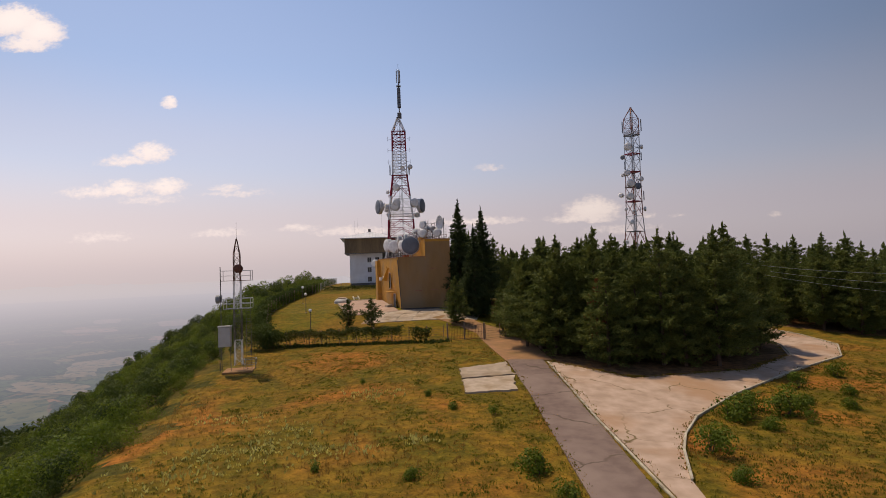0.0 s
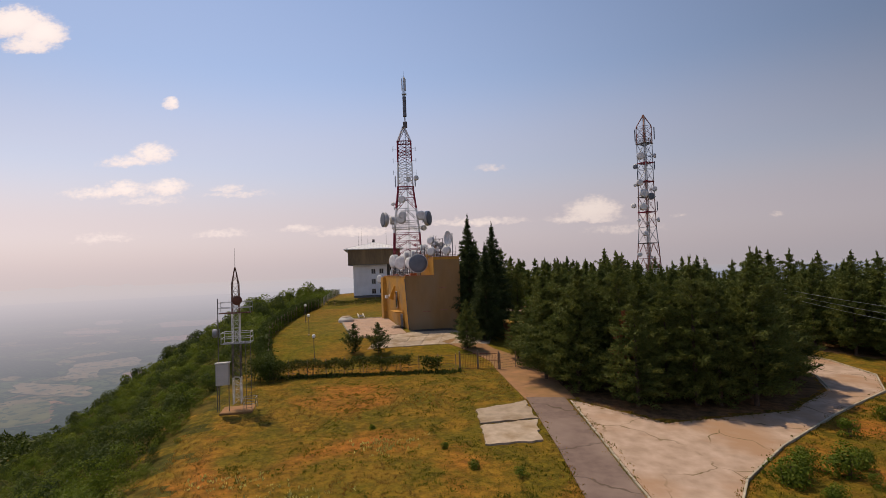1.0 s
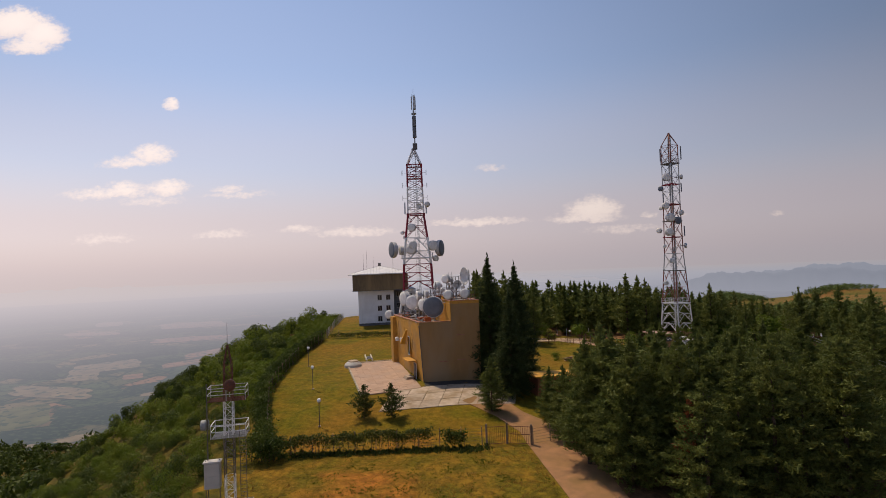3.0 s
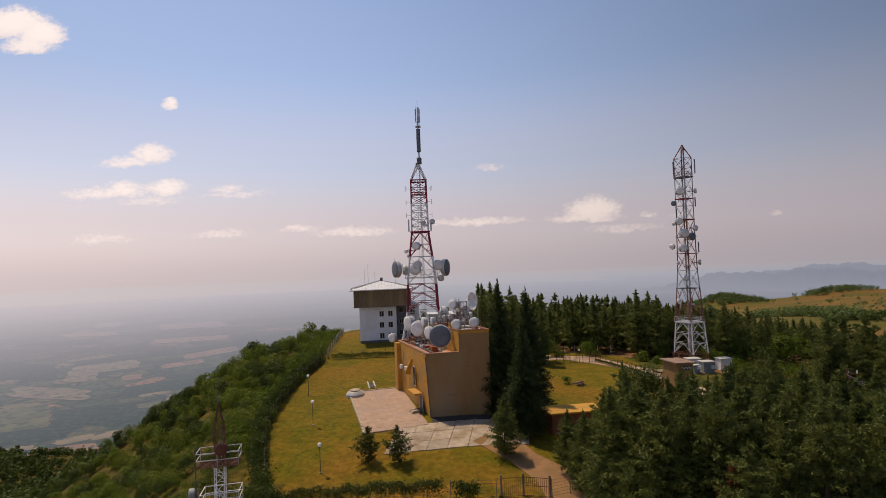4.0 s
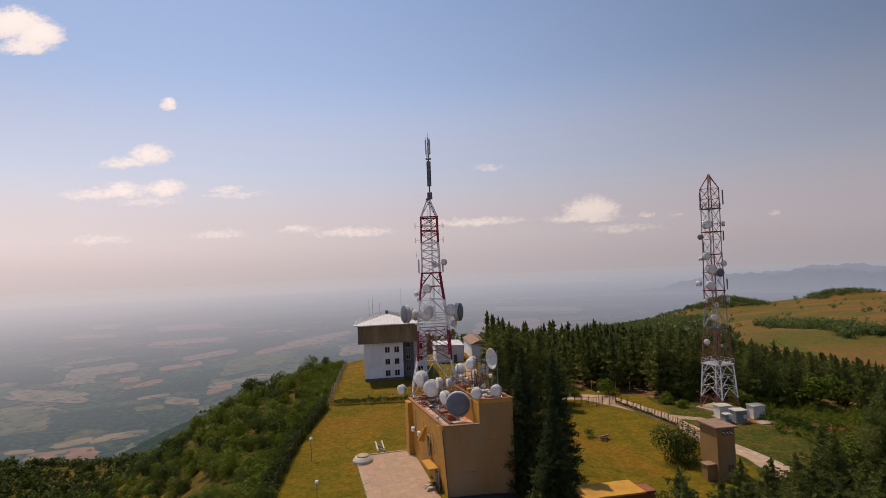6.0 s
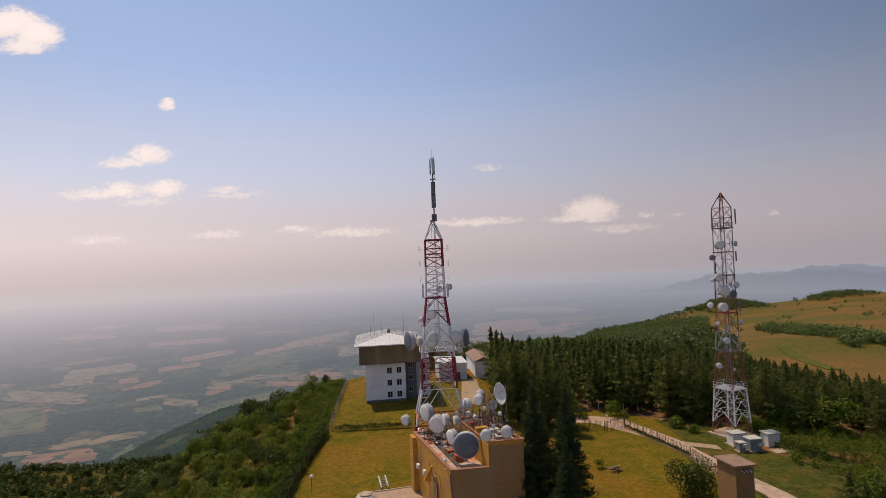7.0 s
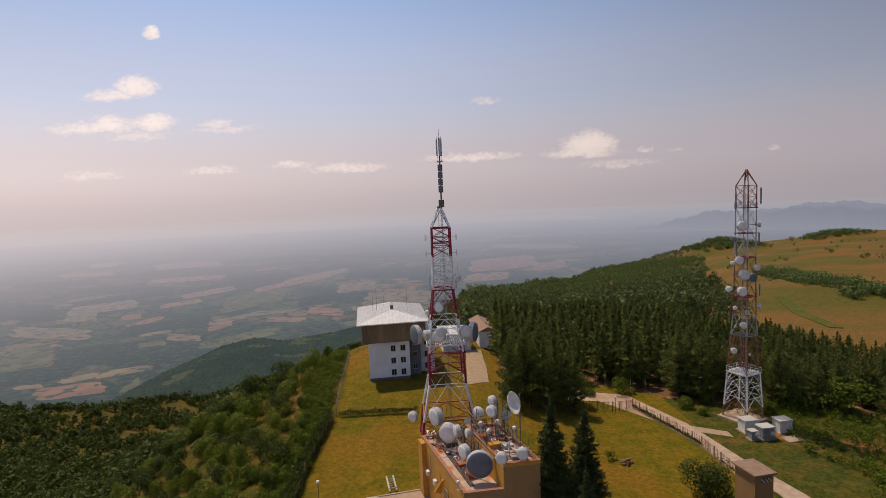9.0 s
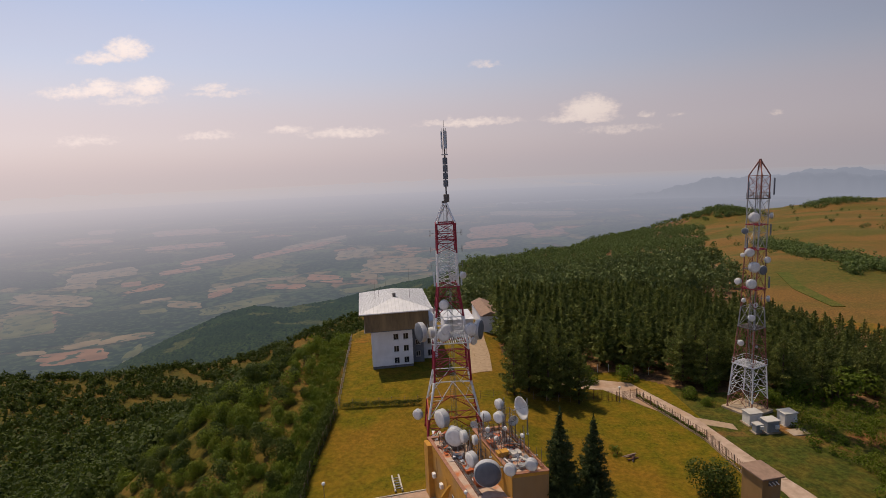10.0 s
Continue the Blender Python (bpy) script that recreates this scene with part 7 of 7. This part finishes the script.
# shrubs: lobed heaps of leaves
def shrub_points(g, h, wide, n, size, lobes=5, low=0.1):
    c = np.stack([g.normal(0, 0.33, lobes) * wide * h, g.normal(0, 0.33, lobes) * wide * h, g.uniform(0.16, 0.70, lobes) * h], -1)
    r = g.uniform(0.22, 0.38, lobes) * h * (0.6 + 0.8 * wide)
    k = g.integers(0, lobes, n)
    d = unit(g.normal(0, 1, (n, 3)) + (0, 0, 0.25))
    p = c[k] + d * (r[k] * g.uniform(0.55, 1.05, n) ** 0.5)[:, None]
    p[:, 2] = np.maximum(p[:, 2], low * h * g.uniform(0, 1, n))
    f = unit(d + g.normal(0, 0.38, (n, 3)))                      # leaves face outwards, so the heap is shaded as a whole
    a = unit(np.cross(f, g.normal(0, 1, (n, 3))))
    b = unit(np.cross(f, a)) * (size * 0.65 * g.uniform(0.7, 1.2, n))[:, None]
    a = a * (size * g.uniform(0.6, 1.3, n))[:, None]
    return quads(p, a, b)


def shrub_mesh(seed, h, wide, n, size, mat, lobes=6):
    g = np.random.default_rng(seed)
    st = Shape()
    for k in range(5):
        a = g.uniform(0, 6.28)
        st.bar((0, 0, -0.2), (0.25 * wide * h * math.cos(a), 0.25 * wide * h * math.sin(a), 0.6 * h), 0.02 * h, 5, 0.008 * h)
    return st.mesh("stems", M_BARK), quad_mesh("leaves", shrub_points(g, h, wide, n, size, lobes), mat)


def shrub_field(name, pts, hts, mat, label, seed, n, size, wide=0.6, lobes=5):
    g = np.random.default_rng(seed)
    out = []
    base = [triangles(shrub_points(g, 1.0, wide, n, size, lobes)) for _ in range(12)]
    z = land(pts[:, 0], pts[:, 1])
    for i in range(len(pts)):
        v = base[g.integers(12)]
        a = g.uniform(0, 6.28)
        R = np.array([[math.cos(a), -math.sin(a), 0], [math.sin(a), math.cos(a), 0], [0, 0, 1]])
        out.append(v @ R.T * (hts[i] * np.array([1, 1, g.uniform(0.8, 1.2)])) + (pts[i, 0], pts[i, 1], z[i] - 0.1))
    return tagged(new(name, quad_mesh(name, np.concatenate(out), mat, 3)), label, "scrub", kind="stuff")


def spread(az0, az1, r0, r1, n, seed):
    g = np.random.default_rng(seed)
    a = np.radians(g.uniform(az0, az1, n))
    r = np.sqrt(g.uniform(r0 ** 2, r1 ** 2, n))
    return np.stack([r * np.sin(a), r * np.cos(a)], -1)


def slope_only(pts, inset=0.0):
    e = np.interp(pts[:, 1], [0, 28, 45, 60, 75, 105, 130, 165, 200, 300], [-19, -20, -23.5, -27, -27, -32.5, -32.5, -35.5, -42, -40])
    return pts[pts[:, 0] < e - inset]


g0 = np.random.default_rng(99)


def slope_edge(y):
    return np.interp(y, [0, 28, 45, 60, 75, 79, 88, 96, 112, 131, 165, 200, 300], [-19, -20, -23.5, -26.5, -27, -27.2, -29.6, -31, -32.2, -31.8, -35, -39, -40])


def jittered(x0, x1, y0, y1, gap):
    X, Y = np.meshgrid(np.arange(x0, x1, gap), np.arange(y0, y1, gap))
    p = np.stack([X.ravel(), Y.ravel()], -1)
    return p + g0.uniform(-0.48, 0.48, p.shape) * gap


# bushes of the near slope
p = jittered(-75, -15, -4, 100, 2.1)
deep = slope_edge(p[:, 1]) - p[:, 0]
p, deep = p[(deep > 0.2) & (deep < 44)], deep[(deep > 0.2) & (deep < 44)]
h = np.interp(p[:, 1], [16, 40, 60, 80, 100], [2.8, 2.5, 2.0, 1.8, 2.0]) * g0.uniform(0.5, 1.4, len(p)) * np.clip(0.42 + deep / 7, 0, 1)
dark = g0.random(len(p)) < 0.3
shrub_field("slope_bushes", p[~dark], h[~dark], M_SCRUB, "bright green bushes covering the steep slope", 24, 850, 0.037, 0.70, 6)
shrub_field("dark_slope_bushes", p[dark], h[dark] * 1.2, M_BROAD, "dark green bushes and young trees on the steep slope", 22, 900, 0.036, 0.60, 6)
# young broadleaf wood beside the compound, with low bright scrub along its edge
p = jittered(-116, -30, 84, 235, 4.0)
deep = slope_edge(p[:, 1]) - p[:, 0]
k = (deep > 3.0) & (deep < 66) & ((p[:, 1] > 98) | (deep > 6))
p, deep = p[k], deep[k]
h = np.interp(p[:, 1], [84, 100, 115, 140, 175, 200], [2.3, 2.9, 4.0, 5.2, 6.0, 6.6]) * g0.uniform(0.65, 1.25, len(p)) * np.clip(0.5 + deep / 16, 0, 1) * np.interp(deep, [14, 45], [1, 0.62]) * np.where((p[:, 1] > 128) & (deep < 16), 0.74, 1.0)
light = g0.random(len(p)) < 0.55
shrub_field("slope_wood", p[~light], h[~light] * 1.06, M_BROAD, "dense young broadleaf wood on the slope beside the compound", 29, 1300, 0.040, 0.46, 6)
shrub_field("light_slope_wood", p[light], h[light], M_LEAF, "lighter green young trees in the wood on the slope", 30, 1300, 0.040, 0.46, 6)
p = jittered(-50, -28, 84, 205, 1.2)
deep = slope_edge(p[:, 1]) - p[:, 0]
p = p[(deep > -0.1) & (deep < 5.5)]
shrub_field("edge_scrub", p, g0.uniform(0.8, 2.1, len(p)), M_SCRUB, "bright green low scrub along the compound fence", 21, 320, 0.075, 0.8, 8)
p = slope_only(spread(-62, -6, 180, 345, 2100, 25), 30)
shrub_field("lower_wood", p, g0.uniform(4.5, 11.5, len(p)), M_BROAD, "broadleaf woods further down the slope", 26, 190, 0.080, 0.48, 6)
p = spread(-62, -6, 330, 930, 8000, 27)
gaps = np.array([noise.noise((x * 0.016, y * 0.016, 3.0)) + 0.5 * noise.noise((x * 0.05, y * 0.05, 1.0)) for x, y in p])
p = p[(gaps < 0.22)]
shrub_field("foothill_woods", p, g0.uniform(5, 11, len(p)), M_BROAD, "dark broadleaf woods on the lower slopes", 28, 46, 0.16, 0.5)

# the far forested hill and the tree belts on the meadows
p = np.concatenate([spread(-7, 25.5, 225, 1250, 7800, 31), spread(10, 25.5, 1200, 1750, 2200, 38)])
az_, r_ = np.degrees(np.arctan2(p[:, 0], p[:, 1])), np.hypot(p[:, 0], p[:, 1])
p = p[(az_ < np.interp(r_, [225, 300, 420, 700, 1200], [25.5, 24.6, 23.8, 24.0, 24.2]) + 0.9 * np.sin(r_ / 23) + 0.5 * np.sin(r_ / 9)) & ~((az_ > 20.5 + 0.8 * np.sin(r_ / 31)) & (r_ > 520) & (np.sin(r_ * 7.7 + az_ * 31) > 0.45)) & ~((p[:, 1] < 262) & (p[:, 0] > 8))]
# hill foliage is paler and bluer: slight haze mixed into its colour
M_FARPINE = leafy("hazed_pine_needles", (0.080, 0.112, 0.034), (0.136, 0.160, 0.050), through_light=0.3)
M_FARBROAD = leafy("hazed_leaves", (0.074, 0.114, 0.031), (0.124, 0.160, 0.044), through_light=0.35)
FARTREES = [conifer_mesh(40 + i, 1.0, 0.27, 0.1, 0.125, 6, 1, 3, 0.085, 0.1, M_FARPINE, 0.7, 0.3, 0.7) for i in range(5)]
far = np.hypot(p[:, 0], p[:, 1]) + g0.normal(0, 40, len(p)) > 520
joined("far_pine_forest", FARTREES, [(x, y, g0.uniform(8, 13)) for x, y in p[~far]], M_FARPINE, "dense dark pine forest on the hill behind the summit", "forest")
shrub_field("far_broadleaf_forest", p[far], g0.uniform(6, 10, far.sum()), M_FARBROAD, "broadleaf forest over the crest of the hill", 37, 64, 0.115, 0.55)
belt = []
for (x0, y0), (x1, y1), w, n in (((325, 575), (290, 478), 15, 110), ((290, 478), (246, 390), 12, 110), ((246, 390), (238, 350), 11, 60), ((238, 350), (233, 315), 10, 60), ((216, 330), (209, 309), 4, 12)):
    for k in range(n):
        u = g0.random()
        belt.append((x0 + (x1 - x0) * u + g0.normal(0, w * 0.45), y0 + (y1 - y0) * u + g0.normal(0, w * 0.45)))
knoll = np.concatenate([np.clip(g0.normal(0, 42, (330, 2)), -75, 75) + (695, 1350), np.clip(g0.normal(0, 30, (130, 2)), -50, 50) * (1.6, 1) + (985, 1355)])
single = np.concatenate([spread(25, 45, 420, 1900, 46, 34), spread(22.4, 25.5, 330, 1400, 150, 35), np.array([(306, 596), (579, 829), (575, 820), (566, 812), (528, 702), (520, 696), (540, 708)])])
p = np.concatenate([np.array(belt), knoll, single])
size = g0.uniform(4.5, 8.5, len(p))
size[len(belt):len(belt) + len(knoll)] = g0.uniform(9, 13, len(knoll))
shrub_field("meadow_trees", p, size, M_FARBROAD, "tree belts and single trees on the far meadows", 36, 70, 0.12)

# bright scrub in the clearing of the forest tower, and along the roads
p = np.array(scatter([(56, 106), (66, 106), (92, 122), (110, 132), (75, 140), (57, 142), (54, 134), (52, 126), (51, 119), (54, 112)], 1.6, 41))
shrub_field("clearing_scrub", p, g0.uniform(0.6, 2.0, len(p)), M_SCRUB, "bright green scrub in the clearing by the forest tower", 42, 90, 0.11, 0.75)

BUSHES = [shrub_mesh(60 + i, 1.0, 0.75, 900, 0.055, M_SCRUB) for i in range(3)]
DARKBUSH = [shrub_mesh(64 + i, 1.0, 0.8, 3200, 0.032, M_BROAD, 12) for i in range(2)]


def bush(kind, x, y, h, label, group="", name="bush"):
    m = Matrix.Translation((x, y, ground_z(x, y) - 0.08)) @ Matrix.Rotation(x * 3.1 + y, 4, 'Z') @ Matrix.Diagonal((h, h, h, 1))
    t = thing(name, m, label, "bush", group)
    part("woody_base", kind[0], None, t)
    part("foliage", kind[1], None, t)
    return t


YEW = conifer_mesh(80, 4.0, 1.35, 0.10, 0.3, 6, 4, 10, 0.2, -0.15, M_HEDGE, 0.62, 0.5, 0.3)
for x, y, s in ((-14.4, 79.6, 1.0), (-10.9, 79.4, 1.02)):
    plant("ornamental_bush", YEW, x, y, s, x, "upright dark evergreen bush on the lawn", "bush", "evergreen bushes on the lawn")
bush(DARKBUSH[0], 28.6, 108.0, 5.6, "large round dark green bush beside the transformer tower")
for x, y, h in ((47.0, 143.5, 3.5), (39.5, 140.5, 3.0), (31, 151, 3.6), (22.5, 151.5, 4.0), (53.8, 137, 4.0), (42.2, 137, 2.2), (63, 141, 6), (70, 139, 7), (57, 110, 4), (53.5, 103, 4.5), (57, 105, 6), (61, 103, 6.5), (54.5, 97, 5.5), (64, 109, 6), (51.8, 91, 4.5), (68, 114, 6)):
    bush(BUSHES[int(x) % 3], x, y, h, "leafy green bush at the edge of the forest clearing", "bushes of the clearing")
for x, y, h in ((5.0, 30.1, 1.7), (5.9, 27.0, 1.2), (16.4, 33.8, 1.9), (21.3, 40.6, 2.2), (26.8, 42.1, 2.3), (24.5, 43.0, 1.5), (23.2, 39.0, 1.3), (28.2, 43.6, 1.6), (22.6, 41.6, 1.7), (32.5, 49.5, 1.4), (38.8, 53.5, 1.6), (16.0, 29.5, 1.2), (30, 45, 1.0), (27.5, 40.5, 0.9), (33, 43.5, 1.2), (-2.2, 30.0, 0.9), (0.2, 43, 0.8), (-1.8, 47, 0.7), (3.6, 41.5, 0.8), (-7.8, 31.5, 0.7), (37.5, 76.0, 2.0), (41.5, 74.0, 1.8), (39.0, 71.0, 1.5), (-8, 52, 0.6), (36, 47.5, 1.3)):
    bush(BUSHES[int(abs(x) * 3) % 3], x, y, h, "low leafy green bush in the dry meadow", "meadow bushes")
bush(BUSHES[1], 18.3, 119.5, 1.5, "leafy weed beside the pile of boards on the lawn")


def hedge(rows, h, thick, n_per_m, label, mat, seed, stems=True, bare=0.45, size=0.13):
    """A hedge along a line: leaves gathered towards the top, bare stems below."""
    g = np.random.default_rng(seed)
    t = thing("hedge", Matrix(), label, "hedge")
    st, ps, ds = Shape(), [], []
    for p_, q_ in zip(rows[:-1], rows[1:]):
        p_, q_ = np.array(p_), np.array(q_)
        ln = np.linalg.norm(q_ - p_)
        n = int(ln * n_per_m)
        u = g.random(n)
        wave = 0.5 + 0.5 * np.sin(u * ln * 1.9 + seed) * np.sin(u * ln * 0.7)
        hh = h * (0.72 + 0.33 * wave)
        zf = bare * (1 - 0.75 * (g.random(n) < 0.35)) 
        z = hh * (zf + (1 - zf) * np.sqrt(g.random(n)))
        c = p_ + (q_ - p_) * u[:, None] + g.normal(0, thick * 0.4, (n, 2))
        ps.append(np.stack([c[:, 0], c[:, 1], land(c[:, 0], c[:, 1]) + z], -1))
        if stems:
            for k in range(int(ln / 0.55)):
                v = p_ + (q_ - p_) * g.random() + g.normal(0, 0.1, 2)
                zz = ground_z(*v)
                st.bar((*v, zz - 0.1), (v[0] + g.normal(0, 0.15), v[1] + g.normal(0, 0.15), zz + h * 0.75), 0.035, 4, 0.015)
    c = np.concatenate(ps)
    a = unit(g.normal(0, 1, c.shape)) * (size * g.uniform(0.6, 1.3, len(c)))[:, None]
    b = unit(np.cross(a, g.normal(0, 1, c.shape))) * size * 0.6
    if stems:
        part("woody_base", st, M_BARK, t)
    part("foliage", quad_mesh("leaves", quads(c, a, b), mat), None, t)


hedge([(-23.5, 70.3), (-16, 71.6), (-5.8, 71.8)], 2.3, 0.75, 400, "tall dark clipped hedge with bare stems along the front fence", M_HEDGE, 1, bare=0.42, size=0.105)
hedge([(-4.4, 71.6), (-2.2, 71.7)], 2.2, 0.7, 420, "leafy bush climbing the front fence", M_BROAD, 2, bare=0.1)
hedge([(-23.8, 71.5), (-27.1, 79), (-29.9, 88), (-31.1, 96), (-32.3, 112), (-31.7, 131)], 2.3, 1.1, 620, "wild green hedge growing through the fence on the slope", M_BROAD, 3, bare=0.05)
hedge([(-30.0, 132.6), (-22, 132.8), (-15.0, 132.9)], 1.25, 0.55, 130, "low dark hedge along the fence behind the lawn", M_HEDGE, 4, bare=0.05)
hedge([(-25.5, 70.0), (-22.0, 69.6)], 3.0, 1.8, 700, "broad green bush at the corner of the hedge", M_BROAD, 5, bare=0.05)
hedge([(29.9, 141.6), (35.2, 123.2)], 0.8, 0.5, 120, "weeds along the roadside fence", M_SCRUB, 6, stems=False, bare=0.0)


# ---- grass and flowers of the meadow ----
def tufts(name, pts, hgt, mat, label, seed, blades=5, wide=0.16):
    g = np.random.default_rng(seed)
    n = len(pts) * blades
    P = np.repeat(pts, blades, 0) + g.normal(0, 0.09, (n, 2))
    H = np.repeat(hgt, blades) * g.uniform(0.6, 1.3, n)
    z = land(P[:, 0], P[:, 1])
    d = unit(g.normal(0, 0.45, (n, 3)) * (1, 1, 0) + (0, 0, 1)) * (H / 2)[:, None]
    c = np.stack([P[:, 0], P[:, 1], z], -1) + d * 0.9
    b = unit(np.cross(d, g.normal(0, 1, (n, 3)))) * (wide * H)[:, None]
    b = np.where((np.cross(d, b) @ np.array([0.3, -1.0, 0.4]) < 0)[:, None], -b, b)      # all blades wound the same way
    me = quad_mesh(name, quads(c, d, b), mat)
    return tagged(new(name, me), label, "grass", kind="stuff")


def clear(p):
    """Keep grass off the roads, slabs and paths."""
    x, y = p[:, 0], p[:, 1]
    lane = (x > 6.8) & (x < 11.4) & (y < 60)
    slabs = (x > 1.2) & (x < 6.8) & (y > 47) & (y < 58.5)
    left = np.interp(y, [-40, 18, 29, 46, 58, 60], [11.3, 11.3, 11.3, 11.2, 11.0, 60])
    right = np.interp(y, [-40, 18, 29, 33.7, 41.1, 47, 54.9, 62.7, 70, 78, 86], [11.4, 11.5, 13.2, 14.9, 19.2, 25.5, 35.6, 46.6, 51.6, 52.0, 49.3])
    conc = (x > left) & (x < right) | ((y > 50) & (x > 11) & (x < right) & (y < 90))
    dirt = (y > 58) & (x > np.interp(y, [58, 66, 75, 80], [6.4, 5.4, 4.2, 1.6])) & (x < np.interp(y, [58, 66, 77, 81], [12, 11.4, 9.2, 6]))
    e = np.interp(y, [0, 28, 45, 60, 75], [-19, -20, -23.5, -27, -27])
    mast = (abs(x + 22.8) < 2.2) & (abs(y - 58.9) < 2.2)
    return p[~(lane | slabs | conc | dirt | mast) & (x > e)]


def box_points(x0, x1, y0, y1, n, seed):
    g = np.random.default_rng(seed)
    return np.stack([g.uniform(x0, x1, n), g.uniform(y0, y1, n)], -1)


p = clear(box_points(-26, 60, 21, 71, 30000, 51))
dry = np.array([noise.noise((x * 0.11, y * 0.11, 2.0)) + 0.4 * noise.noise((x * 0.5, y * 0.5, 5.0)) for x, y in p])
tufts("meadow_grass", p[dry < 0.20], g0.uniform(0.06, 0.17, (dry < 0.20).sum()), M_GRASS, "green and yellow tufts of meadow grass", 52, 4, 0.13)
tufts("dry_meadow_grass", p[dry >= 0.20], g0.uniform(0.08, 0.22, (dry >= 0.20).sum()), M_GRASSDRY, "orange dry tufts of meadow grass", 53)
fl = []
for x, y, w, n in ((-13.5, 35, 1.6, 130), (-15.5, 31.5, 2.0, 110), (-7.5, 34.5, 1.3, 110), (-2.2, 36, 0.6, 40), (-12, 38.5, 1.8, 70), (-6.5, 48, 1.5, 80), (-17, 42, 1.5, 60)):
    fl.append(g0.normal(0, w, (n, 2)) * (1.2, 0.7) + (x, y))
p = clear(np.concatenate(fl))
tufts("yellow_flowers", p, g0.uniform(0.15, 0.32, len(p)), M_FLOWER, "patches of pale yellow wild flowers in the meadow", 54, 3, 0.22)
p = box_points(-30, 36, 74, 150, 9000, 55)
p = p[~((p[:, 0] > -22) & (p[:, 0] < 2) & (p[:, 1] > 80) & (p[:, 1] < 109)) & (p[:, 0] > np.interp(p[:, 1], [70, 95, 131], [-23, -29.5, -30])) & ~((p[:, 0] > 8) & (p[:, 1] < 97))]
wild = np.array([noise.noise((x * 0.16, y * 0.16, 7.0)) + 0.6 * noise.noise((x * 0.6, y * 0.6, 4.0)) for x, y in p])
tufts("lawn_grass", p[wild < 0.1], g0.uniform(0.06, 0.14, (wild < 0.1).sum()), M_GRASS, "rough yellowish lawn grass inside the compound", 56, 3, 0.2)
tufts("dry_lawn_grass", p[wild > 0.25], g0.uniform(0.06, 0.13, (wild > 0.25).sum()), M_GRASSDRY, "dry straw-coloured patches of the lawn", 57, 3, 0.2)
# greener weeds: clumps in the meadow and a strip below the hedge
p = clear(np.concatenate([g0.normal(0, 0.55, (16, 2)) + c for c in box_points(-18, 6, 24, 68, 150, 61)] + [g0.normal(0, 0.6, (16, 2)) + c for c in box_points(16, 50, 26, 60, 330, 62)]))
tufts("meadow_weeds", p, g0.uniform(0.08, 0.18, len(p)), M_WEED, "clumps of green weeds in the meadow", 63, 9, 0.16)
p = np.stack([g0.uniform(-24, 0, 700), np.full(700, 71.0)], -1) + g0.normal(0, 0.4, (700, 2))
tufts("hedge_weeds", p, g0.uniform(0.15, 0.4, len(p)), M_HEDGE, "rank dark weeds along the foot of the hedge", 64, 5, 0.3)

# weeds and dry grass fraying the edges of the roads
verge = []
for row, n in (([(7.0, 20), (7.1, 35.5), (7.2, 46.4), (6.7, 59.5)], 300), ([(11.1, 22), (11.15, 46), (10.9, 58)], 380), (CONC_R[1:11], 600), ([(12, 57), (18, 51.8), (31.7, 55.7), (40.2, 62.9)], 500)):
    for k in range(n):
        i = g0.integers(len(row) - 1)
        u = g0.random()
        a_, b_ = np.array(row[i]), np.array(row[i + 1])
        verge.append(a_ + (b_ - a_) * u + g0.normal(0, 0.26, 2) + 0.3 * noise.noise((a_[0] + u * 9, a_[1], 3.0)))
verge = np.array(verge)
half = g0.random(len(verge)) < 0.5
tufts("verge_grass", verge[half], g0.uniform(0.06, 0.16, half.sum()) + 0.06, M_GRASS, "ragged grass along the edges of the roads", 71, 4, 0.2)
tufts("dry_verge_grass", verge[~half], g0.uniform(0.06, 0.15, (~half).sum()) + 0.06, M_GRASSDRY, "dry grass along the edges of the roads", 72, 4, 0.2)
